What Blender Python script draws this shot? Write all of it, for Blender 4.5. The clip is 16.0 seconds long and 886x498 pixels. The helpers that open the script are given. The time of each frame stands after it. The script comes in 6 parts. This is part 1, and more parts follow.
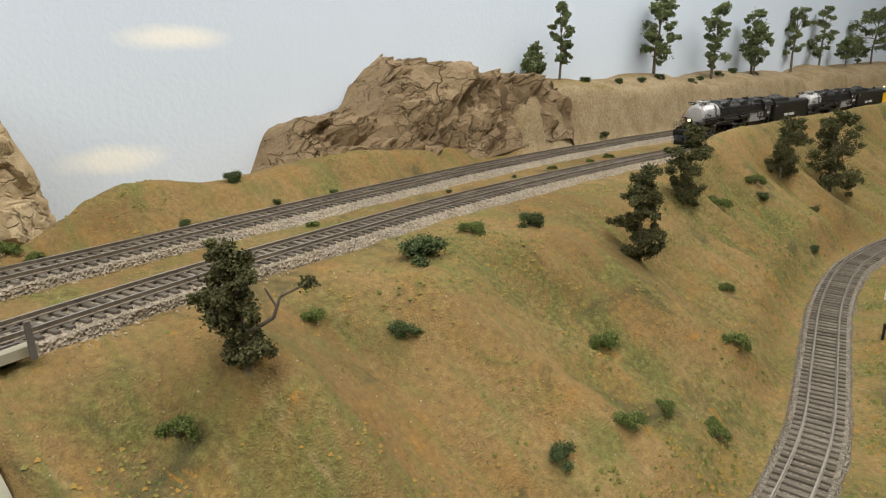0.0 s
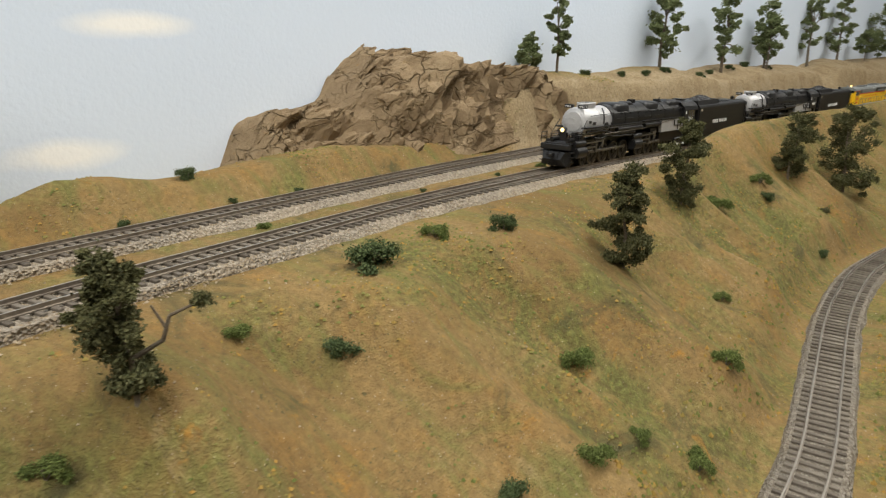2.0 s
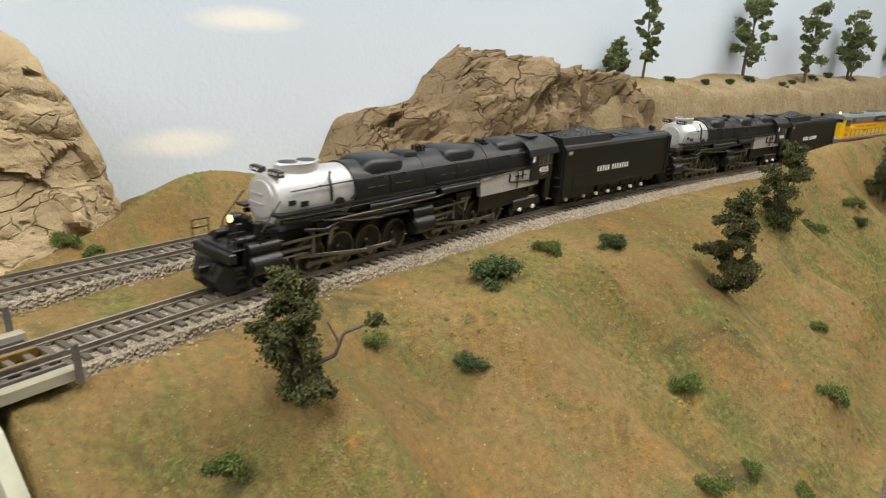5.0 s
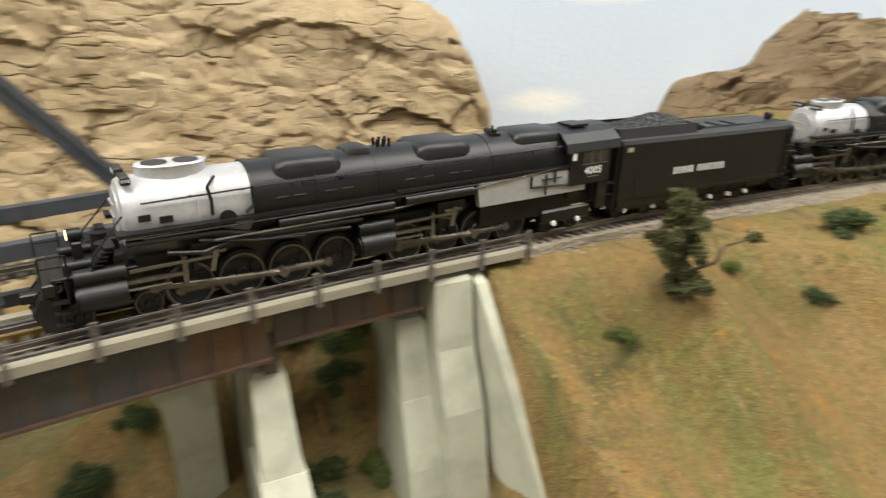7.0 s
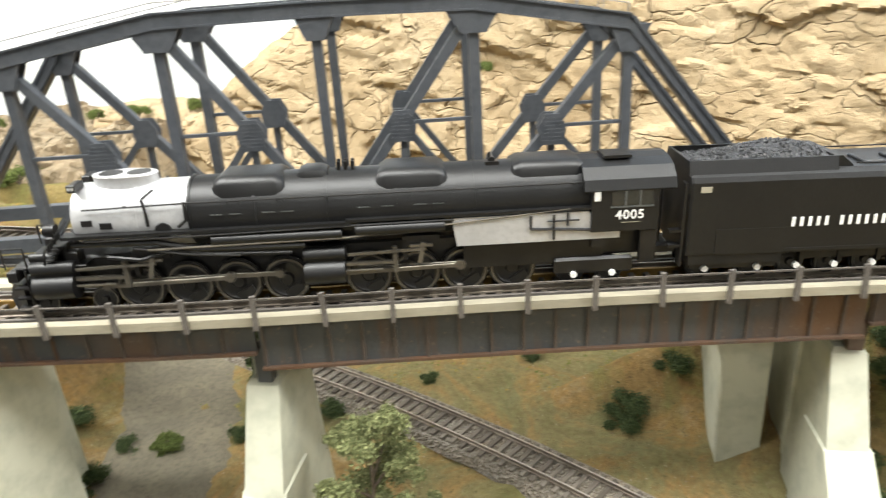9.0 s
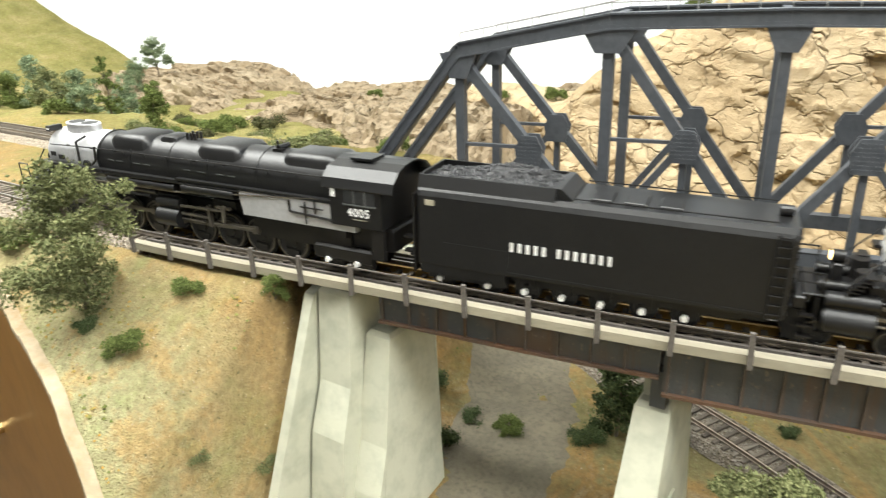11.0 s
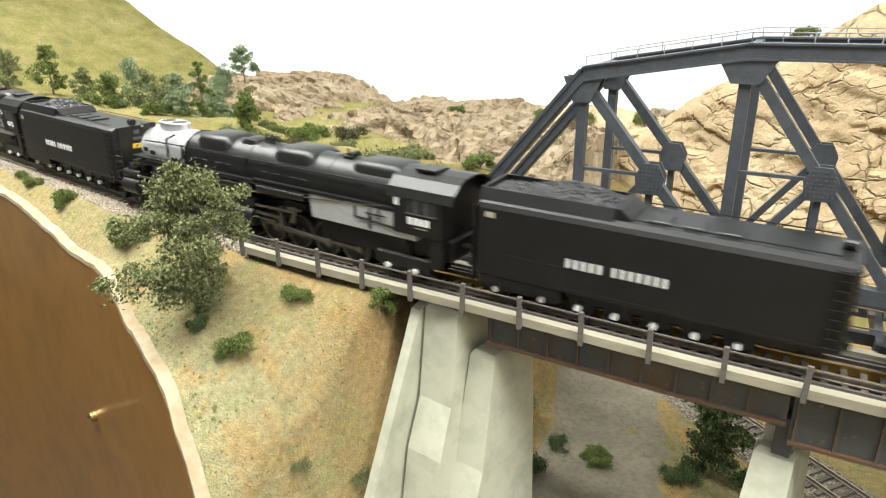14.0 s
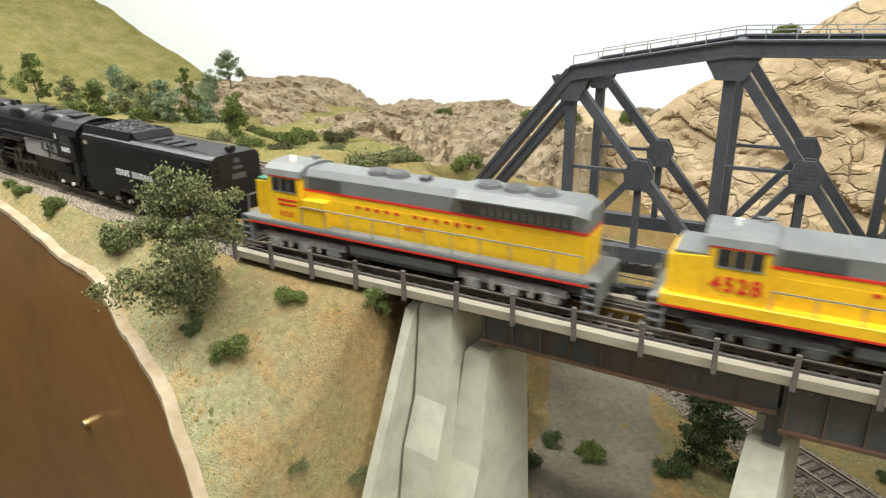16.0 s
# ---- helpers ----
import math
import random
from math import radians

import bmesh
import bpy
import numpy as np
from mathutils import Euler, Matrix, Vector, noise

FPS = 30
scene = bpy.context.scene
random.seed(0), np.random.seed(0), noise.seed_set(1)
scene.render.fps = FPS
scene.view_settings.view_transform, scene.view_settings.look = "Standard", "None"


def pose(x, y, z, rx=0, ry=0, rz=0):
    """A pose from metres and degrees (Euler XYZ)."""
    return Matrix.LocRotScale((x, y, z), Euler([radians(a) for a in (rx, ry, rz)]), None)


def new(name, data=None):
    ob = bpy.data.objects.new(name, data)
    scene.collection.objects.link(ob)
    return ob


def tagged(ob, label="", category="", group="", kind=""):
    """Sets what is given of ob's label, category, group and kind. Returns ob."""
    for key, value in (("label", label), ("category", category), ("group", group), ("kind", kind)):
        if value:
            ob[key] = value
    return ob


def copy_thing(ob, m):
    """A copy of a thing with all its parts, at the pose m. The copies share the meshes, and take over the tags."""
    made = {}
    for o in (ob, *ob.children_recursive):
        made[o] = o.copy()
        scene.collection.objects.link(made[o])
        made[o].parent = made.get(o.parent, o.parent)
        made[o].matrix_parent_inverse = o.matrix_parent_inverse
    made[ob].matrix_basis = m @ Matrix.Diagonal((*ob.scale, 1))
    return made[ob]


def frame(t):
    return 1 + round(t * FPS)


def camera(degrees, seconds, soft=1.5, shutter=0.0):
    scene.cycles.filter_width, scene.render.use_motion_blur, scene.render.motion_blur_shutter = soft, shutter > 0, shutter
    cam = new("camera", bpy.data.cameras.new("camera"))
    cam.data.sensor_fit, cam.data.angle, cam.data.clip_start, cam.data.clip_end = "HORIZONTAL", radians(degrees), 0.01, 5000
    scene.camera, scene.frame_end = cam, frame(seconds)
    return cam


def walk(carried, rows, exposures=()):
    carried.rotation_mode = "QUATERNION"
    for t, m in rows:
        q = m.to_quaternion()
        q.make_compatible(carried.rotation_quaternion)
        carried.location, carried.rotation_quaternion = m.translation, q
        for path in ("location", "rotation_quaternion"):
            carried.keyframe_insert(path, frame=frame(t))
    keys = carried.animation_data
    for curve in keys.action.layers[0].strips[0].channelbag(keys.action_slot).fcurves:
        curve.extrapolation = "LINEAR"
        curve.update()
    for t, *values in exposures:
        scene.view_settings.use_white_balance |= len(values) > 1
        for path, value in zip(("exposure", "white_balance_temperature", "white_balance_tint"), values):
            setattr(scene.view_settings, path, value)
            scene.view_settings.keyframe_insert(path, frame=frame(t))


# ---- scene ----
cam = camera(65.8, 16.0, soft=1.2, shutter=0.5)
METRES, EYE, TILT, LEAN, TURN = 0.525, 1.45, -17.0, 0.0, -53.13
ROWS = [
    (0.0, 0.0, 0.0, 0.0, 0.0, 0.0, 0.0),
    (0.5, 0.0006, 0.0055, -0.0007, -0.15, 0.08, -0.18),
    (1.0, 0.0041, 0.0147, -0.0021, -0.2, 0.09, -0.28),
    (1.5, 0.0251, 0.0384, 0.0057, -0.19, 0.03, -0.26),
    (2.0, 0.0686, 0.086, 0.0122, 1.26, -0.34, -0.42),
    (2.5, 0.1198, 0.0996, 0.036, 4.35, -0.52, -2.42),
    (3.0, 0.0758, 0.0976, 0.0543, 4.47, -0.42, -3.64),
    (5.5, -0.0511, 0.0288, 0.0359, 4.97, -2.39, -4.4),
    (6.0, -0.0755, -0.0104, 0.0186, 8.47, -3.31, -4.72),
    (6.5, -0.0631, -0.0564, 0.0098, 14.52, -4.48, -6.03),
    (7.0, -0.0802, -0.1324, -0.0043, 27.56, -6.79, -8.1),
    (7.5, -0.0617, -0.1675, -0.0078, 39.48, -8.92, -8.66),
    (8.0, -0.0672, -0.1973, -0.0174, 48.46, -10.7, -9.74),
    (8.5, -0.1153, -0.2701, -0.0278, 55.96, -12.3, -10.23),
    (9.0, -0.1497, -0.3172, -0.047, 60.96, -13.63, -11.61),
    (9.5, -0.1649, -0.3337, -0.0591, 67.96, -15.87, -12.96),
    (10.0, -0.1847, -0.3695, -0.0585, 75.84, -18.04, -13.48),
    (12.5, -0.227, -0.473, -0.0725, 91.83, -21.5, -16.99),
    (13.0, -0.2237, -0.487, -0.0741, 92.11, -21.18, -16.92),
    (13.5, -0.2237, -0.4874, -0.0768, 92.17, -20.99, -17.22),
    (14.0, -0.2237, -0.4799, -0.0762, 91.93, -20.75, -17.03),
    (14.5, -0.2225, -0.4827, -0.0763, 91.86, -20.59, -16.88),
    (15.0, -0.2222, -0.4826, -0.0778, 91.51, -20.45, -16.97),
    (15.5, -0.222, -0.4864, -0.0809, 91.03, -20.29, -16.71),
    (16.0, -0.2163, -0.4832, -0.0784, 90.61, -20.12, -16.36),
]
walk(cam, [(t, pose(0, 0, EYE, TILT, LEAN, TURN) @ pose(METRES * x, METRES * y, METRES * z, 90 + pitch, roll, yaw)) for t, x, y, z, yaw, pitch, roll in ROWS],
     exposures=[(0.0, 0.05, 6500, 10), (3.0, 0.08, 6500, 10), (5.5, 0.2, 6500, 10), (6.5, 0.28, 6500, 10), (7.5, 0.5, 6500, 9), (8.5, 1.0, 6300, 9), (9.5, 1.22, 6200, 8),
                (10.0, 1.18, 6250, 7), (12.5, 1.04, 6250, 7), (14.5, 1.04, 6200, 8), (16.0, 0.62, 6200, 9)])

# ---- light: a closed room with unseen ceiling lamps over the aisle ----
world = bpy.data.worlds.new("room_air")
world.use_nodes = True
world.node_tree.nodes["Background"].inputs[0].default_value = (0.9, 0.95, 1.0, 1)
world.node_tree.nodes["Background"].inputs[1].default_value = 0.05
scene.world = world


def lamp(x, y, z, sx, sy, watts, turn=0.0, tint=(1.0, 0.97, 0.9)):
    data = bpy.data.lights.new("ceiling_lamp", "AREA")
    data.shape, data.size, data.size_y, data.energy, data.color = "RECTANGLE", sx, sy, watts, tint
    ob = new("ceiling_lamp", data)
    ob.matrix_world = pose(x, y, z, 0, 0, turn)
    return ob


lamp(0.95, -0.02, 2.45, 1.2, 0.5, 17)
lamp(-0.45, -0.12, 2.45, 1.2, 0.5, 17)
lamp(-1.55, 0.1, 2.45, 1.2, 0.5, 22)
lamp(0.2, -1.5, 2.45, 1.2, 0.5, 7)
# Unseen extra lamp, added to brighten the dim right end of the backdrop.
lamp(2.3, -0.6, 2.45, 1.2, 0.5, 16)


# ---- materials ----
class Mat:
    """A small builder for node materials in object space."""

    def __init__(self, name, rough=0.7, metal=0.0, spec=0.4):
        self.m = bpy.data.materials.new(name)
        self.m.use_nodes = True
        self.t = self.m.node_tree
        self.p = self.t.nodes["Principled BSDF"]
        self.p.inputs["Roughness"].default_value = rough
        self.p.inputs["Metallic"].default_value = metal
        self.p.inputs["Specular IOR Level"].default_value = spec
        self.co = self.t.nodes.new("ShaderNodeTexCoord").outputs["Object"]

    def stretched(self, scale):
        n = self.t.nodes.new("ShaderNodeMapping")
        n.inputs["Scale"].default_value = scale
        self.t.links.new(self.co, n.inputs["Vector"])
        return n.outputs["Vector"]

    def noise(self, scale, detail=4.0, rough=0.6, vec=None, distort=0.0):
        n = self.t.nodes.new("ShaderNodeTexNoise")
        n.inputs["Scale"].default_value, n.inputs["Detail"].default_value = scale, detail
        n.inputs["Roughness"].default_value, n.inputs["Distortion"].default_value = rough, distort
        self.t.links.new(vec or self.co, n.inputs["Vector"])
        return n.outputs["Fac"]

    def voronoi(self, scale, feature="F1", out="Distance", vec=None):
        n = self.t.nodes.new("ShaderNodeTexVoronoi")
        n.feature = feature
        n.inputs["Scale"].default_value = scale
        self.t.links.new(vec or self.co, n.inputs["Vector"])
        return n.outputs[out]

    def ramp(self, fac, stops):
        n = self.t.nodes.new("ShaderNodeValToRGB")
        e = n.color_ramp.elements
        while len(e) < len(stops):
            e.new(0.5)
        for el, (at, c) in zip(e, stops):
            el.position = at
            el.color = (*c, 1) if len(c) == 3 else c
        self.t.links.new(fac, n.inputs["Fac"])
        return n.outputs["Color"]

    def fac(self, value, lo, hi):
        n = self.t.nodes.new("ShaderNodeMapRange")
        n.inputs["From Min"].default_value, n.inputs["From Max"].default_value = lo, hi
        self.t.links.new(value, n.inputs["Value"])
        return n.outputs["Result"]

    def mix(self, fac, a, b, mode="MIX"):
        n = self.t.nodes.new("ShaderNodeMix")
        n.data_type, n.blend_type = "RGBA", mode
        for sock, val in ((n.inputs[0], fac), (n.inputs[6], a), (n.inputs[7], b)):
            if isinstance(val, (int, float)):
                sock.default_value = val
            elif isinstance(val, tuple):
                sock.default_value = (*val, 1)
            else:
                self.t.links.new(val, sock)
        return n.outputs[2]

    def colour(self, c):
        if isinstance(c, tuple):
            self.p.inputs["Base Color"].default_value = (*c, 1)
        else:
            self.t.links.new(c, self.p.inputs["Base Color"])
        return self

    def rough(self, v):
        self.t.links.new(v, self.p.inputs["Roughness"])
        return self

    def bump(self, height, distance, strength=1.0):
        n = self.t.nodes.new("ShaderNodeBump")
        n.inputs["Distance"].default_value, n.inputs["Strength"].default_value = distance, strength
        self.t.links.new(height, n.inputs["Height"])
        self.t.links.new(n.outputs["Normal"], self.p.inputs["Normal"])
        return self

    def random(self):
        return self.t.nodes.new("ShaderNodeObjectInfo").outputs["Random"]

    def island(self):
        return self.t.nodes.new("ShaderNodeNewGeometry").outputs["Random Per Island"]

    def glow(self, c, power):
        self.p.inputs["Emission Color"].default_value = (*c, 1)
        self.p.inputs["Emission Strength"].default_value = power
        return self


def simple(name, a, b, scale, rough=0.6, metal=0.0, spec=0.4, bump=0.0, bscale=None, stretch=None):
    """Two tones mixed by a noise, with finer grain on top and a fine relief."""
    k = Mat(name, rough, metal, spec)
    vec = k.stretched(stretch) if stretch else None
    big = k.noise(scale, 5, 0.6, vec)
    fine = k.noise(scale * 7, 3, 0.6, vec)
    c = k.mix(k.fac(big, 0.35, 0.65), a, b)
    c = k.mix(k.fac(fine, 0.45, 0.8), c, tuple(0.75 * x for x in a))
    k.colour(c)
    if bump:
        k.bump(k.noise(bscale or scale * 5, 4, 0.6, vec), bump)
    return k.m


def ground_material():
    """Painted plaster with sifted soil and turf; lusher at the far end, dustier in the valley."""
    k = Mat("scenic_ground", 0.95, 0, 0.12)
    sep = k.t.nodes.new("ShaderNodeSeparateXYZ")
    k.t.links.new(k.co, sep.inputs[0])
    big, mid = k.noise(7, 5, 0.6, None, 0.6), k.noise(28, 5, 0.65)
    fine, grit, speck = k.noise(260, 4, 0.7), k.noise(900, 2, 0.6), k.noise(420, 2, 0.5)
    soil = k.ramp(big, [(0.25, (0.185, 0.12, 0.044)), (0.45, (0.265, 0.175, 0.070)), (0.62, (0.32, 0.22, 0.092)), (0.8, (0.28, 0.16, 0.050))])
    soil = k.mix(k.fac(mid, 0.5, 0.78), soil, (0.33, 0.185, 0.055))
    streak = k.noise(18, 5, 0.65, k.stretched((1.8, 0.45, 0.45)), 0.9)
    soil = k.mix(k.fac(streak, 0.50, 0.68), soil, (0.18, 0.185, 0.058))
    pale = k.noise(24, 5, 0.7, k.stretched((2.2, 0.4, 0.4)), 0.6)
    soil = k.mix(k.fac(pale, 0.62, 0.74), soil, (0.40, 0.29, 0.15))
    turf = k.ramp(fine, [(0.3, (0.09, 0.105, 0.026)), (0.5, (0.175, 0.185, 0.052)), (0.72, (0.26, 0.26, 0.095))])
    green = k.noise(10, 6, 0.68, None, 1.4)
    soil = k.mix(k.fac(green, 0.55, 0.70), soil, turf)
    # Gully turf, its green painted darker to carry the shade in the hollows.
    turf_and_shade = k.t.nodes.new("ShaderNodeAttribute")
    turf_and_shade.attribute_name = "turf"
    clumps = k.mix(turf_and_shade.outputs["Fac"], (0, 0, 0), k.ramp(k.noise(38, 6, 0.72, None, 0.8), [(0.40, (0.1, 0.1, 0.1)), (0.58, (0.85, 0.85, 0.85))]))
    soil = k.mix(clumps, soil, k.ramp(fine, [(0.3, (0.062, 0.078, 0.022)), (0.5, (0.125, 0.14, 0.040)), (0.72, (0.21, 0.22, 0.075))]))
    dark = k.noise(15, 5, 0.7, None, 0.8)
    soil = k.mix(k.fac(dark, 0.56, 0.70), soil, (0.085, 0.09, 0.04))
    ochre = k.noise(42, 5, 0.75, None, 0.5)
    soil = k.mix(k.fac(ochre, 0.62, 0.74), soil, (0.40, 0.205, 0.04))
    lush = k.mix(k.fac(sep.outputs["X"], -0.55, -0.85), (0, 0, 0), k.ramp(k.fac(sep.outputs["Y"], 0.30, 0.45), [(0.0, (0.12, 0.12, 0.12)), (1.0, (0.85, 0.85, 0.85))]))
    soil = k.mix(lush, soil, k.ramp(k.noise(20, 5, 0.7), [(0.3, (0.16, 0.165, 0.05)), (0.5, (0.28, 0.275, 0.09)), (0.7, (0.40, 0.35, 0.16))]))
    bank = k.mix(k.fac(sep.outputs["X"], -0.46, -0.53), (0, 0, 0), k.ramp(k.fac(sep.outputs["Y"], 0.20, 0.10), [(0.0, (0, 0, 0)), (1.0, (1, 1, 1))]))
    soil = k.mix(bank, soil, k.ramp(k.noise(34, 6, 0.72), [(0.35, (0.27, 0.285, 0.13)), (0.5, (0.36, 0.345, 0.19)), (0.60, (0.42, 0.31, 0.14)), (0.75, (0.24, 0.23, 0.11))]))
    lean = k.t.nodes.new("ShaderNodeMath")
    lean.operation = "MULTIPLY_ADD"
    k.t.links.new(sep.outputs["X"], lean.inputs[0])
    lean.inputs[1].default_value = 0.2
    k.t.links.new(sep.outputs["Y"], lean.inputs[2])
    tan = k.mix(k.fac(sep.outputs["X"], 0.72, 0.78), (0, 0, 0), k.ramp(k.fac(lean.outputs[0], 0.555, 0.570), [(0.0, (0, 0, 0)), (1.0, (1, 1, 1))]))
    tan = k.mix(k.fac(sep.outputs["Z"], 1.383, 1.393), tan, (0, 0, 0))
    soil = k.mix(tan, soil, k.ramp(k.noise(26, 6, 0.7, None, 0.5), [(0.3, (0.29, 0.21, 0.12)), (0.5, (0.40, 0.31, 0.185)), (0.7, (0.47, 0.38, 0.25))]))
    low = k.fac(sep.outputs["Z"], 1.225, 1.200)
    valley = k.mix(k.fac(sep.outputs["X"], 0.12, -0.02), (0, 0, 0), k.ramp(low, [(0.0, (0, 0, 0)), (1.0, (0.8, 0.8, 0.8))]))
    soil = k.mix(valley, soil, k.ramp(k.noise(13, 6, 0.7, None, 0.7), [(0.34, (0.11, 0.12, 0.045)), (0.47, (0.23, 0.22, 0.105)), (0.57, (0.34, 0.215, 0.08)), (0.70, (0.43, 0.39, 0.25))]))
    soil = k.mix(k.fac(fine, 0.28, 0.72), k.mix(0.6, soil, (0.09, 0.06, 0.03)), soil)
    soil = k.mix(k.fac(speck, 0.66, 0.72), soil, (0.12, 0.10, 0.045))
    soil = k.mix(k.fac(grit, 0.70, 0.75), soil, (0.52, 0.44, 0.31))
    k.colour(soil).bump(k.mix(0.5, fine, grit), 0.0028)
    return k.m


def rock_material(name, lo, mid, hi, crack, size=1.0, lines=1.0):
    """Painted plaster rock: washed tones, thin wandering cracks and a fine grain."""
    k = Mat(name, 0.92, 0, 0.2)
    big, fine = k.noise(9 * size, 6, 0.65, None, 0.5), k.noise(130 * size, 5, 0.7)
    c = k.ramp(big, [(0.28, lo), (0.5, mid), (0.72, hi)])
    c = k.mix(k.fac(fine, 0.3, 0.7), k.mix(0.55, c, lo), c)
    vein = k.noise(34 * size, 6, 0.7, k.stretched((1, 1, 2.4)), 1.5)
    c = k.mix(k.fac(vein, 0.60, 0.72), c, crack)
    wander = k.t.nodes.new("ShaderNodeTexNoise")
    wander.inputs["Scale"].default_value, wander.inputs["Detail"].default_value = 22 * size, 4
    k.t.links.new(k.co, wander.inputs["Vector"])
    push = k.t.nodes.new("ShaderNodeVectorMath")
    push.operation = "MULTIPLY_ADD"
    push.inputs[1].default_value = (0.055 / size, 0.055 / size, 0.040 / size)
    k.t.links.new(wander.outputs["Color"], push.inputs[0])
    tilt = k.t.nodes.new("ShaderNodeMapping")
    tilt.inputs["Rotation"].default_value = (0.25, 0.35, 0.1)
    tilt.inputs["Scale"].default_value = (0.8, 0.8, 1.5)
    k.t.links.new(k.co, tilt.inputs["Vector"])
    k.t.links.new(tilt.outputs["Vector"], push.inputs[2])
    gaps = []
    for scale, width, lo_gate, hi_gate in ((17 * size, 0.030, 0.42, 0.56), (42 * size, 0.045, 0.46, 0.60)):
        line = k.fac(k.voronoi(scale, "DISTANCE_TO_EDGE", "Distance", push.outputs[0]), width, 0.0)
        gate = k.fac(k.noise(scale * 0.8, 3, 0.6), lo_gate, hi_gate)
        both = k.t.nodes.new("ShaderNodeMath")
        both.operation = "MULTIPLY"
        k.t.links.new(line, both.inputs[0])
        k.t.links.new(gate, both.inputs[1])
        gaps.append(both.outputs[0])
        soft = k.t.nodes.new("ShaderNodeMath")
        soft.operation = "MULTIPLY"
        k.t.links.new(both.outputs[0], soft.inputs[0])
        soft.inputs[1].default_value = 0.62 * lines
        c = k.mix(soft.outputs[0], c, tuple(0.42 * v for v in crack))
    deep = k.mix(gaps[0], k.mix(gaps[1], k.mix(0.5, fine, k.noise(40 * size, 6, 0.7)), (0.1, 0.1, 0.1)), (0.0, 0.0, 0.0))
    k.colour(c).bump(deep, 0.006)
    return k.m


def sky_material():
    """Backdrop paint: pale blue-grey with soft white clouds; the -x end whitened for its stronger light."""
    k = Mat("backdrop_paint", 0.9, 0, 0.15)
    sep = k.t.nodes.new("ShaderNodeSeparateXYZ")
    k.t.links.new(k.co, sep.inputs[0])
    base = k.ramp(k.fac(sep.outputs["Z"], 1.25, 1.75), [(0.0, (0.68, 0.75, 0.84)), (0.5, (0.63, 0.715, 0.83)), (1.0, (0.60, 0.69, 0.83))])
    # Stronger light on the -x end, put into the paint as a whiter tone.
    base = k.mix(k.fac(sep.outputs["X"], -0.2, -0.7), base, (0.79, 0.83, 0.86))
    warp = k.noise(16, 4, 0.6)
    for cx, cz, rx, rz in CLOUDS:
        sub = k.t.nodes.new("ShaderNodeVectorMath")
        sub.operation = "SUBTRACT"
        sub.inputs[1].default_value = (cx, 0, cz)
        k.t.links.new(k.co, sub.inputs[0])
        mul = k.t.nodes.new("ShaderNodeVectorMath")
        mul.operation = "MULTIPLY"
        mul.inputs[1].default_value = (1 / rx, 0, 1 / rz)
        k.t.links.new(sub.outputs[0], mul.inputs[0])
        ln = k.t.nodes.new("ShaderNodeVectorMath")
        ln.operation = "LENGTH"
        k.t.links.new(mul.outputs[0], ln.inputs[0])
        add = k.t.nodes.new("ShaderNodeMath")
        add.operation = "MULTIPLY_ADD"
        k.t.links.new(warp, add.inputs[0])
        add.inputs[1].default_value = 1.1
        k.t.links.new(ln.outputs["Value"], add.inputs[2])
        base = k.mix(k.fac(add.outputs[0], 1.75, 0.95), base, (0.88, 0.88, 0.86))
    k.colour(base).bump(k.noise(220, 2, 0.5), 0.0004)
    return k.m


CLOUDS = [(0.383, 1.452, 0.055, 0.011), (0.318, 1.345, 0.045, 0.013), (0.56, 1.505, 0.03, 0.012), (0.17, 1.47, 0.06, 0.012),
          (-1.05, 1.37, 0.05, 0.012), (-0.93, 1.40, 0.05, 0.012), (-0.95, 1.345, 0.03, 0.009), (-0.75, 1.47, 0.08, 0.014), (-1.25, 1.47, 0.06, 0.013), (-0.55, 1.40, 0.05, 0.012)]

def girder_material():
    """Slate paint over plate steel with rust bleeding up from the lower edge in streaks."""
    k = Mat("weathered_blue_grey_girder", 0.55, 0.1, 0.4)
    c = k.mix(k.fac(k.noise(22, 5, 0.6), 0.35, 0.65), (0.060, 0.066, 0.072), (0.088, 0.088, 0.086))
    streak = k.noise(60, 5, 0.7, k.stretched((1, 1, 0.12)), 0.3)
    c = k.mix(k.fac(streak, 0.52, 0.72), c, (0.115, 0.066, 0.038))
    c = k.mix(k.fac(k.noise(9, 4, 0.6), 0.56, 0.72), c, (0.13, 0.075, 0.042))
    c = k.mix(k.fac(k.noise(300, 3, 0.6), 0.62, 0.75), c, (0.16, 0.13, 0.10))
    k.colour(c).bump(k.noise(400, 3, 0.6), 0.0003)
    return k.m


GROUND = ground_material()
SKY = sky_material()
CLIFF = rock_material("tan_plaster_rock", (0.38, 0.28, 0.16), (0.50, 0.39, 0.24), (0.565, 0.46, 0.31), (0.40, 0.275, 0.15), 1.0, 0.42)
BROWN_ROCK = rock_material("brown_plaster_rock", (0.20, 0.14, 0.082), (0.32, 0.235, 0.14), (0.43, 0.33, 0.205), (0.30, 0.19, 0.08), 1.6)
PINK_ROCK = rock_material("pinkish_plaster_rock", (0.23, 0.175, 0.11), (0.37, 0.295, 0.195), (0.47, 0.395, 0.28), (0.27, 0.20, 0.11), 1.5, 0.7)
BLACK = simple("satin_black_paint", (0.0050, 0.0050, 0.0053), (0.0085, 0.0084, 0.0084), 60, 0.42, 0, 0.5, 0.00008, 900)
SOOT = simple("dull_black_metal", (0.005, 0.0047, 0.0047), (0.011, 0.010, 0.0095), 80, 0.40, 0, 0.5)
SILVER = simple("silver_paint", (0.56, 0.56, 0.565), (0.47, 0.47, 0.475), 50, 0.4, 0.4, 0.5)
STEEL = simple("worn_steel", (0.21, 0.19, 0.155), (0.11, 0.10, 0.085), 120, 0.36, 0.7)
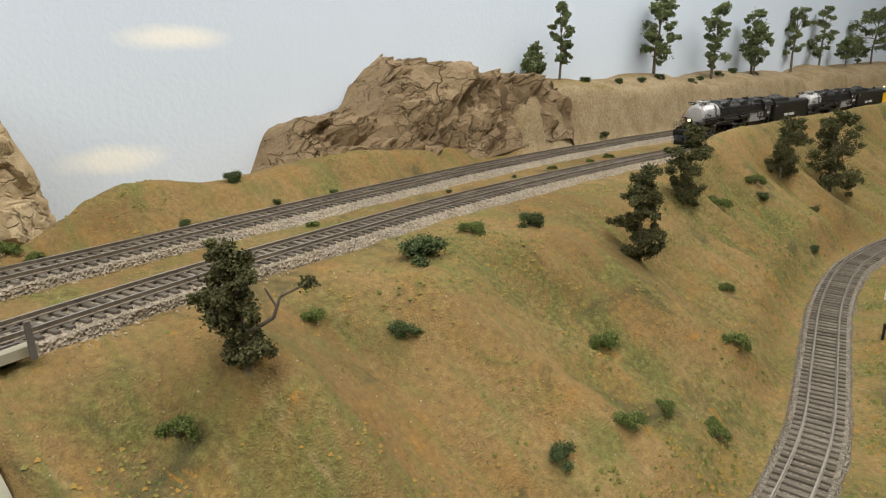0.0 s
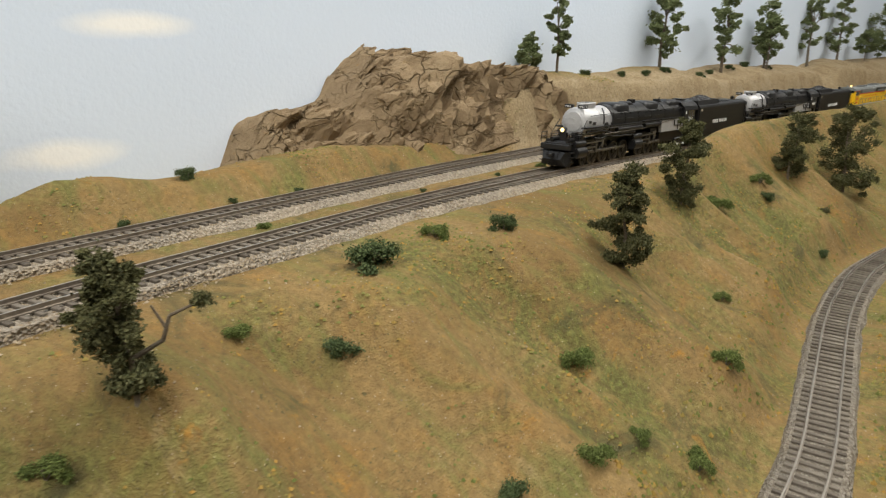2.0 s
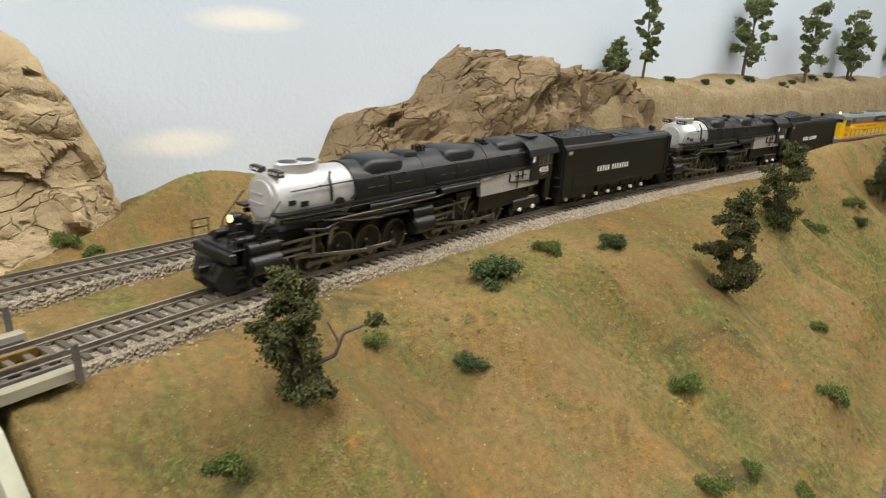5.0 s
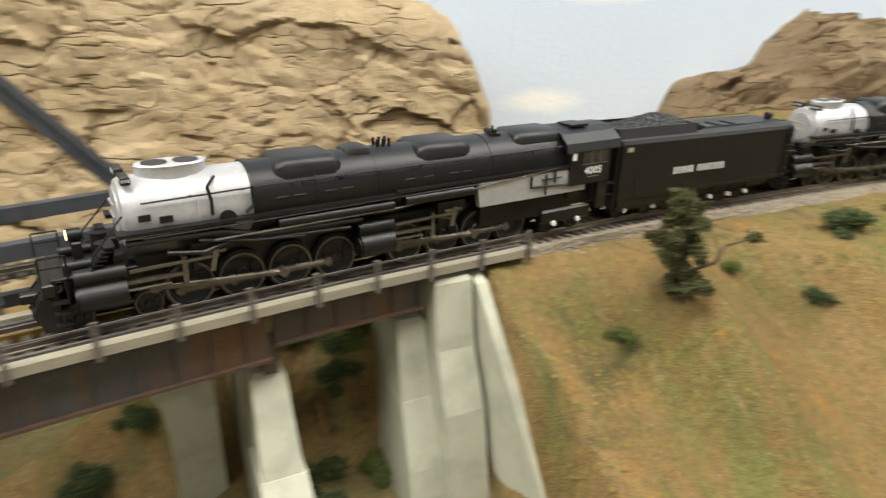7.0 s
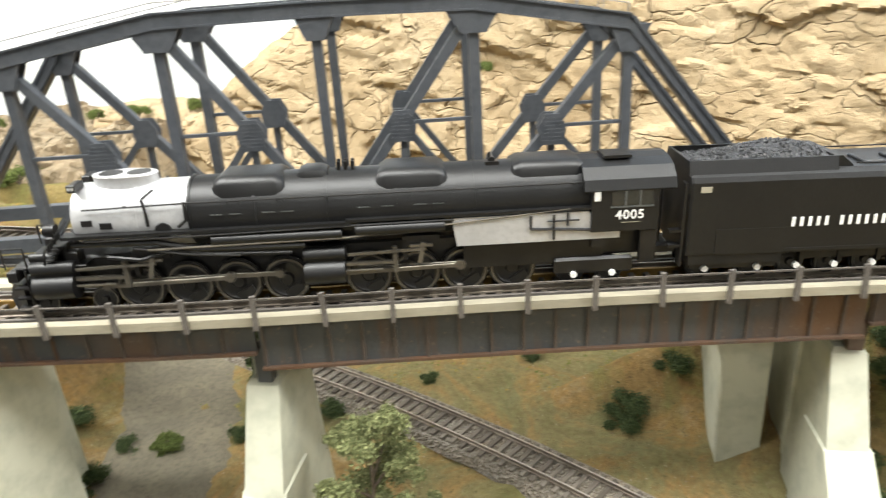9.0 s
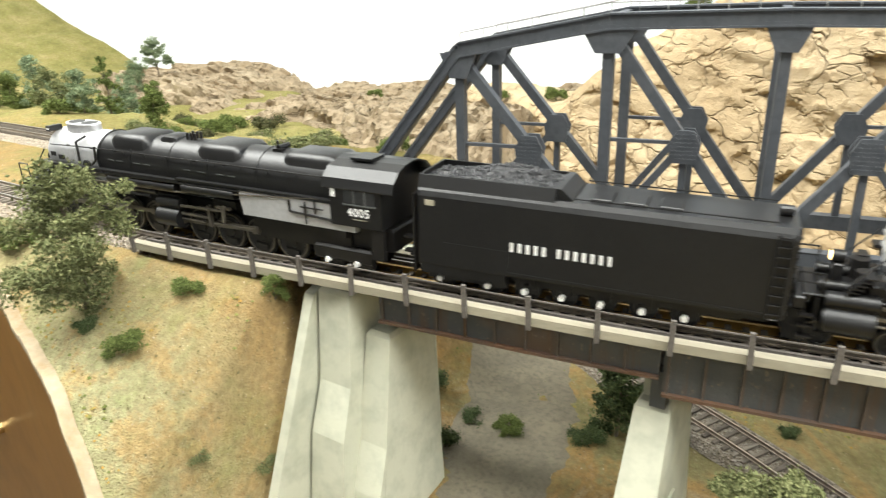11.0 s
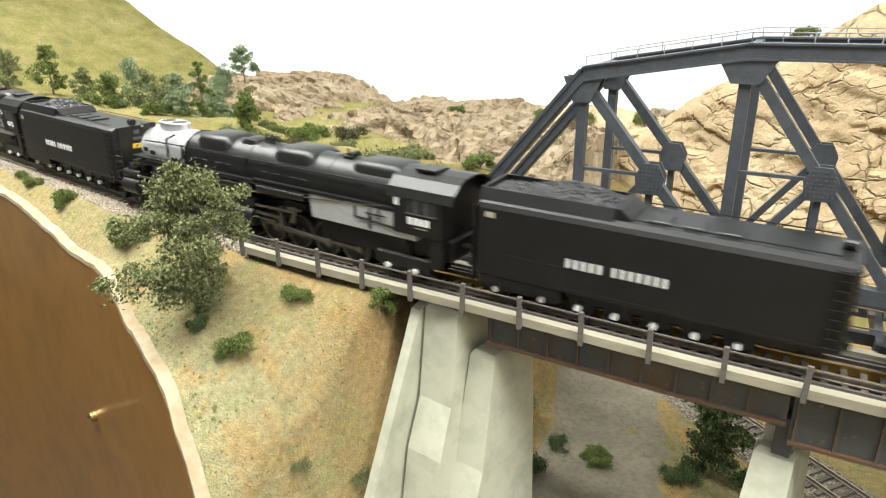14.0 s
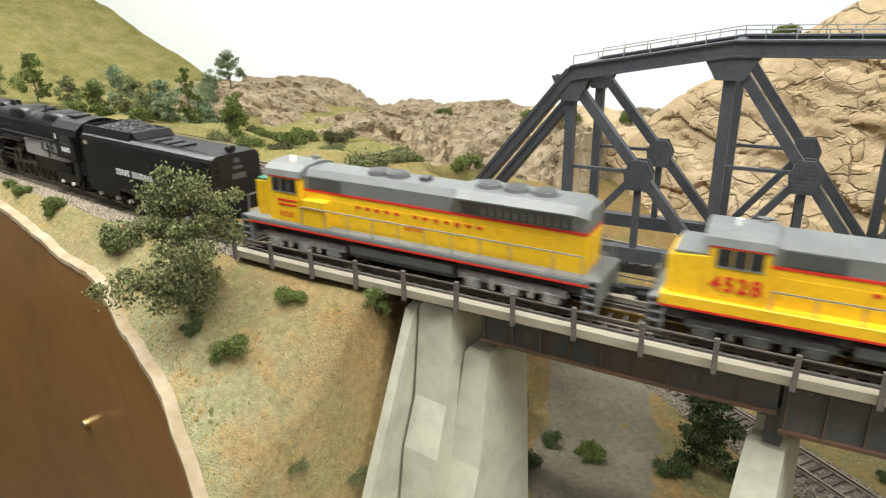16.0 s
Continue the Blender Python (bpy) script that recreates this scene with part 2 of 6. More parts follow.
WHITE = simple("white_paint", (0.85, 0.85, 0.83), (0.78, 0.78, 0.76), 90, 0.4)
COAL = simple("loose_coal", (0.012, 0.012, 0.013), (0.045, 0.045, 0.048), 500, 0.32, 0, 0.6, 0.001, 900)
YELLOW = simple("armour_yellow_paint", (0.80, 0.49, 0.016), (0.74, 0.45, 0.014), 40, 0.38)
GREY = simple("light_grey_paint", (0.185, 0.195, 0.19), (0.15, 0.16, 0.155), 60, 0.45)
DARKGREY = simple("dark_grey_grille", (0.065, 0.07, 0.068), (0.09, 0.092, 0.088), 200, 0.5)
TRUCKGREY = simple("silver_grey_truck_paint", (0.40, 0.40, 0.395), (0.16, 0.16, 0.155), 150, 0.45, 0.2)
RED = simple("red_stripe_paint", (0.62, 0.035, 0.02), (0.55, 0.03, 0.02), 60, 0.4)
GREEN_PAINT = simple("green_antiglare_paint", (0.05, 0.19, 0.13), (0.06, 0.22, 0.15), 60, 0.5)
CAB_DARK = simple("dark_cab_glass_and_shade", (0.02, 0.022, 0.022), (0.03, 0.03, 0.03), 60, 0.08, 0, 0.6)
GIRDER = girder_material()
TRUSS = simple("slate_blue_painted_steel", (0.060, 0.066, 0.076), (0.080, 0.085, 0.094), 30, 0.5, 0.1, 0.45, 0.0002, 500)
RUST = simple("rusty_girder_edge", (0.12, 0.062, 0.032), (0.075, 0.055, 0.042), 40, 0.75)
CONCRETE = simple("pale_green_grey_concrete", (0.47, 0.475, 0.375), (0.52, 0.52, 0.415), 9, 0.8, 0, 0.25, 0.00015, 300)
WALKWAY = simple("beige_walkway_board", (0.36, 0.33, 0.25), (0.28, 0.255, 0.19), 60, 0.8, 0, 0.25, 0.0002, 300, (0.2, 1, 1))
POST = simple("brown_grey_post_paint", (0.10, 0.09, 0.08), (0.14, 0.125, 0.11), 80, 0.6)
RAIL = simple("rail_metal", (0.20, 0.17, 0.14), (0.30, 0.26, 0.21), 60, 0.42, 0.7)
RAIL_SHINY = simple("polished_rail_head", (0.52, 0.48, 0.42), (0.42, 0.39, 0.34), 60, 0.3, 0.8)
BRASS = simple("brassy_guard_rail", (0.45, 0.28, 0.08), (0.38, 0.24, 0.07), 60, 0.35, 0.8)
BARK = simple("tree_bark", (0.11, 0.085, 0.06), (0.19, 0.16, 0.12), 200, 0.9, 0, 0.2, 0.0006)
FASCIA = simple("brown_fascia_paint", (0.27, 0.135, 0.03), (0.295, 0.15, 0.036), 5, 0.34, 0, 0.45, 0.0003, 60)
EDGE = simple("plaster_edge", (0.40, 0.33, 0.23), (0.28, 0.21, 0.12), 60, 0.9, 0, 0.2, 0.0006, 300)
ROOM = simple("room_wall_paint", (0.62, 0.60, 0.55), (0.58, 0.56, 0.52), 4, 0.85)
CARPET = simple("grey_floor_carpet", (0.16, 0.155, 0.15), (0.21, 0.20, 0.19), 30, 0.95, 0, 0.1, 0.002)
BRASS_SCREW = simple("brass_screw", (0.62, 0.45, 0.2), (0.5, 0.36, 0.15), 200, 0.3, 0.9)
AMBER = Mat("lit_headlamp").colour((1.0, 0.8, 0.4)).glow((1.0, 0.72, 0.25), 3.0).m
PLATE_YELLOW = simple("yellow_plate", (0.7, 0.5, 0.05), (0.6, 0.42, 0.04), 90, 0.5)
TUNNEL = simple("tunnel_portal_stone", (0.10, 0.10, 0.11), (0.15, 0.15, 0.16), 40, 0.9)
ROADDIRT = simple("grey_dirt_road", (0.145, 0.130, 0.095), (0.20, 0.175, 0.125), 40, 0.95, 0, 0.15, 0.001, 500)


def ballast_material(name, a, b):
    k = Mat(name, 0.95, 0, 0.2)
    cell = k.ramp(k.voronoi(620, "F1", "Color"), [(0.15, (0.35, 0.33, 0.3)), (0.85, (1.0, 0.98, 0.94))])
    n = k.noise(30, 4, 0.6)
    c = k.mix(k.fac(n, 0.35, 0.65), a, b)
    c = k.mix(0.55, c, k.mix(0.75, cell, c, "MULTIPLY"))
    k.colour(c).bump(k.voronoi(620), 0.0022)
    return k.m


BALLAST = ballast_material("grey_ballast", (0.35, 0.285, 0.20), (0.26, 0.215, 0.155))
LOW_BALLAST = ballast_material("sandy_ballast", (0.20, 0.16, 0.105), (0.15, 0.125, 0.09))


def tie_material():
    k = Mat("weathered_tie", 0.9, 0, 0.2)
    c = k.ramp(k.random(), [(0.0, (0.085, 0.072, 0.056)), (0.5, (0.14, 0.12, 0.096)), (1.0, (0.21, 0.185, 0.15))])
    c = k.mix(k.fac(k.noise(300, 4, 0.7, k.stretched((1, 0.15, 1))), 0.4, 0.7), c, (0.10, 0.085, 0.07))
    k.colour(c)
    return k.m


def leaf_material(name, a, b, c):
    k = Mat(name, 0.85, 0, 0.15)
    k.colour(k.ramp(k.island(), [(0.0, a), (0.5, b), (1.0, c)]))
    return k.m


TIE = tie_material()
LEAF_OLIVE = leaf_material("dark_olive_foliage", (0.045, 0.05, 0.022), (0.085, 0.085, 0.035), (0.13, 0.125, 0.06))
LEAF_GREEN = leaf_material("mid_green_foliage", (0.06, 0.08, 0.022), (0.11, 0.14, 0.038), (0.18, 0.215, 0.066))
LEAF_DEEP = leaf_material("deep_green_foliage", (0.036, 0.054, 0.021), (0.066, 0.091, 0.036), (0.115, 0.145, 0.06))
LEAF_SAGE = leaf_material("sage_green_foliage", (0.085, 0.095, 0.04), (0.15, 0.165, 0.07), (0.24, 0.25, 0.115))
LEAF_TEAL = leaf_material("blue_green_foliage", (0.10, 0.145, 0.075), (0.17, 0.215, 0.12), (0.26, 0.31, 0.18))
LEAF_POPLAR = leaf_material("grey_green_foliage", (0.085, 0.105, 0.045), (0.14, 0.17, 0.075), (0.22, 0.255, 0.12))
TUFT = leaf_material("mixed_turf_flakes", (0.10, 0.12, 0.03), (0.20, 0.19, 0.06), (0.34, 0.20, 0.05))
PEBBLE = leaf_material("loose_pebbles", (0.19, 0.145, 0.095), (0.29, 0.23, 0.155), (0.42, 0.35, 0.25))


# ---- mesh helpers ----
class Shape:
    """Collects vertices and faces for one mesh."""

    def __init__(self):
        self.v, self.f = [], []

    def add(self, verts, faces, m=None):
        n = len(self.v)
        self.v += [tuple(m @ Vector(p)) for p in verts] if m else [tuple(p) for p in verts]
        self.f += [tuple(n + i for i in f) for f in faces]
        return self

    def box(self, x0, x1, y0, y1, z0, z1, m=None, chamfer=0.0):
        if chamfer:
            c = chamfer
            rings = [[(x0 + c, y0 + c, z0), (x1 - c, y0 + c, z0), (x1 - c, y1 - c, z0), (x0 + c, y1 - c, z0)],
                     [(x0, y0, z0 + c), (x1, y0, z0 + c), (x1, y1, z0 + c), (x0, y1, z0 + c)],
                     [(x0, y0, z1 - c), (x1, y0, z1 - c), (x1, y1, z1 - c), (x0, y1, z1 - c)],
                     [(x0 + c, y0 + c, z1), (x1 - c, y0 + c, z1), (x1 - c, y1 - c, z1), (x0 + c, y1 - c, z1)]]
            return self.loft(rings, True, m)
        p = [(x, y, z) for z in (z0, z1) for x, y in ((x0, y0), (x1, y0), (x1, y1), (x0, y1))]
        return self.add(p, [(3, 2, 1, 0), (4, 5, 6, 7), (0, 1, 5, 4), (1, 2, 6, 5), (2, 3, 7, 6), (3, 0, 4, 7)], m)

    def loft(self, rings, caps=True, m=None, closed=True):
        k = len(rings[0])
        verts = [p for r in rings for p in r]
        faces = []
        for i in range(len(rings) - 1):
            for j in range(k if closed else k - 1):
                a, b = i * k + j, i * k + (j + 1) % k
                faces.append((a, b, b + k, a + k))
        if caps:
            faces += [tuple(range(k - 1, -1, -1)), tuple(range((len(rings) - 1) * k, len(rings) * k))]
        return self.add(verts, faces, m)

    def rod(self, a, b, r, n=8, r2=None):
        """A round bar from a to b."""
        a, b = Vector(a), Vector(b)
        q = (b - a).to_track_quat("Z", "Y")
        rings = []
        for p, rr in ((a, r), (b, r if r2 is None else r2)):
            rings.append([p + q @ Vector((rr * math.cos(2 * math.pi * i / n), rr * math.sin(2 * math.pi * i / n), 0)) for i in range(n)])
        return self.loft(rings)

    def pipe(self, pts, r, n=6):
        for a, b in zip(pts, pts[1:]):
            self.rod(a, b, r, n)
        return self

    def beam(self, a, b, wide, deep, side=(0, 1, 0)):
        """A bar with a rectangular section from a to b; wide runs along side."""
        a, b, s = Vector(a), Vector(b), Vector(side).normalized()
        t = (b - a).normalized()
        u = t.cross(s).normalized()
        rings = [[p + s * (i * wide / 2) + u * (j * deep / 2) for i, j in ((-1, -1), (1, -1), (1, 1), (-1, 1))] for p in (a, b)]
        return self.loft(rings)

    def disc(self, c, axis, r, thick, n=20, hole=0.0):
        c, axis = Vector(c), Vector(axis).normalized()
        q = axis.to_track_quat("Z", "Y")

        def ring(rr, h):
            return [c + q @ Vector((rr * math.cos(2 * math.pi * i / n), rr * math.sin(2 * math.pi * i / n), h)) for i in range(n)]
        if hole:
            rings = [ring(hole, -thick / 2), ring(r, -thick / 2), ring(r, thick / 2), ring(hole, thick / 2), ring(hole, -thick / 2)]
            return self.loft(rings, False)
        return self.loft([ring(r, -thick / 2), ring(r, thick / 2)])

    def mesh(self, name, mat, smooth=False):
        me = bpy.data.meshes.new(name)
        me.from_pydata(self.v, [], self.f)
        if mat:
            me.materials.append(mat)
        if smooth:
            me.polygons.foreach_set("use_smooth", [True] * len(me.polygons))
            me.set_sharp_from_angle(angle=radians(38))
        me.update()
        return me


def part(name, shape, mat, parent=None, label="", smooth=False, at=None):
    ob = new(name, shape.mesh(name, mat, smooth) if isinstance(shape, Shape) else shape)
    if parent:
        ob.parent = parent
    if at:
        ob.matrix_basis = at
    if label:
        ob["label"] = label
    return ob


def thing(name, label, category, group="", kind="", at=None):
    ob = tagged(new(name), label, category, group, kind)
    if at:
        ob.matrix_basis = at
    return ob


def letters(name, body, size, mat, parent, m, depth=0.0001, label=""):
    """Raised characters in the built-in font as a mesh."""
    cu = bpy.data.curves.new(name, "FONT")
    cu.body, cu.size, cu.extrude, cu.align_x, cu.align_y = body, size, depth, "CENTER", "CENTER"
    cu.space_character, cu.offset = 1.15, size * 0.02
    tmp = bpy.data.objects.new(name, cu)
    scene.collection.objects.link(tmp)
    dg = bpy.context.evaluated_depsgraph_get()
    me = bpy.data.meshes.new_from_object(tmp.evaluated_get(dg))
    bpy.data.objects.remove(tmp)
    me.materials.clear()
    me.materials.append(mat)
    return part(name, me, None, parent, label, at=m)


def curve_through(pts):
    """A smooth function through (v, w) pairs (monotone in v)."""
    xs, ys = [p[0] for p in pts], [p[1] for p in pts]
    ms = [0.0] * len(xs)
    for i in range(len(xs)):
        a, b = max(i - 1, 0), min(i + 1, len(xs) - 1)
        ms[i] = (ys[b] - ys[a]) / (xs[b] - xs[a])

    def f(x):
        if x <= xs[0]:
            return ys[0] + ms[0] * (x - xs[0])
        if x >= xs[-1]:
            return ys[-1] + ms[-1] * (x - xs[-1])
        i = max(j for j in range(len(xs) - 1) if xs[j] <= x)
        h = xs[i + 1] - xs[i]
        t = (x - xs[i]) / h
        return ((2 * t ** 3 - 3 * t * t + 1) * ys[i] + (t ** 3 - 2 * t * t + t) * h * ms[i]
                + (3 * t * t - 2 * t ** 3) * ys[i + 1] + (t ** 3 - t * t) * h * ms[i + 1])
    return f


def smooth(a, b, x):
    t = min(max((x - a) / (b - a), 0.0), 1.0)
    return t * t * (3 - 2 * t)


def lerp(a, b, t):
    return a + (b - a) * t


def fbm(x, y, z, octaves=4):
    return noise.fractal(Vector((x, y, z)), 0.9, 2.1, octaves)


# ---- the plan: x runs along the line, y goes towards the backdrop ----
near_y = curve_through([(-2.2, 0.125), (-1.5, 0.177), (-1, 0.188), (-0.8, 0.187), (-0.6, 0.190), (-0.4, 0.2185), (-0.2, 0.2575), (0, 0.291), (0.1, 0.304), (0.206, 0.3214), (0.3126, 0.3288), (0.45, 0.330), (0.6, 0.3182), (0.75, 0.3085), (0.9, 0.2985), (1.1, 0.2815), (1.35, 0.2475), (1.7, 0.1943), (2.2, 0.0897), (3.58, -0.2)])
far_y = curve_through([(-2.2, 0.3), (-1, 0.32), (-0.6, 0.312), (-0.44, 0.303), (-0.142, 0.354), (-0.05, 0.367), (0.07, 0.381), (0.2377, 0.4021), (0.3449, 0.4087), (0.4738, 0.4086), (0.6577, 0.4033), (0.81, 0.4035), (0.975, 0.398), (1.11, 0.3825), (1.65, 0.3185), (2.5, 0.1957), (3.58, -0.08)])
rail_z = curve_through([(-2.2, 1.3465), (-1.0, 1.348), (-0.6, 1.3482), (-0.46, 1.3472), (-0.3, 1.3428), (-0.1, 1.340), (0.1, 1.335), (0.2, 1.330), (0.3, 1.3265), (0.45, 1.3238), (0.6, 1.3221), (0.75, 1.3175), (0.9, 1.3115), (1.1, 1.3065), (1.35, 1.3005), (1.7, 1.2961), (2.2, 1.292), (3.6, 1.288)])
shoulder_w = curve_through([(-0.2, 0.0), (0.08, 0.0), (0.136, 0.006), (0.185, 0.036), (0.235, 0.016), (0.285, 0.046), (0.36, 0.074), (0.42, 0.075), (0.50, 0.078), (0.56, 0.058), (0.65, 0.062), (0.8, 0.06), (1.2, 0.07), (3.4, 0.08)])
wall_y = curve_through([(-2.9, 0.72), (-2.4, 0.9), (-1.9, 1.0), (-1.4, 1.03), (-0.9, 0.98), (-0.4, 0.82), (0.0, 0.69), (0.37, 0.606), (1.5, 0.480), (2.6, 0.36), (3.4, 0.25)])
edge_y = curve_through([(-2.4, 0.02), (-1.3, 0.12), (-0.953, 0.150), (-0.816, 0.141), (-0.709, 0.129), (-0.627, 0.109), (-0.563, 0.09), (-0.504, 0.070),
                        (-0.42, 0.032), (-0.3, -0.04), (-0.1, -0.16), (0.2, -0.3), (0.6, -0.36), (2.0, -0.5), (3.4, -0.6)])
LOW_Z = 1.2075
low_path = [(1.9, -0.35), (1.6, -0.2), (1.35, -0.08), (1.15, 0.0), (0.993, 0.047), (0.92, 0.063), (0.861, 0.072), (0.78, 0.073), (0.693, 0.068), (0.562, 0.052), (0.469, 0.041), (0.393, 0.039), (0.31, 0.043),
            (0.236, 0.054), (0.16, 0.073), (0.092, 0.100), (0.03, 0.137), (-0.022, 0.173), (-0.08, 0.218), (-0.143, 0.264), (-0.206, 0.305), (-0.287, 0.352), (-0.363, 0.390), (-0.42, 0.418), (-0.55, 0.48), (-0.68, 0.53)]


def dense(points, step):
    """Evenly spaced points along a smooth line through control points in plan."""
    out = []
    for i in range(len(points) - 1):
        p = [Vector(points[min(max(j, 0), len(points) - 1)]) for j in (i - 1, i, i + 1, i + 2)]
        for k in range(24):
            t = k / 24
            out.append(0.5 * ((2 * p[1]) + (p[2] - p[0]) * t + (2 * p[0] - 5 * p[1] + 4 * p[2] - p[3]) * t * t + (3 * p[1] - p[0] - 3 * p[2] + p[3]) * t ** 3))
    out.append(Vector(points[-1]))
    res, need = [out[0]], step
    for a, b in zip(out, out[1:]):
        d = (b - a).length
        while d >= need:
            a = a + (b - a) * (need / d)
            res.append(a.copy())
            d, need = (b - a).length, step
        need -= d
    return res


LOW = dense(low_path, 0.0075)
LOW_XY = np.array([(p.x, p.y) for p in LOW[::3]])


def spur(x, y):
    """Spurs (+) and gullies (-) that run down the hillside."""
    return 0.032 * noise.noise(Vector((x * 16 + y * 6, y * 3, 2.0))) + 0.016 * noise.noise(Vector((x * 40 + y * 10, y * 8, 5.0))) + 0.004 * noise.noise(Vector((x * 110, y * 40, 7.0)))


def ground_z(x, y):
    """Height of the scenery at a place in plan."""
    zr = rail_z(x)
    bench = zr - 0.0092
    yn, yf = near_y(x), far_y(x)
    d, e = yn - 0.026 - y, y - (yf + 0.032)
    n1, n2 = fbm(x * 6, y * 6, 3.1), fbm(x * 22, y * 22, 8.7)
    # banks on either side of the valley
    if x > -0.2:
        front = bench
        if d > 0:
            ridge = spur(x, y)
            q = (d - shoulder_w(x) - ridge * smooth(0.02, 0.06, d)) / 0.010
            drop = 0.008 * (math.log1p(math.exp(min(q, 30.0))) if q < 30 else q)
            room = bench - 1.1985
            front = bench - room * (1 - math.exp(-((drop / room) ** 2.2) * 1.0)) ** (1 / 2.2)
            front += 0.040 * math.exp(-((d - 0.036) / 0.028) ** 2) * smooth(0.68, 0.95, x) * smooth(0.0, 0.02, d)
            front += 0.004 * n1 * smooth(0, 0.05, d)
        back = bench
        if e > 0:
            hump = 0.024 * smooth(0, 0.034, e) * (1 + 0.4 * n1) - 0.038 * smooth(0.045, 0.16, e)
            cut = (0.076 + 0.010 * n1) * smooth(-0.002 + 0.006 * n2, 0.026 + 0.010 * n1, e) + 0.014 * smooth(0.025, 0.09, e)
            cut *= 1 - 0.75 * math.exp(-((x - 2.02) / 0.045) ** 2)
            back = bench + lerp(hump, cut, smooth(0.72, 0.80, x))
    else:
        front = bench - 0.57 * max(d, 0) - 0.026 * smooth(-0.56, -0.47, x) * smooth(0.0, 0.05, d) + 0.004 * n1 * smooth(0, 0.03, d) + 0.010 * fbm(x * 15, y * 15, 1.3) * smooth(0.005, 0.045, d)
        back = bench
        if e > 0:
            back = bench - 0.06 * smooth(0.02, 0.30, e) + 0.018 * n1 * smooth(0.02, 0.1, e)
            back += 0.235 * smooth(-1.70, -2.36, x) * smooth(0.34, 0.58, y)
    bank = front if y < yn else back
    floor = 1.1985 + 0.004 * n1 + 0.03 * smooth(0.47, 0.62, y) + 0.002 * n2
    if y < yn + 0.02:
        run = max(0.0, yn - 0.024 - y)
        cut = 0.068 + 0.11 * run
        inside = smooth(cut + 0.006, cut - 0.002, x) * smooth(-0.502, -0.495, x)
    else:
        q = smooth(0.0, 0.06, y - yf - 0.02)
        inside = smooth(lerp(0.13, 0.29, q), lerp(lerp(-0.10, -0.24, smooth(0.325, 0.375, y)), 0.15, q), x + 0.02 * n1) * smooth(-0.62, -0.45, x + 0.02 * n1)
    z = lerp(bank, floor, inside)
    near = float(np.min(np.hypot(LOW_XY[:, 0] - x, LOW_XY[:, 1] - y)))
    if near < 0.06 and z > 1.1985:
        z = lerp(1.1995, z, smooth(0.022, 0.06, near))
    return z + 0.0011 * n2


def build_ground():
    xs = list(np.arange(-2.75, -0.95, 0.022)) + list(np.arange(-0.95, 1.3, 0.0065)) + list(np.arange(1.3, 3.3, 0.03))
    rows = 185
    s = Shape()
    for x in xs:
        a, b = edge_y(x), wall_y(x) + 0.004
        for j in range(rows):
            q = j / (rows - 1)
            y = a + (b - a) * q
            s.v.append((x, y, ground_z(x, y)))
    for i in range(len(xs) - 1):
        for j in range(rows - 1):
            k = i * rows + j
            s.f.append((k, k + rows, k + rows + 1, k + 1))
    ob = tagged(new("ground", s.mesh("ground", GROUND, False)), "sculpted tan and ochre model scenery with patchy green turf", "ground", kind="structure")
    ob.data.polygons.foreach_set("use_smooth", [True] * len(ob.data.polygons))
    # Gully mask: places the turf and the shade painted into its colour.
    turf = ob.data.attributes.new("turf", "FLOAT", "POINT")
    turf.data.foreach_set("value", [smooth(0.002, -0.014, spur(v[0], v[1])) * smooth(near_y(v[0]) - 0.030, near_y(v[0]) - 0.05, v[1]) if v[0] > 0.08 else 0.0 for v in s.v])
    return ob


build_ground()


def wall_strip(name, line, z0, z1, thick, mat, label, category, top=None):
    """A standing board along a line in plan; thick is towards its far side."""
    s = Shape()
    rings = []
    for i, (x, y) in enumerate(line):
        a, b = line[max(i - 1, 0)], line[min(i + 1, len(line) - 1)]
        t = Vector((b[0] - a[0], b[1] - a[1])).normalized()
        nx, ny = -t.y * thick, t.x * thick
        zt = top(x, y) if top else z1
        rings.append([(x, y, z0), (x, y, zt), (x + nx, y + ny, zt), (x + nx, y + ny, z0)])
    s.loft(rings)
    return tagged(part(name, s, mat, smooth=True), label, category, kind="structure")


steps = [-2.9 + 0.04 * i for i in range(158)]
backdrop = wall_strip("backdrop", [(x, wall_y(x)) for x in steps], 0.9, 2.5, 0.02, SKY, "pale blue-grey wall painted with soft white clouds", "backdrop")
fascia = wall_strip("fascia", [(x, edge_y(x)) for x in [-2.75 + 0.02 * i for i in range(300)]], 0.55, 1.3, -0.006, FASCIA, "curved brown painted fascia board along the layout edge", "fascia",
                    top=lambda x, y: ground_z(x, y + 0.001) - 0.002)


def edge_trim():
    s = Shape()
    rings = []
    for i in range(400):
        x = -1.6 + i * 0.0075
        y = edge_y(x)
        z = ground_z(x, y + 0.001) - 0.0025
        j = 0.0012 * noise.noise(Vector((x * 60, 0, 1)))
        rings.append([(x, y - 0.0066 + j, z - 0.0006), (x, y + 0.001 + j, z - 0.0006), (x, y + 0.0005 + j, z + 0.0030 + j), (x, y - 0.0062 + j, z + 0.0024 + j)])
    s.loft(rings)
    tagged(part("trim", s, EDGE, smooth=True), "rough plaster edge along the top of the fascia", "trim", kind="structure")


edge_trim()


def screw():
    base = Matrix.Translation((-0.776, edge_y(-0.776) - 0.008, 1.175))
    t = thing("screw", "brass screw head in the brown fascia", "screw", at=base)
    part("head", Shape().disc((0, 0, 0), (0.1, 1, 0), 0.0042, 0.004, 14), BRASS_SCREW, t, smooth=True)
    part("slot", Shape().box(-0.0035, 0.0035, -0.0026, -0.0019, -0.0004, 0.0004), SOOT, t)


screw()


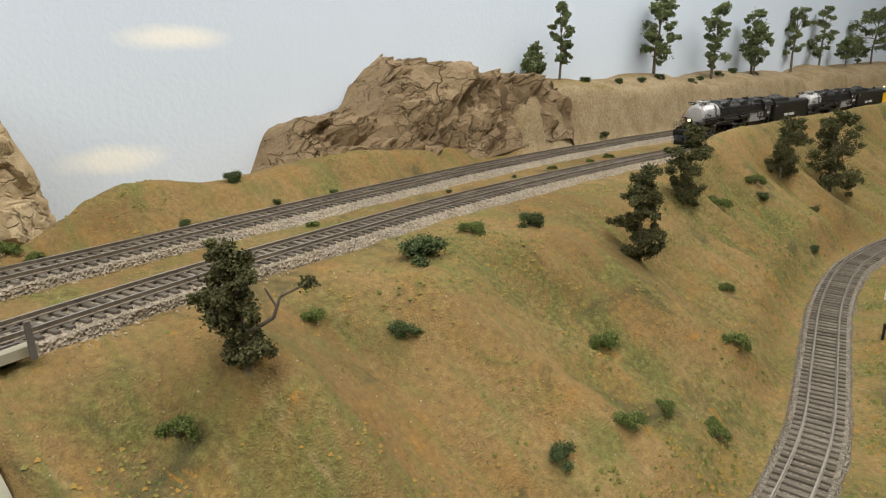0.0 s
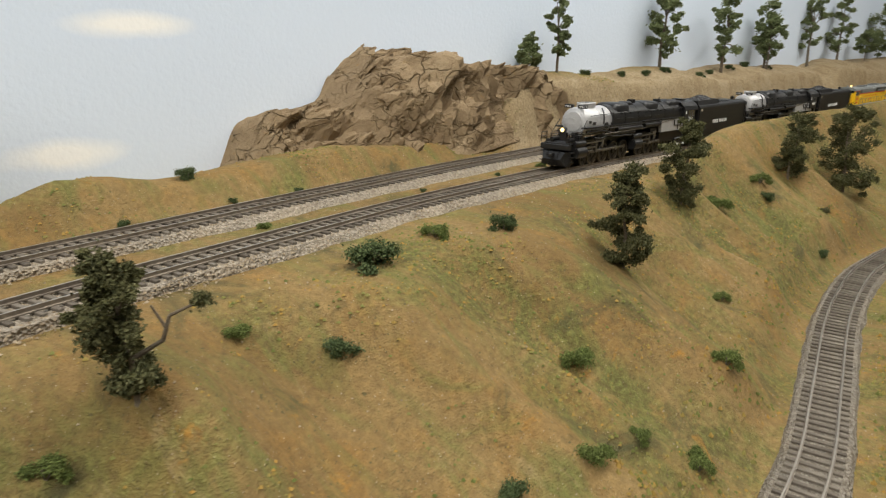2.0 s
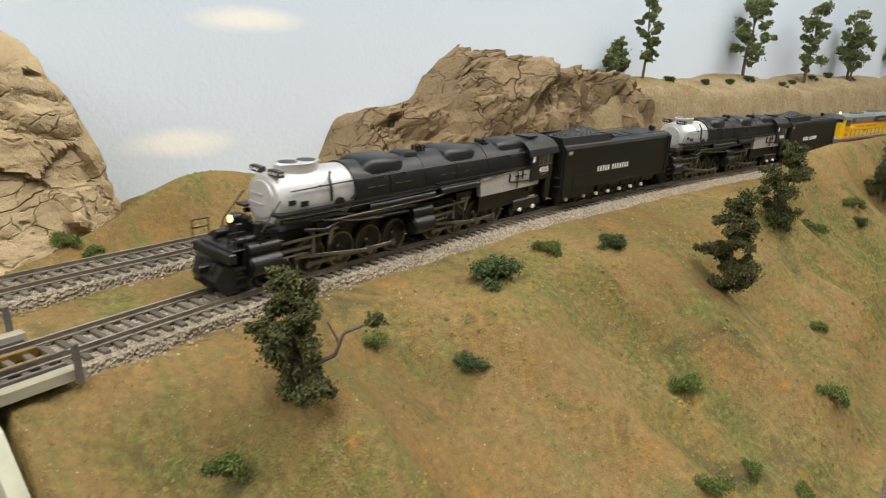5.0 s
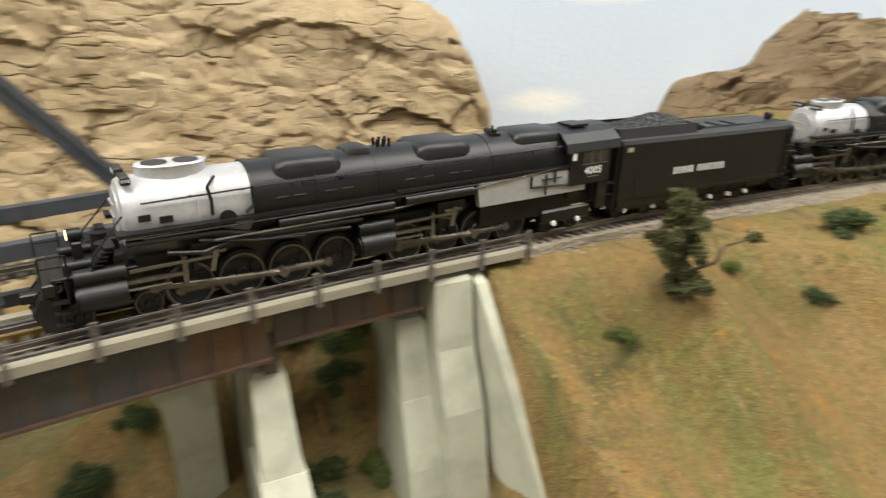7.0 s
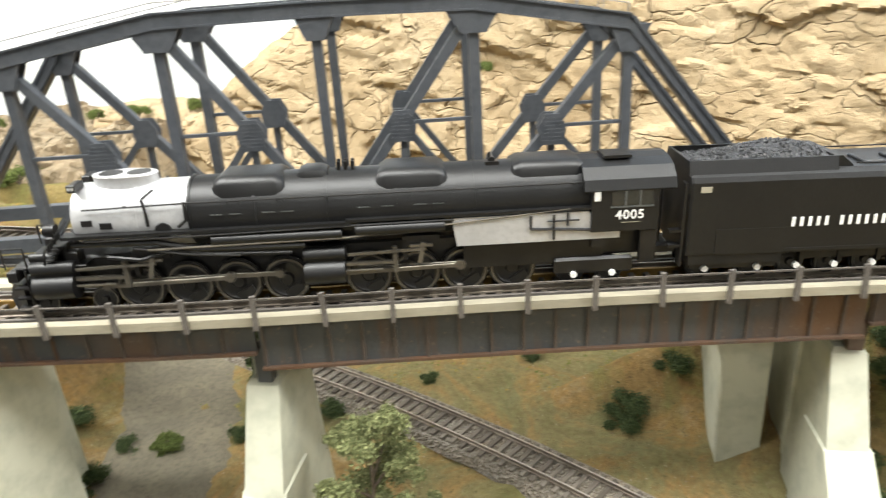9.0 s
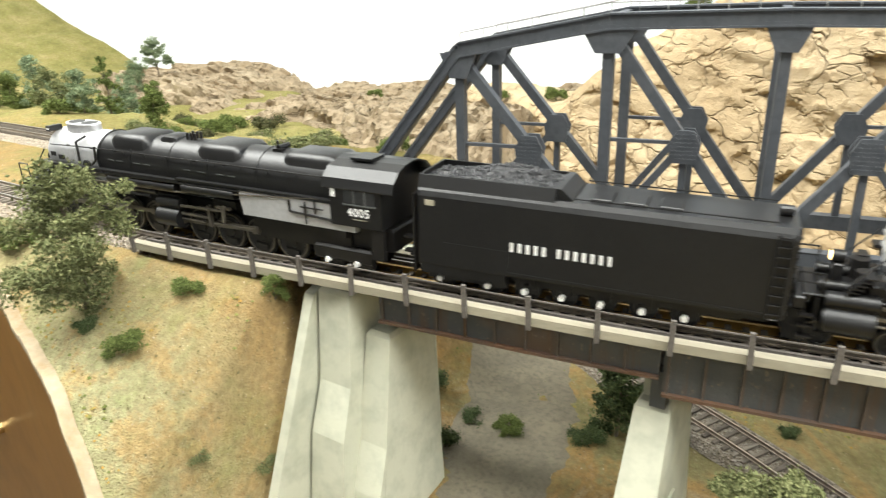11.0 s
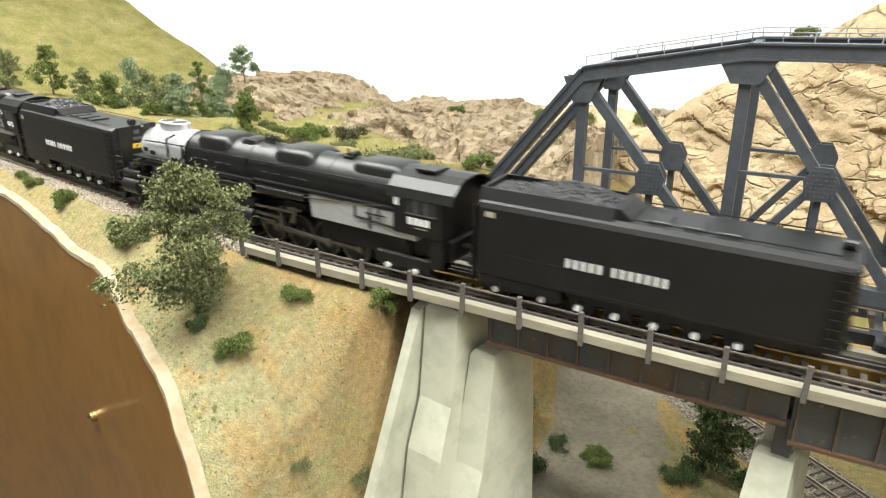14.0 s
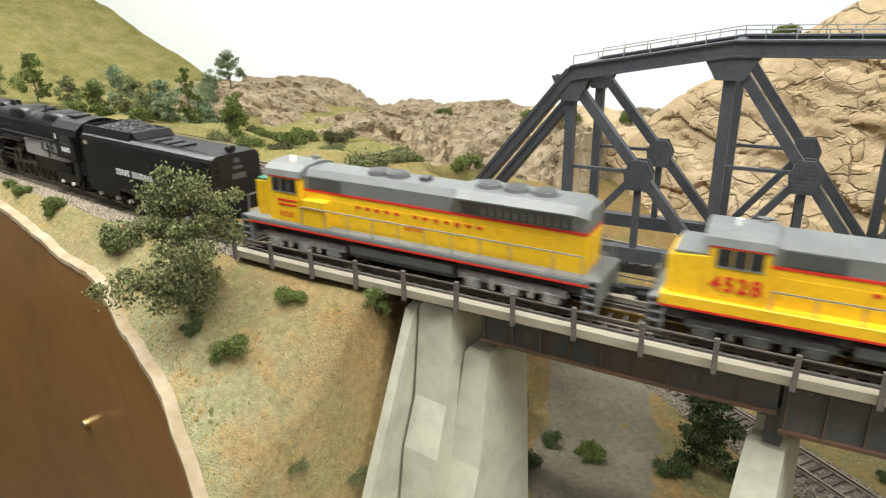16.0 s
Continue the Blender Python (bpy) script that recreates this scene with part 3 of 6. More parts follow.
def room():
    s = Shape().box(-4.5, 5.0, -3.4, 3.2, -0.1, 0.0)
    tagged(part("floor", s, CARPET), "grey carpeted room floor", "floor", kind="structure")
    s = Shape().box(-4.5, 5.0, -3.4, 3.2, 2.6, 2.7)
    tagged(part("ceiling", s, ROOM), "plain off-white room ceiling", "ceiling", kind="structure")
    for nm, b in (("wall_south", (-4.5, 5.0, -3.5, -3.4, 0, 2.6)), ("wall_north", (-4.5, 5.0, 3.2, 3.3, 0, 2.6)), ("wall_west", (-4.6, -4.5, -3.4, 3.2, 0, 2.6)), ("wall_east", (5.0, 5.1, -3.4, 3.2, 0, 2.6))):
        tagged(part(nm, Shape().box(*b), ROOM), "plain off-white room wall", "wall", kind="structure")


room()


# ---- tracks ----
def swept(path, section):
    """A section (side, up) carried along (x, y, z) points."""
    s, rings = Shape(), []
    for i, p in enumerate(path):
        a, b = path[max(i - 1, 0)], path[min(i + 1, len(path) - 1)]
        t = Vector((b[0] - a[0], b[1] - a[1])).normalized()
        rings.append([(p[0] - t.y * u, p[1] + t.x * u, p[2] + h) for u, h in section])
    return s.loft(rings)


def rail_section(off):
    return [(off - 0.0011, -0.0028), (off - 0.0011, -0.0022), (off - 0.00045, -0.0019), (off - 0.00045, -0.0009), (off - 0.00055, 0.0), (off + 0.00055, 0.0),
            (off + 0.00045, -0.0009), (off + 0.00045, -0.0019), (off + 0.0011, -0.0022), (off + 0.0011, -0.0028)]


def resample(fy, fz, x0, x1, step):
    pts, x = [], x0
    while x < x1:
        pts.append((x, fy(x), fz(x)))
        slope = (fy(x + 0.001) - fy(x)) / 0.001
        x += step / math.hypot(1, slope)
    return pts


def track(name, path, label, ballast, shoulder, spread, ties_from, ties_to, gap=(9.0, 9.1), head=RAIL_SHINY):
    """Rails, loose ties and a ballast bed along a path at rail-top height."""
    t = thing(name, label, "track", kind="structure")
    for off in (-0.0088, 0.0088):
        r = part("rail", swept(path, rail_section(off)), RAIL, t, smooth=True)
        part("rail_head", swept(path, [(off - 0.0005, -0.00002), (off - 0.0005, 0.0001), (off + 0.0005, 0.0001), (off + 0.0005, -0.00002)]), head, r)
    sec = [(-spread, -shoulder), (-0.018, -0.0046), (-0.0165, -0.0042), (0.0165, -0.0042), (0.018, -0.0046), (spread, -shoulder)]
    if ballast:
        s, rings = Shape(), []
        for i, p in enumerate(path):
            if gap[0] < p[0] < gap[1]:
                if len(rings) > 1:
                    s.loft(rings, False, None, False)
                rings = []
                continue
            a, b = path[max(i - 1, 0)], path[min(i + 1, len(path) - 1)]
            d = Vector((b[0] - a[0], b[1] - a[1])).normalized()
            ring = []
            for q, (u, h) in enumerate(sec):
                w = 0.003 * noise.noise(Vector((p[0] * 40, q * 3.3, p[1] * 40))) + (0.007 * (1 - smooth(0.2, 0.36, p[0])) if q == 0 and p[0] > 0 else 0) if q in (0, 5) else 0
                ring.append((p[0] - d.y * (u + w), p[1] + d.x * (u + w), p[2] + h + 0.0006 * noise.noise(Vector((p[0] * 160, p[1] * 160, q)))))
            rings.append(ring)
        s.loft(rings, False, None, False)
        part("ballast_bed", s, ballast, t, "loose grey gravel ballast", smooth=False)
    tie = Shape().box(-0.0014, 0.0014, -0.0150, 0.0150, -0.0021, 0.0, None, 0.00025).mesh("tie", TIE)
    rest = Shape()
    for i, p in enumerate(path):
        a, b = path[max(i - 1, 0)], path[min(i + 1, len(path) - 1)]
        m = Matrix.Translation((p[0], p[1], p[2] - 0.0027)) @ Matrix.Rotation(math.atan2(b[1] - a[1], b[0] - a[0]) + random.uniform(-0.03, 0.03), 4, "Z")
        if ties_from <= p[0] <= ties_to:
            part("tie", tie, None, t, at=m)
        else:
            rest.box(-0.0014, 0.0014, -0.015, 0.015, -0.0021, 0.0, m)
    if rest.f:
        tagged(part("ties", rest, TIE, t), kind="stuff")
    return t


TIE_STEP = 0.0072
near_track = track("main_track", resample(near_y, rail_z, -2.2, 2.3, TIE_STEP), "main line track on grey ballast with weathered ties", BALLAST, 0.0118, 0.0255, -0.85, 1.1, (-0.600, 0.096))
far_track = track("inner_track", resample(far_y, rail_z, -2.2, 2.2, TIE_STEP), "second line track on grey ballast beside the rocks", BALLAST, 0.0118, 0.0265, -0.05, 1.15, (-0.52, -0.055))
low_track = track("valley_track", [(p.x, p.y, LOW_Z) for p in LOW], "low branch track curving through the valley", LOW_BALLAST, 0.0095, 0.0215, -0.6, 1.2)


# ---- bridges ----
def norm_at(x):
    t = Vector((1, (near_y(x + 0.001) - near_y(x - 0.001)) / 0.002)).normalized()
    return t, Vector((-t.y, t.x))


def off_track(x, off):
    """A place beside the main track; off is towards the backdrop."""
    t, n = norm_at(x)
    return Vector((x, near_y(x))) + n * off


def along(x0, x1, off, h, step=0.012):
    k = max(2, int((x1 - x0) / step))
    out = []
    for i in range(k + 1):
        x = x0 + (x1 - x0) * i / k
        p = off_track(x, off)
        out.append((p.x, p.y, rail_z(x) + h))
    return out


JOINTS = (-0.449, -0.315, -0.040, 0.038)
FRONT = -0.0245


def girder_bridge():
    t = thing("girder_bridge", "weathered steel deck girder bridge with a post railing", "bridge", kind="structure")
    deck = part("deck", swept(along(-0.604, 0.097, 0, 0), [(FRONT + 0.004, -0.0062), (FRONT + 0.004, -0.0050), (-FRONT - 0.004, -0.0050), (-FRONT - 0.004, -0.0062)]), SOOT, t, "dark deck boards under the rails")
    part("walkway", swept(along(-0.607, 0.100, 0, 0), [(FRONT, -0.0050), (FRONT, -0.0008), (FRONT + 0.0050, -0.0008), (FRONT + 0.0050, -0.0050)]), WALKWAY, t, "beige walkway board")
    part("walkway", swept(along(-0.607, 0.100, 0, 0), [(-FRONT - 0.005, -0.0050), (-FRONT - 0.005, -0.0008), (-FRONT, -0.0008), (-FRONT, -0.0050)]), WALKWAY, t, "beige walkway board")
    for off in (-0.0155, 0.0155, -0.005, 0.005):
        part("guard_rail", swept(along(-0.604, 0.097, 0, 0), [(off - 0.0008, -0.0048), (off - 0.0008, -0.0012), (off + 0.0008, -0.0012), (off + 0.0008, -0.0048)]), BRASS if abs(off) < 0.01 else POST, t)
    depth = (0.0135, 0.0215, 0.0150)
    for k in range(3):
        x0, x1 = JOINTS[k] + 0.0008, JOINTS[k + 1] - 0.0008
        for off in (FRONT + 0.0075, -FRONT - 0.0095):
            g = part("girder", swept(along(x0, x1, 0, 0), [(off, -0.0081 - depth[k]), (off, -0.0080), (off + 0.002, -0.0080), (off + 0.002, -0.0081 - depth[k])]), GIRDER, t, "blue-grey weathered plate girder")
            part("flange", swept(along(x0, x1, 0, 0), [(off - 0.0022, -0.0092 - depth[k]), (off - 0.0022, -0.0078 - depth[k]), (off + 0.004, -0.0078 - depth[k]), (off + 0.004, -0.0092 - depth[k])]), RUST, g, "rusty bottom flange")
            if off < 0:
                x = x0 + 0.002
                while x < x1:
                    p = off_track(x, off - 0.0009)
                    z = rail_z(x)
                    tt, _ = norm_at(x)
                    m = Matrix.Translation((p.x, p.y, z)) @ Matrix.Rotation(math.atan2(tt.y, tt.x), 4, "Z")
                    part("stiffener", Shape().box(-0.0006, 0.0006, -0.0003, 0.001, -0.0079 - depth[k], -0.0081), RUST if random.random() < 0.10 else GIRDER, g, at=m)
                    x += 0.0145
    post = Shape().box(-0.0011, 0.0011, -0.0008, 0.0008, -0.0065, 0.0100, None, 0.0002).mesh("post", POST)
    for side in (FRONT - 0.0010, -FRONT + 0.0010):
        for k in range(-10, 15):
            x = -0.312 + 0.0292 * k
            p = off_track(x, side)
            tt, _ = norm_at(x)
            part("post", post, None, t, at=Matrix.Translation((p.x, p.y, rail_z(x))) @ Matrix.Rotation(math.atan2(tt.y, tt.x) + random.uniform(-0.1, 0.1), 4, "Z") @ Matrix.Rotation(random.uniform(-0.04, 0.04), 4, "Y"))
        part("handrail", swept(along(-0.600, 0.094, side, 0), [(-0.0003, 0.0080), (-0.0003, 0.0087), (0.0003, 0.0087), (0.0003, 0.0080)]), POST, t)
    for x in JOINTS[1:3]:
        for off in (FRONT + 0.0135, -FRONT - 0.0135):
            p = off_track(x, off)
            part("bearing", Shape().box(p.x - 0.0035, p.x + 0.0035, p.y - 0.003, p.y + 0.003, rail_z(x) - 0.040, rail_z(x) - 0.0215), GIRDER, t)
    return t


girder_bridge()


def column(s, x, y0, y1, half, z0, z1, front_batter, back_batter, side_batter, base=None):
    """A battered concrete column: y0 front and y1 back at the top z1."""
    rings = []
    for z in (z0, z1 - 0.0025, z1):
        d = (z1 - z)
        c = 0.0015 if z == z1 else 0
        rings.append([(x - half - side_batter * d + c, y0 - front_batter * d + c, z), (x + half + side_batter * d - c, y0 - front_batter * d + c, z),
                      (x + half + side_batter * d - c, y1 + back_batter * d - c, z), (x - half - side_batter * d + c, y1 + back_batter * d - c, z)])
    return s.loft(rings)


def pier(x):
    t = thing("bridge_pier", "battered pale green-grey concrete bridge pier", "bridge pier", "bridge piers", "structure")
    y = near_y(x)
    zt = rail_z(x) - 0.040
    s = Shape()
    column(s, x, y - 0.012, y + 0.026, 0.0080, 1.185, zt, 0.36, 0.06, 0.035)
    part("front_column", s, CONCRETE, t)
    z2 = 1.252
    s = Shape()
    s.loft([[(x - 0.0135, y - 0.062, 1.185), (x + 0.0135, y - 0.062, 1.185), (x + 0.0135, y + 0.0, 1.185), (x - 0.0135, y + 0.0, 1.185)],
            [(x - 0.0115, y - 0.048, 1.231), (x + 0.0115, y - 0.048, 1.231), (x + 0.0115, y - 0.0, 1.231), (x - 0.0115, y - 0.0, 1.231)],
            [(x - 0.0110, y - 0.0295, z2), (x + 0.0110, y - 0.0295, z2), (x + 0.0110, y - 0.0, z2), (x - 0.0110, y - 0.0, z2)]])
    part("cutwater", s, CONCRETE, t)
    if x > -0.2:
        s = Shape()
        column(s, x - 0.004, y + 0.02, y + 0.06, 0.0062, 1.185, zt - 0.010, 0.0, 0.0, 0.02)
        part("web_wall", s, CONCRETE, t)
        s = Shape()
        xc, yc = x - 0.034, y + 0.036
        rings = []
        for z, h in ((1.185, 0.0115), (1.25, 0.0120), (1.268, 0.0135), (zt - 0.008, 0.0205), (zt + 0.004, 0.0225)):
            rings.append([(xc - h, yc - 0.012, z), (xc + 0.012, yc - 0.012, z), (xc + 0.012, yc + 0.05, z), (xc - h, yc + 0.05, z)])
        s.loft(rings)
        part("back_column", s, CONCRETE, t, "flared rear column")
    part("girder_seat", Shape().box(x - 0.0065, x + 0.0065, y - 0.006, y + 0.02, zt - 0.002, rail_z(x) - 0.031, None, 0.0006), CONCRETE, t)


for x in (JOINTS[1], JOINTS[2]):
    pier(x)


def sloped_foot(s, x, y0, y1, half, z0, z1, batter, side):
    """A battered foot whose head slopes back into the pillar above it."""
    rings = []
    for z, y, h in ((z0, y0 - batter * (z1 - z0), half + side * (z1 - z0)), (z1, y0, half), (z1 + 0.036, y0 + 0.0125, half * 0.92)):
        rings.append([(x - h, y, z), (x + h, y, z), (x + h, y1, z), (x - h, y1, z)])
    return s.loft(rings)


def abutment(x, way):
    """way: +1 where the bank lies towards +x."""
    t = thing("bridge_abutment", "pale green-grey concrete abutment with a sloping wing wall", "bridge abutment", "bridge abutments", "structure")
    y, z = near_y(x), rail_z(x)
    xs = lambda u: x + way * u
    s = Shape()
    column(s, xs(-0.003), y - 0.013, y + 0.024, 0.0075, 1.185, z - 0.032, 0.18, 0.02, 0.03)
    part("seat_pillar", s, CONCRETE, t)
    s = Shape()
    sloped_foot(s, xs(-0.003), y - 0.0335, y + 0.0, 0.0100, 1.185, 1.226, 0.20, 0.04)
    part("cutwater", s, CONCRETE, t)
    s = Shape()
    column(s, xs(0.0165), y - 0.0225, y + 0.05, 0.0102, 1.185, z - 0.0085, 0.10, 0.02, 0.010)
    part("main_pillar", s, CONCRETE, t)
    s = Shape()
    sloped_foot(s, xs(0.0165), y - 0.0375, y + 0.0, 0.0112, 1.185, 1.258, 0.14, 0.015)
    part("pillar_foot", s, CONCRETE, t)
    a, b = sorted((xs(0.0285), xs(0.0345)))
    reach = 0.098 if way > 0 else 0.072
    front = [(y - 0.016, z - 0.010), (y - 0.025, z - 0.013), (y - reach, 1.212), (y - reach - 0.005, 1.180), (y + 0.02, 1.180), (y + 0.02, z - 0.010)]
    flare = [0.0, 0.0, 0.0085, 0.0090, 0.0, 0.0] if way > 0 else [0.0, 0.0, 0.003, 0.003, 0.0, 0.0]
    s = Shape()
    s.loft([[(a + way * f, yy, zz) for (yy, zz), f in zip(front, flare)], [(b + way * f, yy, zz) for (yy, zz), f in zip(front, flare)]])
    part("wing_wall", s, CONCRETE, t)


abutment(JOINTS[3] + 0.000, 1)
abutment(JOINTS[0] - 0.004, -1)


def truss_bridge():
    t = thing("truss_bridge", "slate-blue riveted steel camelback through truss bridge", "bridge", kind="structure")
    hip_r, hip_l = Vector((-0.1445, 0.3155)), Vector((-0.4365, 0.2605))
    u = (hip_r - hip_l).normalized()
    nrm = Vector((-u.y, u.x))
    panel = (hip_r - hip_l).length / 4
    n3 = (nrm.x, nrm.y, 0)
    zb, zf, zh, zp = 1.358, 1.333, 1.4500, 1.4630

    def at(k, z, plane):
        p = hip_l + u * (panel * k) + nrm * (0.058 * plane)
        return (p.x, p.y, z)
    tops = {0: zh, 1: zp, 2: zp + 0.001, 3: zp, 4: zh}
    for plane in (0, 1):
        for a, b in ((0, 1), (1, 2), (2, 3), (3, 4)):
            s = Shape().beam(at(a, tops[a], plane), at(b, tops[b], plane), 0.0075, 0.0066, n3)
            for side in (-0.0033, 0.0033):
                pa, pb = Vector(at(a, tops[a] + side, plane)), Vector(at(b, tops[b] + side, plane))
                s.beam(pa, pb, 0.0092, 0.0009, n3)
            part("top_chord", s, TRUSS, t)
        for a, b in ((-1, 0), (5, 4)):
            s = Shape().beam(at(a, zb, plane), at(b, tops[b], plane), 0.0075, 0.0066, n3)
            s.beam(at(a, zb - 0.0033, plane), at(b, tops[b] - 0.0033, plane), 0.0092, 0.0009, n3)
            s.beam(at(a, zb + 0.0033, plane), at(b, tops[b] + 0.0033, plane), 0.0092, 0.0009, n3)
            part("end_post", s, TRUSS, t)
        part("bottom_chord", Shape().beam(at(-1.05, zb, plane), at(5.05, zb, plane), 0.006, 0.0075, n3), TRUSS, t)
        for k in range(5):
            part("vertical", Shape().beam(at(k, zb, plane), at(k, tops[k], plane), 0.0052, 0.0052 if k in (1, 3) else 0.0046, n3), TRUSS, t)
        for a, b in ((0, 1), (4, 3), (1, 2), (3, 2)):
            part("diagonal", Shape().beam(at(a, tops[a] - 0.004, plane), at(b, zb, plane), 0.0052, 0.0048, n3), TRUSS, t)
            zm, km = (tops[a] - 0.004 + zb) / 2, (a + b) / 2
            part("sub_vertical", Shape().beam(at(km, zm, plane), at(km, zb, plane), 0.004, 0.0032, n3), TRUSS, t)
            part("sub_diagonal", Shape().beam(at(km, zm, plane), at(a, zb, plane), 0.004, 0.0034, n3), TRUSS, t)
            part("strut", Shape().beam(at(km, zm, plane), at(a, zm, plane), 0.0022, 0.0016, n3), TRUSS, t)
            for f in (-0.0032, 0.0032):
                g = Shape()
                c = Vector(at(km, zm - 0.002, plane))
                pts = [(-0.0072, 0.002), (-0.0038, 0.0085), (0.0038, 0.0085), (0.0072, 0.002), (0.0058, -0.0070), (-0.0058, -0.0070)]
                rings = [[(c.x + u.x * q + nrm.x * (f + o), c.y + u.y * q + nrm.y * (f + o), c.z + h) for q, h in pts] for o in (-0.0005, 0.0005)]
                g.loft(rings)
                gus = part("gusset", g, TRUSS, t, "riveted gusset plate")
                if plane == 0 and f < 0:
                    rv = Shape()
                    for i in range(-3, 4):
                        for j in range(-3, 4):
                            q, h = i * 0.0018, j * 0.0019
                            if abs(q) < 0.0062 - max(0, h - 0.003) * 0.5:
                                p = c + Vector((u.x * q, u.y * q, h + 0.0008)) + Vector((nrm.x, nrm.y, 0)) * (f - 0.0006)
                                rv.disc(p, n3, 0.00045, 0.0006, 5)
                    part("rivets", rv, TRUSS, gus)
        for k in range(5):
            for f in (-0.0034, 0.0034):
                c = Vector(at(k, tops[k] - 0.0055, plane))
                w = 0.0135 if k in (1, 3) else 0.010
                pts = [(-w, 0.004), (w, 0.004), (w * 0.45, -0.0085), (-w * 0.45, -0.0085)]
                g = Shape().loft([[(c.x + u.x * q + nrm.x * (f + o), c.y + u.y * q + nrm.y * (f + o), c.z + h) for q, h in pts] for o in (-0.0005, 0.0005)])
                part("gusset", g, TRUSS, t)
        for a, b in ((0, 1), (1, 2), (2, 3), (3, 4)):
            s = Shape()
            pa, pb = Vector(at(a, tops[a] + 0.0036, plane)), Vector(at(b, tops[b] + 0.0036, plane))
            for i in range(7):
                q = pa + (pb - pa) * (i / 6)
                s.rod(q, q + Vector((0, 0, 0.0045)), 0.00028, 5)
            s.rod(pa + Vector((0, 0, 0.0044)), pb + Vector((0, 0, 0.0044)), 0.00028, 5)
            part("top_railing", s, TRUCKGREY, t, "thin pale wire railing")
    for k in range(5):
        part("cross_beam", Shape().beam(at(k, tops[k], 0), at(k, tops[k], 1), 0.004, 0.005, (u.x, u.y, 0)), TRUSS, t)
    for k in range(4):
        for p0, p1 in ((0, 1), (1, 0)):
            part("cross_brace", Shape().beam(at(k, tops[k], p0), at(k + 1, tops[k + 1], p1), 0.0025, 0.0025, (0, 0, 1)), TRUSS, t)
    for k in range(-1, 6):
        part("floor_beam", Shape().beam(at(k, zf - 0.002, 0), at(k, zf - 0.002, 1), 0.004, 0.008, (u.x, u.y, 0)), TRUSS, t)
    for off in (0.2, 0.8):
        part("stringer", Shape().beam(at(-1.1, zf - 0.001, off), at(5.1, zf - 0.001, off), 0.004, 0.006, n3), TRUSS, t)


truss_bridge()


def dirt_road():
    pts = dense([(-0.385, 0.10), (-0.395, 0.18), (-0.41, 0.26), (-0.435, 0.33), (-0.47, 0.40), (-0.53, 0.47)], 0.006)
    s, rings = Shape(), []
    for i, p in enumerate(pts):
        a, b = pts[max(i - 1, 0)], pts[min(i + 1, len(pts) - 1)]
        t = (b - a).normalized()
        ring = []
        for u in (-1, -0.5, 0, 0.5, 1):
            w = 0.046 * u * (1 + 0.25 * noise.noise(Vector((p.x * 12, p.y * 12, u))))
            x, y = p.x - t.y * w, p.y + t.x * w
            ring.append((x, y, ground_z(x, y) + (0.0012 if abs(u) < 1 else -0.001)))
        rings.append(ring)
    s.loft(rings, False, None, False)
    tagged(part("road", s, ROADDIRT, smooth=True), "grey dirt road running under the bridge", "road", kind="structure")


dirt_road()


# ---- rock faces ----
def plates(u, h, seed, scale):
    """Broken plaster strata: block offsets with cracks between them."""
    p = Vector((u * scale + 0.5 * noise.noise(Vector((u * 20, h * 20, seed))), h * scale * 1.7 + 0.35 * u * scale, seed))
    d, pts = noise.voronoi(p)
    gap = d[1] - d[0]
    cell = noise.cell(pts[0] * 7.3)
    return (cell - 0.5), smooth(0.0, 0.16, gap)


def seam(u, h, a, b, seed, width):
    """1 inside a thin wandering crack, else 0."""
    n = noise.noise(Vector((u * a + 0.6 * noise.noise(Vector((u * 25, h * 25, seed))), h * b - u * 3.0, seed)))
    return math.exp(-(n / width) ** 2)


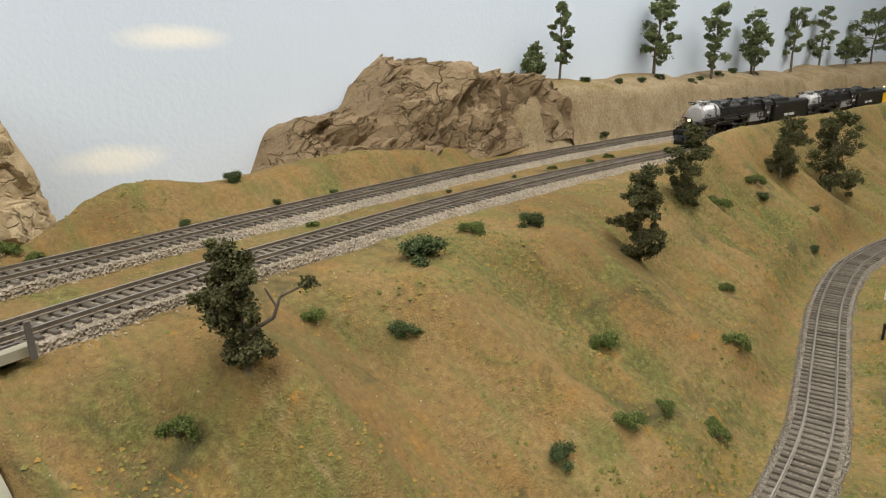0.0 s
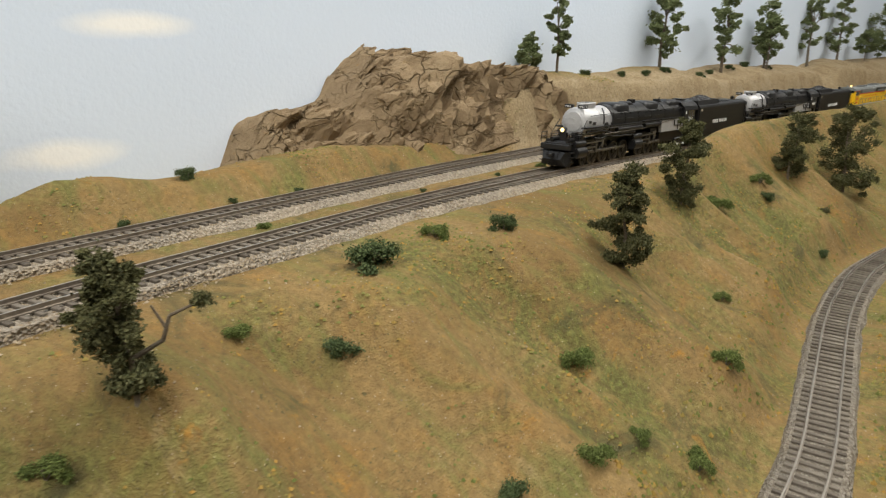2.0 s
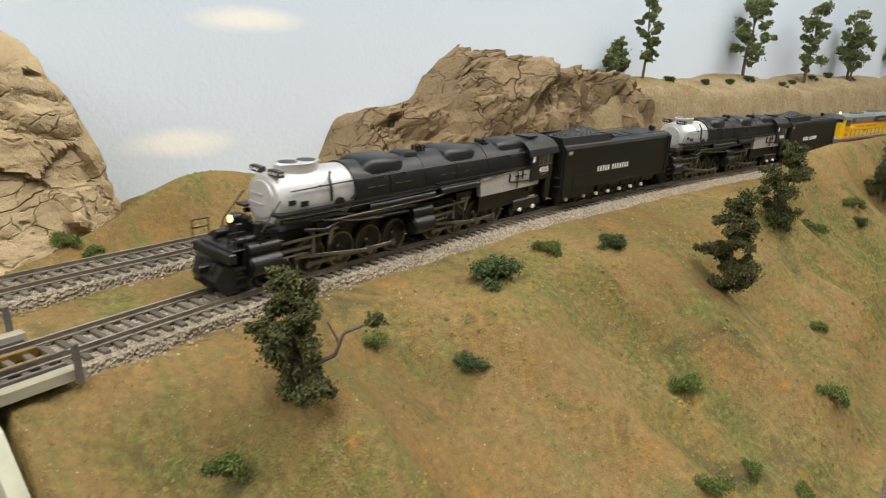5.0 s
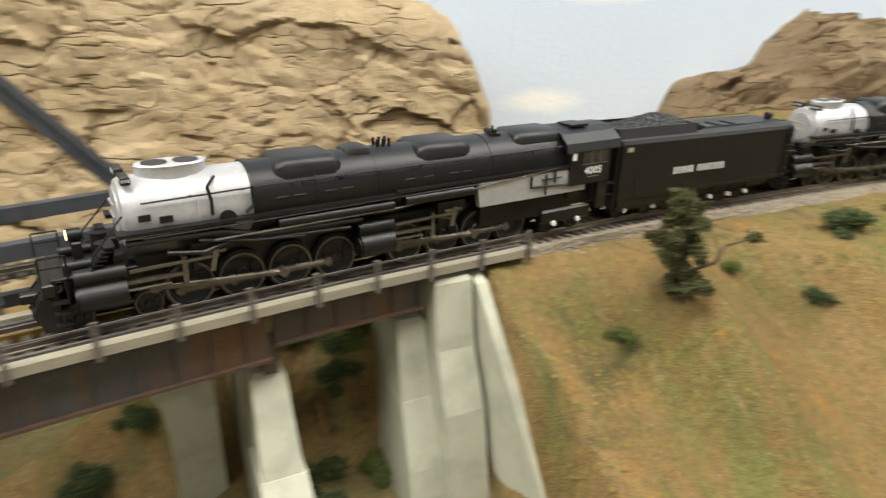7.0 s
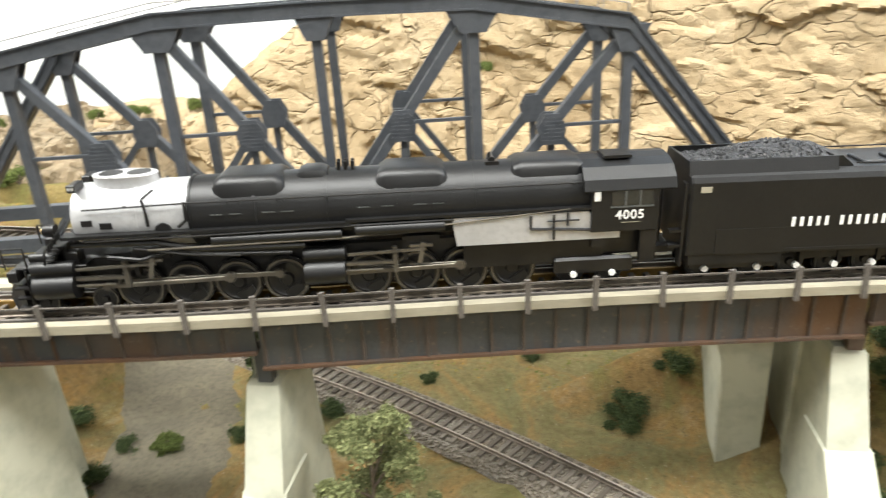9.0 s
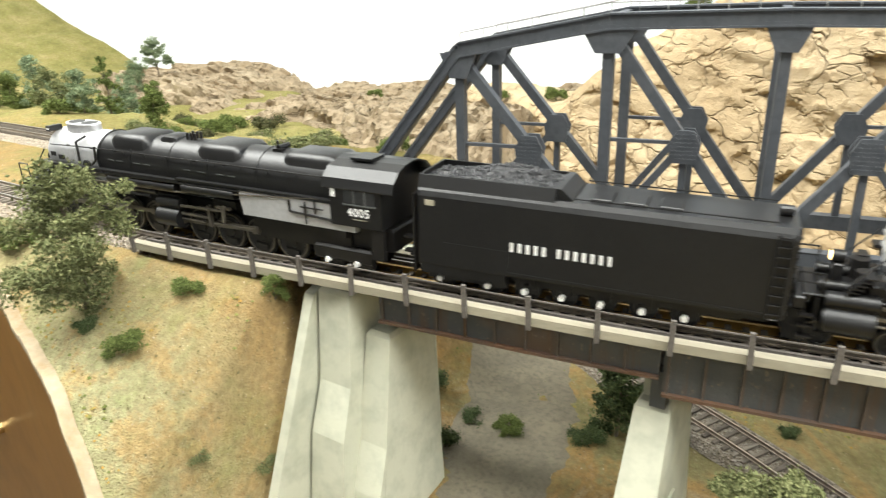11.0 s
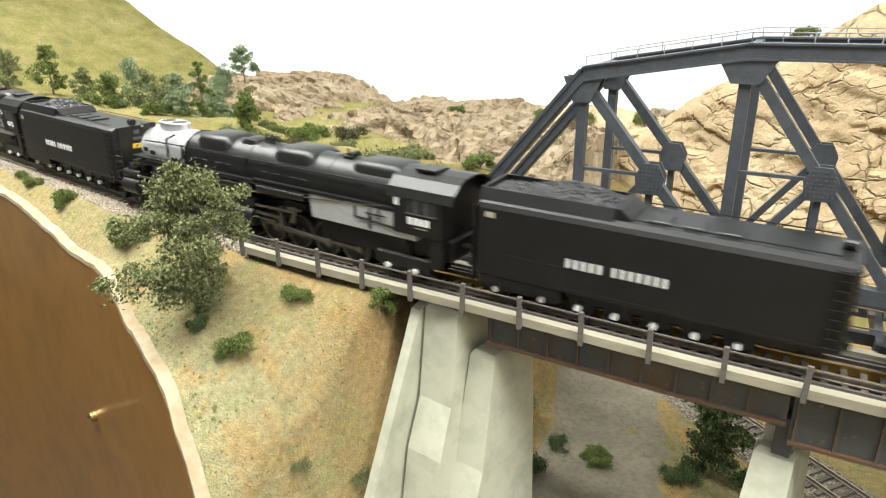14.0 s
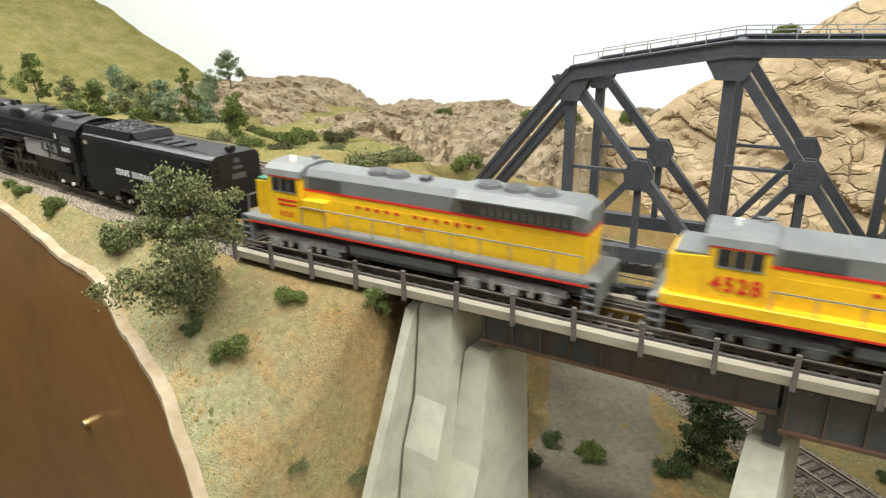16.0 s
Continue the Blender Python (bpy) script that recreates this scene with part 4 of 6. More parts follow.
def cliff_face():
    path = dense([(-0.80, 0.80), (-0.70, 0.755), (-0.60, 0.70), (-0.45, 0.645), (-0.234, 0.605), (0.0, 0.563), (0.11, 0.540), (0.182, 0.532), (0.222, 0.548), (0.240, 0.585), (0.242, 0.68)], 0.0036)
    crest = curve_through([(-0.80, 1.335), (-0.66, 1.340), (-0.59, 1.345), (-0.545, 1.382), (-0.48, 1.420), (-0.42, 1.453), (-0.36, 1.486), (-0.25, 1.515), (-0.1, 1.505), (0.02, 1.470), (0.09, 1.457), (0.15, 1.449), (0.19, 1.433), (0.217, 1.409), (0.232, 1.378), (0.242, 1.345)])
    s, rows = Shape(), 112
    for i, p in enumerate(path):
        a, b = path[max(i - 1, 0)], path[min(i + 1, len(path) - 1)]
        t = (b - a).normalized()
        out = Vector((t.y, -t.x))
        u = i * 0.0036
        zt = crest(p.x) + 0.004 * noise.noise(Vector((u * 45, 0, 2)))
        for k in range(rows):
            q = k / (rows - 1)
            z = 1.185 + (zt - 1.185) * min(q / 0.9, 1.0)
            back = 0.06 * max(0.0, (q - 0.9) / 0.1)
            cell, crack = plates(u, z, 1.7, 15)
            gate = smooth(0.05, 0.35, noise.noise(Vector((u * 11, z * 11, 9))) + 0.15)
            fine, thin = plates(u + 0.4 * z, z, 5.1, 34)
            d = 0.0052 * cell + 0.0016 * fine - 0.0016 * (1 - crack) * gate - 0.0010 * (1 - thin) + 0.008 * fbm(u * 7, z * 7, 2.2) + 0.0016 * fbm(u * 40, z * 40, 6.0, 3)
            d -= 0.0014 * gate * seam(u, z, 8, 24, 3.0, 0.085) + 0.0020 * smooth(0.0, 0.3, noise.noise(Vector((u * 17, z * 15, 2)))) * seam(u, z, 17, 46, 8.0, 0.10) + 0.0018 * smooth(0.1, 0.4, noise.noise(Vector((u * 9, z * 9, 21)))) * seam(u, z, 30, 7, 12.0, 0.05)
            top = smooth(0.72, 1.0, q)
            off = d * (1 - 0.4 * top) - 0.08 * (z - 1.3) - 0.03 * top * top - back
            s.v.append((p.x + out.x * off, p.y + out.y * off, z + 0.002 * noise.noise(Vector((u * 60, z * 60, 1))) + 0.004 * back))
    for i in range(len(path) - 1):
        for k in range(rows - 1):
            n = i * rows + k
            s.f.append((n, n + rows, n + rows + 1, n + 1))
    ob = part("rock_cliff", s, CLIFF)
    ob.data.polygons.foreach_set("use_smooth", [True] * len(ob.data.polygons))
    ob.data.set_sharp_from_angle(angle=radians(34))
    tagged(ob, "tall tan plaster cliff with cracked strata behind the truss bridge", "cliff", kind="structure")


cliff_face()


def crag(x, y, z):
    """Sharp-crested relief, centred on zero."""
    return 0.62 - 1.6 * abs(noise.noise(Vector((x, y, z))))


def outcrop(name, x0, x1, foot, back, crest, steep, mat, label, flutes=0.0, base=1.3, seed=0.0, step=0.0038, rows=80, rough=1.0):
    """A rock mass from its foot line back to the backdrop."""
    s = Shape()
    n = int((x1 - x0) / step)
    for i in range(n + 1):
        x = x0 + (x1 - x0) * i / n
        yf, yb, zt, st = foot(x), back(x), crest(x), steep(x)
        end = smooth(0, 0.10, i / n) * smooth(1.0, 0.96, i / n)
        for k in range(rows):
            q = k / (rows - 1)
            y = yf + (yb - yf) * q ** 1.5
            f = (y - yf) / (yb - yf)
            z = base + (zt - base) * (smooth(-0.06, st, f) ** 0.8) * (0.08 + 0.92 * end)
            c1, k1 = plates(x + 0.3 * y, z + 0.5 * y, 3.3 + seed, 26)
            c2, k2 = plates(x - 0.2 * y, z + 0.8 * y, 7.7 + seed, 70)
            d = rough * (0.0045 * c1 - 0.0035 * (1 - k1) + 0.002 * c2 - 0.0015 * (1 - k2) + 0.021 * fbm(x * 15, y * 15, z * 15 + seed, 2) + 0.006 * fbm(x * 45, y * 45, z * 45, 2) - 0.006 * math.exp(-(noise.noise(Vector((x * 33, y * 33, z * 26 + seed))) / 0.07) ** 2))
            d += rough * (0.011 * crag(x * 26, y * 26, z * 20 + seed) + 0.0055 * crag(x * 70 + 3, y * 70, z * 50 + seed))
            fl = flutes * smooth(0.58, 0.70, x) * (1.0 - smooth(0.6 * st, 1.05 * st, f)) * (0.026 * noise.noise(Vector((x * 62, y * 8, z * 9))) + 0.008 * noise.noise(Vector((x * 190, y * 20, z * 26))))
            g = smooth(0.0, 0.06, f) * (0.15 + 0.85 * end) * (1.0 - 0.3 * smooth(0.5, 0.9, f))
            s.v.append((x + 0.4 * d * g, y - (d + fl) * g, z + 0.75 * d * g))
    for i in range(n):
        for k in range(rows - 1):
            m = i * rows + k
            s.f.append((m, m + rows, m + rows + 1, m + 1))
    ob = part(name, s, mat)
    ob.data.polygons.foreach_set("use_smooth", [True] * len(ob.data.polygons))
    ob.data.set_sharp_from_angle(angle=radians(24))
    tagged(ob, label, "rock outcrop", kind="structure")


outcrop("rock_outcrop", 0.437, 0.900, curve_through([(0.40, 0.60), (0.42, 0.56), (0.45, 0.515), (0.51, 0.485), (0.565, 0.469), (0.60, 0.452), (0.68, 0.445), (0.785, 0.441), (0.88, 0.436), (0.96, 0.426)]), lambda x: wall_y(x) + 0.003,
        curve_through([(0.41, 1.322), (0.44, 1.344), (0.465, 1.362), (0.51, 1.364), (0.565, 1.369), (0.588, 1.398), (0.632, 1.429), (0.68, 1.420), (0.715, 1.407), (0.75, 1.411), (0.81, 1.400), (0.87, 1.386), (0.92, 1.375)]),
        curve_through([(0.38, 0.5), (0.48, 0.6), (0.57, 0.52), (0.64, 0.33), (0.71, 0.22), (0.95, 0.15)]), BROWN_ROCK, "lumpy brown plaster rock outcrop beside the inner track", 1.0, 1.296, 0.0)
outcrop("rock_outcrop", -1.72, -1.22, lambda x: 0.715 + 0.02 * math.sin(x * 18), lambda x: wall_y(x) + 0.003,
        curve_through([(-1.72, 1.300), (-1.60, 1.318), (-1.48, 1.323), (-1.38, 1.312), (-1.30, 1.292), (-1.22, 1.272)]), lambda x: 0.22, PINK_ROCK, "pinkish brown layered rock outcrop with green scrub below", 0.0, 1.262, 4.0, 0.005, 60)
outcrop("rock_ridge", -1.24, -0.60, lambda x: 0.635 + 0.02 * math.sin(x * 25) - 0.09 * smooth(-0.98, -0.75, x), lambda x: wall_y(x) + 0.003,
        curve_through([(-1.24, 1.292), (-1.1, 1.300), (-0.98, 1.308), (-0.9, 1.315), (-0.8, 1.318), (-0.7, 1.325), (-0.60, 1.338)]), lambda x: 0.34, PINK_ROCK, "low pinkish tan rock ridge with grassy top", 0.0, 1.225, 8.0, 0.005, 60)


def tunnel():
    t = thing("tunnel_portal", "dark grey stone tunnel portal in the green hill", "tunnel portal", kind="structure", at=pose(-2.02, 0.46, 1.322, 0, 0, 8))
    s = Shape()
    for side in (-1, 1):
        s.box(-0.012, 0.012, side * 0.036 - 0.009, side * 0.036 + 0.009, -0.03, 0.058, None, 0.001)
    part("portal_wall", s, TUNNEL, t)
    part("lintel", Shape().box(-0.013, 0.013, -0.046, 0.046, 0.058, 0.082, None, 0.0012), TUNNEL, t)
    # Thin black slab across the mouth stands for the shade inside the tunnel.
    part("mouth_shade", Shape().box(-0.010, -0.004, -0.03, 0.03, -0.03, 0.06), SOOT, t)


tunnel()


# ---- plants ----
def leaf_cloud(s, centre, radius, count, size, rnd, squash=0.8):
    """Small folded leaf flakes spread through a clump."""
    c = Vector(centre)
    for _ in range(count):
        d = Vector((rnd.gauss(0, 1), rnd.gauss(0, 1), rnd.gauss(0, 1)))
        d = d * (radius * 0.42) if rnd.random() < 0.5 else d.normalized() * (radius * rnd.uniform(0.35, 1.0))
        d.z *= squash
        p = c + d
        a = Vector((rnd.uniform(-1, 1), rnd.uniform(-1, 1), rnd.uniform(-1, 1))).normalized()
        b = a.cross(Vector((rnd.uniform(-1, 1), rnd.uniform(-1, 1), rnd.uniform(-1, 1)))).normalized()
        g = size * rnd.uniform(0.6, 1.4)
        n = len(s.v)
        lift = a.cross(b) * (g * 0.35)
        s.v += [tuple(p - a * g), tuple(p + b * g * 0.6 + lift), tuple(p + a * g), tuple(p - b * g * 0.6 + lift)]
        s.f += [(n, n + 1, n + 2), (n, n + 2, n + 3)]


def limb(s, pts, r0, r1, n=6):
    for i in range(len(pts) - 1):
        a, b = r0 + (r1 - r0) * i / (len(pts) - 1), r0 + (r1 - r0) * (i + 1) / (len(pts) - 1)
        s.rod(pts[i], pts[i + 1], a, n, b)


def tree(at, height, wide, leaf, label, seed, bare=0.25, clumps=14, density=1.0, lean=0.0, shape="oak", group="", fat=1.0):
    """A trunk with limbs and a crown of loose leaf clumps."""
    rnd = random.Random(seed)
    t = thing("tree", label, "tree", group, at=at)
    top = Vector((lean * height, 0.1 * wide * rnd.uniform(-1, 1), height * 0.86))
    trunk = [Vector((0, 0, -0.004)), Vector((0.03 * height * rnd.uniform(-1, 1), 0.02 * height * rnd.uniform(-1, 1), height * 0.3)), top * 0.62 + Vector((0.04 * height * rnd.uniform(-1, 1), 0, 0)), top]
    s = Shape()
    limb(s, trunk, height * 0.022, height * 0.006)
    part("trunk", s, BARK, t, "", True)
    centres = []
    clumps = int(clumps * (1.4 if shape == "oak" else 1.1))
    for i in range(clumps):
        f = bare + (1 - bare) * (i + 0.5) / clumps
        if shape == "poplar":
            r = wide * 0.5 * (0.35 + 0.9 * math.sin(math.pi * min(1.0, 0.12 + 0.88 * (f - bare) / (1 - bare)))) * rnd.uniform(0.35, 1.0)
        else:
            r = wide * 0.5 * math.sqrt(max(0.1, 1 - (2 * (f - bare) / (1 - bare) - 0.75) ** 2)) * rnd.uniform(0.1, 1.05)
        a = i * 2.4 + rnd.uniform(-1.2, 1.2)
        base = trunk[1].lerp(top, f)
        c = Vector((base.x + r * math.cos(a), base.y + r * math.sin(a), height * (f + rnd.uniform(-0.05, 0.05))))
        centres.append((c, base))
    for c, base in centres[:: max(1, clumps // 7)]:
        s = Shape()
        start = base * 0.8
        limb(s, [start, (start + c) / 2 + Vector((0, 0, height * 0.03)), c], height * 0.009, height * 0.003, 5)
        part("branch", s, BARK, t)
    s = Shape()
    cr = wide * (0.20 if shape == "oak" else 0.22)
    for c, base in centres:
        leaf_cloud(s, c, cr * rnd.uniform(0.55, 1.15), int(230 * density), (0.0009 + 0.0085 * wide) * fat, rnd, 0.75)
        for _ in range(2):
            d = Vector((rnd.gauss(0, 1), rnd.gauss(0, 1), rnd.gauss(0, 0.6))).normalized() * cr
            leaf_cloud(s, c + d, cr * 0.45, int(110 * density), (0.0008 + 0.0080 * wide) * fat, rnd)
    part("crown", s, leaf, t)
    return t


def bush_proto(leaf, seed, lab):
    rnd = random.Random(seed)
    t = thing("bush", lab, "bush", "bushes")
    s = Shape()
    for i in range(9):
        c = (rnd.uniform(-0.34, 0.34), rnd.uniform(-0.3, 0.3), rnd.uniform(0.06, 0.3))
        leaf_cloud(s, c, rnd.uniform(0.16, 0.26), 330, 0.030, rnd, 0.8)
    part("foliage", s, leaf, t)
    s = Shape()
    for i in range(4):
        s.rod((0, 0, -0.05), (rnd.uniform(-0.25, 0.25), rnd.uniform(-0.25, 0.25), 0.3), 0.02, 5)
    part("stem", s, BARK, t)
    return t


def on_ground(x, y, turn=0.0, sink=0.0):
    return Matrix.Translation((x, y, ground_z(x, y) - sink)) @ Matrix.Rotation(turn, 4, "Z")


OAK = "dark olive scrub tree with gnarled bare branches on the hillside"
lone = tree(on_ground(0.169, 0.235), 0.061, 0.029, LEAF_OLIVE, "dark olive scrub tree with a forked bare branch beside the track", 11, 0.06, 17, 1.6, -0.06, "oak", "hillside trees", 0.9)
fork = Shape()
limb(fork, [Vector((0.0, 0.0, 0.018)), Vector((0.008, -0.010, 0.026)), Vector((0.010, -0.013, 0.036)), Vector((0.017, -0.021, 0.041))], 0.0011, 0.0005)
limb(fork, [Vector((0.009, -0.0115, 0.031)), Vector((0.006, -0.008, 0.040))], 0.0007, 0.0004)
part("branch", fork, BARK, lone, "forked bare branch")
tip = Shape()
leaf_cloud(tip, (0.018, -0.022, 0.042), 0.0042, 160, 0.0011, random.Random(8))
part("foliage", tip, LEAF_OLIVE, lone)
tree(on_ground(0.512, 0.188), 0.074, 0.038, LEAF_OLIVE, OAK, 12, 0.06, 16, 1.6, -0.08, "oak", "hillside trees", 0.9)
tree(on_ground(0.690, 0.211), 0.076, 0.046, LEAF_OLIVE, OAK, 13, 0.05, 13, 1.6, 0.05, "oak", "hillside trees", 0.9)
tree(on_ground(0.955, 0.175), 0.076, 0.054, LEAF_OLIVE, OAK, 14, 0.06, 12, 1.6, 0.15, "oak", "hillside trees", 0.9)
tree(on_ground(1.085, 0.132), 0.110, 0.070, LEAF_OLIVE, OAK, 15, 0.06, 15, 1.6, 0.0, "oak", "hillside trees", 0.9)
POP = "tall deep green tree with a slim trunk before painted sky"
for i, (x, y, h, w, b) in enumerate(((0.955, 0.497, 0.104, 0.040, 0.25), (1.284, 0.474, 0.141, 0.085, 0.22), (1.50, 0.432, 0.143, 0.075, 0.2), (1.75, 0.414, 0.142, 0.085, 0.25), (2.10, 0.396, 0.160, 0.085, 0.28),
                                     (2.30, 0.361, 0.160, 0.085, 0.15), (2.70, 0.273, 0.165, 0.15, 0.2), (2.50, 0.320, 0.085, 0.075, 0.3), (0.91, 0.515, 0.040, 0.042, 0.12), (1.72, 0.402, 0.105, 0.065, 0.25))):
    tree(on_ground(x, y), h, w * 0.72, LEAF_POPLAR, POP, 30 + i, b, 15, 0.75, 0.02 * (i % 3 - 1), "poplar", "backdrop trees", 1.9)
tree(on_ground(-0.592, 0.126), 0.074, 0.064, LEAF_SAGE, "sage green open-crowned tree on the bank beside the fascia", 51, 0.10, 14, 2.1, 0.05, fat=0.72)
tree(on_ground(-0.262, 0.205), 0.098, 0.042, LEAF_SAGE, "sage green conical tree standing beside the valley track", 52, 0.08, 22, 2.6, 0.0, "poplar", fat=0.8)
tree(on_ground(-0.365, 0.330), 0.062, 0.045, LEAF_DEEP, "dark green tree in the valley under the girder bridge", 53, 0.05, 12, 1.0)
TEAL = "blue-green tree among scrub on the far slope"
for i, (x, y, h, w, m) in enumerate(((-1.46, 0.735, 0.075, 0.06, LEAF_TEAL), (-1.16, 0.50, 0.085, 0.035, LEAF_GREEN), (-1.34, 0.50, 0.085, 0.07, LEAF_TEAL), (-1.45, 0.42, 0.075, 0.055, LEAF_GREEN), (-1.58, 0.40, 0.06, 0.06, LEAF_SAGE),
                                     (-1.12, 0.44, 0.05, 0.05, LEAF_TEAL), (-1.22, 0.46, 0.055, 0.06, LEAF_SAGE), (-1.23, 0.56, 0.06, 0.06, LEAF_TEAL), (-1.02, 0.47, 0.045, 0.05, LEAF_GREEN), (-1.70, 0.42, 0.055, 0.05, LEAF_GREEN), (-1.30, 0.44, 0.05, 0.05, LEAF_GREEN), (-1.52, 0.50, 0.06, 0.05, LEAF_SAGE))):
    tree(on_ground(x, y), h, w, m, TEAL if m == LEAF_TEAL else "green tree among scrub on the far slope", 70 + i, 0.15, 12, 0.8, 0.0, "oak", "far slope trees")

tree(Matrix.Translation((-1.475, 0.80, 1.322)), 0.07, 0.055, LEAF_TEAL, "small round-headed tree on top of the rocks", 91, 0.35, 10, 1.0)

bush_green = bush_proto(LEAF_GREEN, 1, "small bright green foam bush on the scenery")
bush_dark = bush_proto(LEAF_DEEP, 2, "small dark green foam bush on the scenery")
bush_sage = bush_proto(LEAF_SAGE, 3, "small pale sage green bush on the scenery")
bush_olive = bush_proto(LEAF_OLIVE, 4, "small olive foam bush on the scenery")


def bush(kind, x, y, wide, z=None):
    m = Matrix.Translation((x, y, (ground_z(x, y) if z is None else z) - 0.0005)) @ Matrix.Rotation(random.uniform(0, 6.28), 4, "Z")
    ob = copy_thing(kind, m)
    ob.scale = (wide, wide, wide * random.uniform(0.8, 1.1))
    return ob


for k, x, y, w in ((bush_dark, 0.328, 0.264, 0.036), (bush_green, 0.393, 0.269, 0.021), (bush_dark, 0.443, 0.248, 0.022), (bush_green, 0.236, 0.267, 0.0145), (bush_dark, 0.270, 0.231, 0.021), (bush_green, 0.404, 0.168, 0.023),
                   (bush_green, 0.490, 0.103, 0.021), (bush_green, 0.333, 0.120, 0.019), (bush_green, 0.377, 0.115, 0.015), (bush_dark, 0.286, 0.138, 0.019), (bush_green, 0.135, 0.242, 0.018), (bush_green, 0.399, 0.088, 0.018), (bush_green, 0.409, 0.094, 0.012),
                   (bush_green, 0.757, 0.196, 0.028), (bush_green, 0.869, 0.186, 0.026), (bush_green, 1.18, 0.120, 0.024), (bush_dark, 0.86, 0.174, 0.020), (bush_dark, 0.869, 0.112, 0.018),
                   (bush_dark, 0.273, 0.441, 0.012), (bush_dark, 0.346, 0.477, 0.019), (bush_dark, 0.365, 0.448, 0.010), (bush_dark, 0.429, 0.446, 0.010), (bush_green, 0.339, 0.377, 0.011), (bush_dark, 0.608, 0.363, 0.008),
                   (bush_green, 0.680, 0.357, 0.011), (bush_green, 0.775, 0.356, 0.011), (bush_green, 0.825, 0.354, 0.014), (bush_dark, 0.985, 0.434, 0.020), (bush_dark, 0.504, 0.371, 0.007), (bush_green, 0.166, 0.430, 0.013), (bush_green, 0.155, 0.440, 0.018),
                   (bush_green, -0.820, 0.155, 0.024), (bush_green, -0.547, 0.158, 0.019), (bush_green, -0.550, 0.118, 0.021), (bush_dark, -0.579, 0.117, 0.015), (bush_green, -0.503, 0.176, 0.018),
                   (bush_green, -0.703, 0.148, 0.028), (bush_green, -0.885, 0.162, 0.018), (bush_green, -0.915, 0.166, 0.014), (bush_sage, -0.50, 0.115, 0.012), (bush_sage, -0.498, 0.150, 0.016),
                   (bush_green, -0.425, 0.296, 0.018), (bush_dark, -0.375, 0.318, 0.020), (bush_dark, -0.133, 0.340, 0.026), (bush_dark, -0.086, 0.408, 0.028),
                   (bush_dark, -0.330, 0.345, 0.024), (bush_green, -0.300, 0.212, 0.020), (bush_sage, -0.225, 0.208, 0.018), (bush_sage, -0.205, 0.196, 0.015),
                   (bush_dark, -0.489, 0.298, 0.028), (bush_green, -0.430, 0.300, 0.018), (bush_dark, -0.130, 0.350, 0.030), (bush_dark, -0.082, 0.415, 0.030), (bush_dark, -0.457, 0.259, 0.026), (bush_dark, -0.101, 0.359, 0.026), (bush_dark, -0.195, 0.424, 0.020), (bush_dark, -0.268, 0.384, 0.016), (bush_green, -0.086, 0.262, 0.024), (bush_sage, -0.068, 0.266, 0.020), (bush_green, 0.056, 0.262, 0.018), (bush_dark, -0.013, 0.350, 0.032), (bush_dark, -0.013, 0.308, 0.034), (bush_dark, 0.004, 0.318, 0.030), (bush_green, 0.020, 0.322, 0.026), (bush_green, 0.023, 0.300, 0.026), (bush_dark, 0.000, 0.250, 0.030), (bush_green, 0.016, 0.225, 0.022), (bush_dark, -0.456, 0.294, 0.020), (bush_dark, -0.380, 0.311, 0.022), (bush_green, -0.501, 0.176, 0.015), (bush_dark, -0.012, 0.285, 0.024), (bush_dark, -0.015, 0.275, 0.022), (bush_dark, 0.008, 0.335, 0.026), (bush_green, 0.020, 0.300, 0.020), (bush_green, 0.028, 0.244, 0.018), (bush_green, 0.040, 0.210, 0.017), (bush_green, 0.044, 0.18, 0.018),
                   (bush_dark, -0.455, 0.165, 0.02), (bush_green, -0.48, 0.118, 0.016)):
    bush(k, x, y, w)
for x, y, w in ((0.80, 0.49, 0.018), (1.05, 0.50, 0.02), (1.13, 0.475, 0.02), (1.19, 0.46, 0.018), (1.26, 0.455, 0.022), (1.40, 0.44, 0.022), (1.46, 0.44, 0.02), (1.55, 0.432, 0.022), (1.62, 0.42, 0.024), (1.76, 0.41, 0.02)):
    bush(bush_dark, x, y, w)
for i in range(46):
    x, y = random.uniform(-1.5, -0.72), random.uniform(0.40, 0.68)
    bush(random.choice((bush_sage, bush_green, bush_olive, bush_sage, bush_green)), x, y, random.uniform(0.022, 0.05))
for x, y, z, w in ((0.152, 0.60, 1.438, 0.024), (0.125, 0.60, 1.444, 0.026), (0.09, 0.605, 1.45, 0.02), (-0.237, 0.590, 1.394, 0.020), (-0.435, 0.72, 1.448, 0.028), (-0.60, 0.74, 1.342, 0.03), (-0.76, 0.77, 1.33, 0.026), (-0.69, 0.755, 1.335, 0.03), (-0.90, 0.76, 1.325, 0.024), (0.73, 0.54, 1.405, 0.014)):
    bush(bush_green, x, y, w, z)
for b in (bush_green, bush_dark, bush_sage, bush_olive):
    spots = {bush_green: (0.60, 0.14), bush_dark: (0.61, 0.235), bush_sage: (-0.47, 0.12), bush_olive: (0.95, 0.13)}[b]
    b.matrix_basis = on_ground(*spots)
    b.scale = (0.016, 0.016, 0.014)


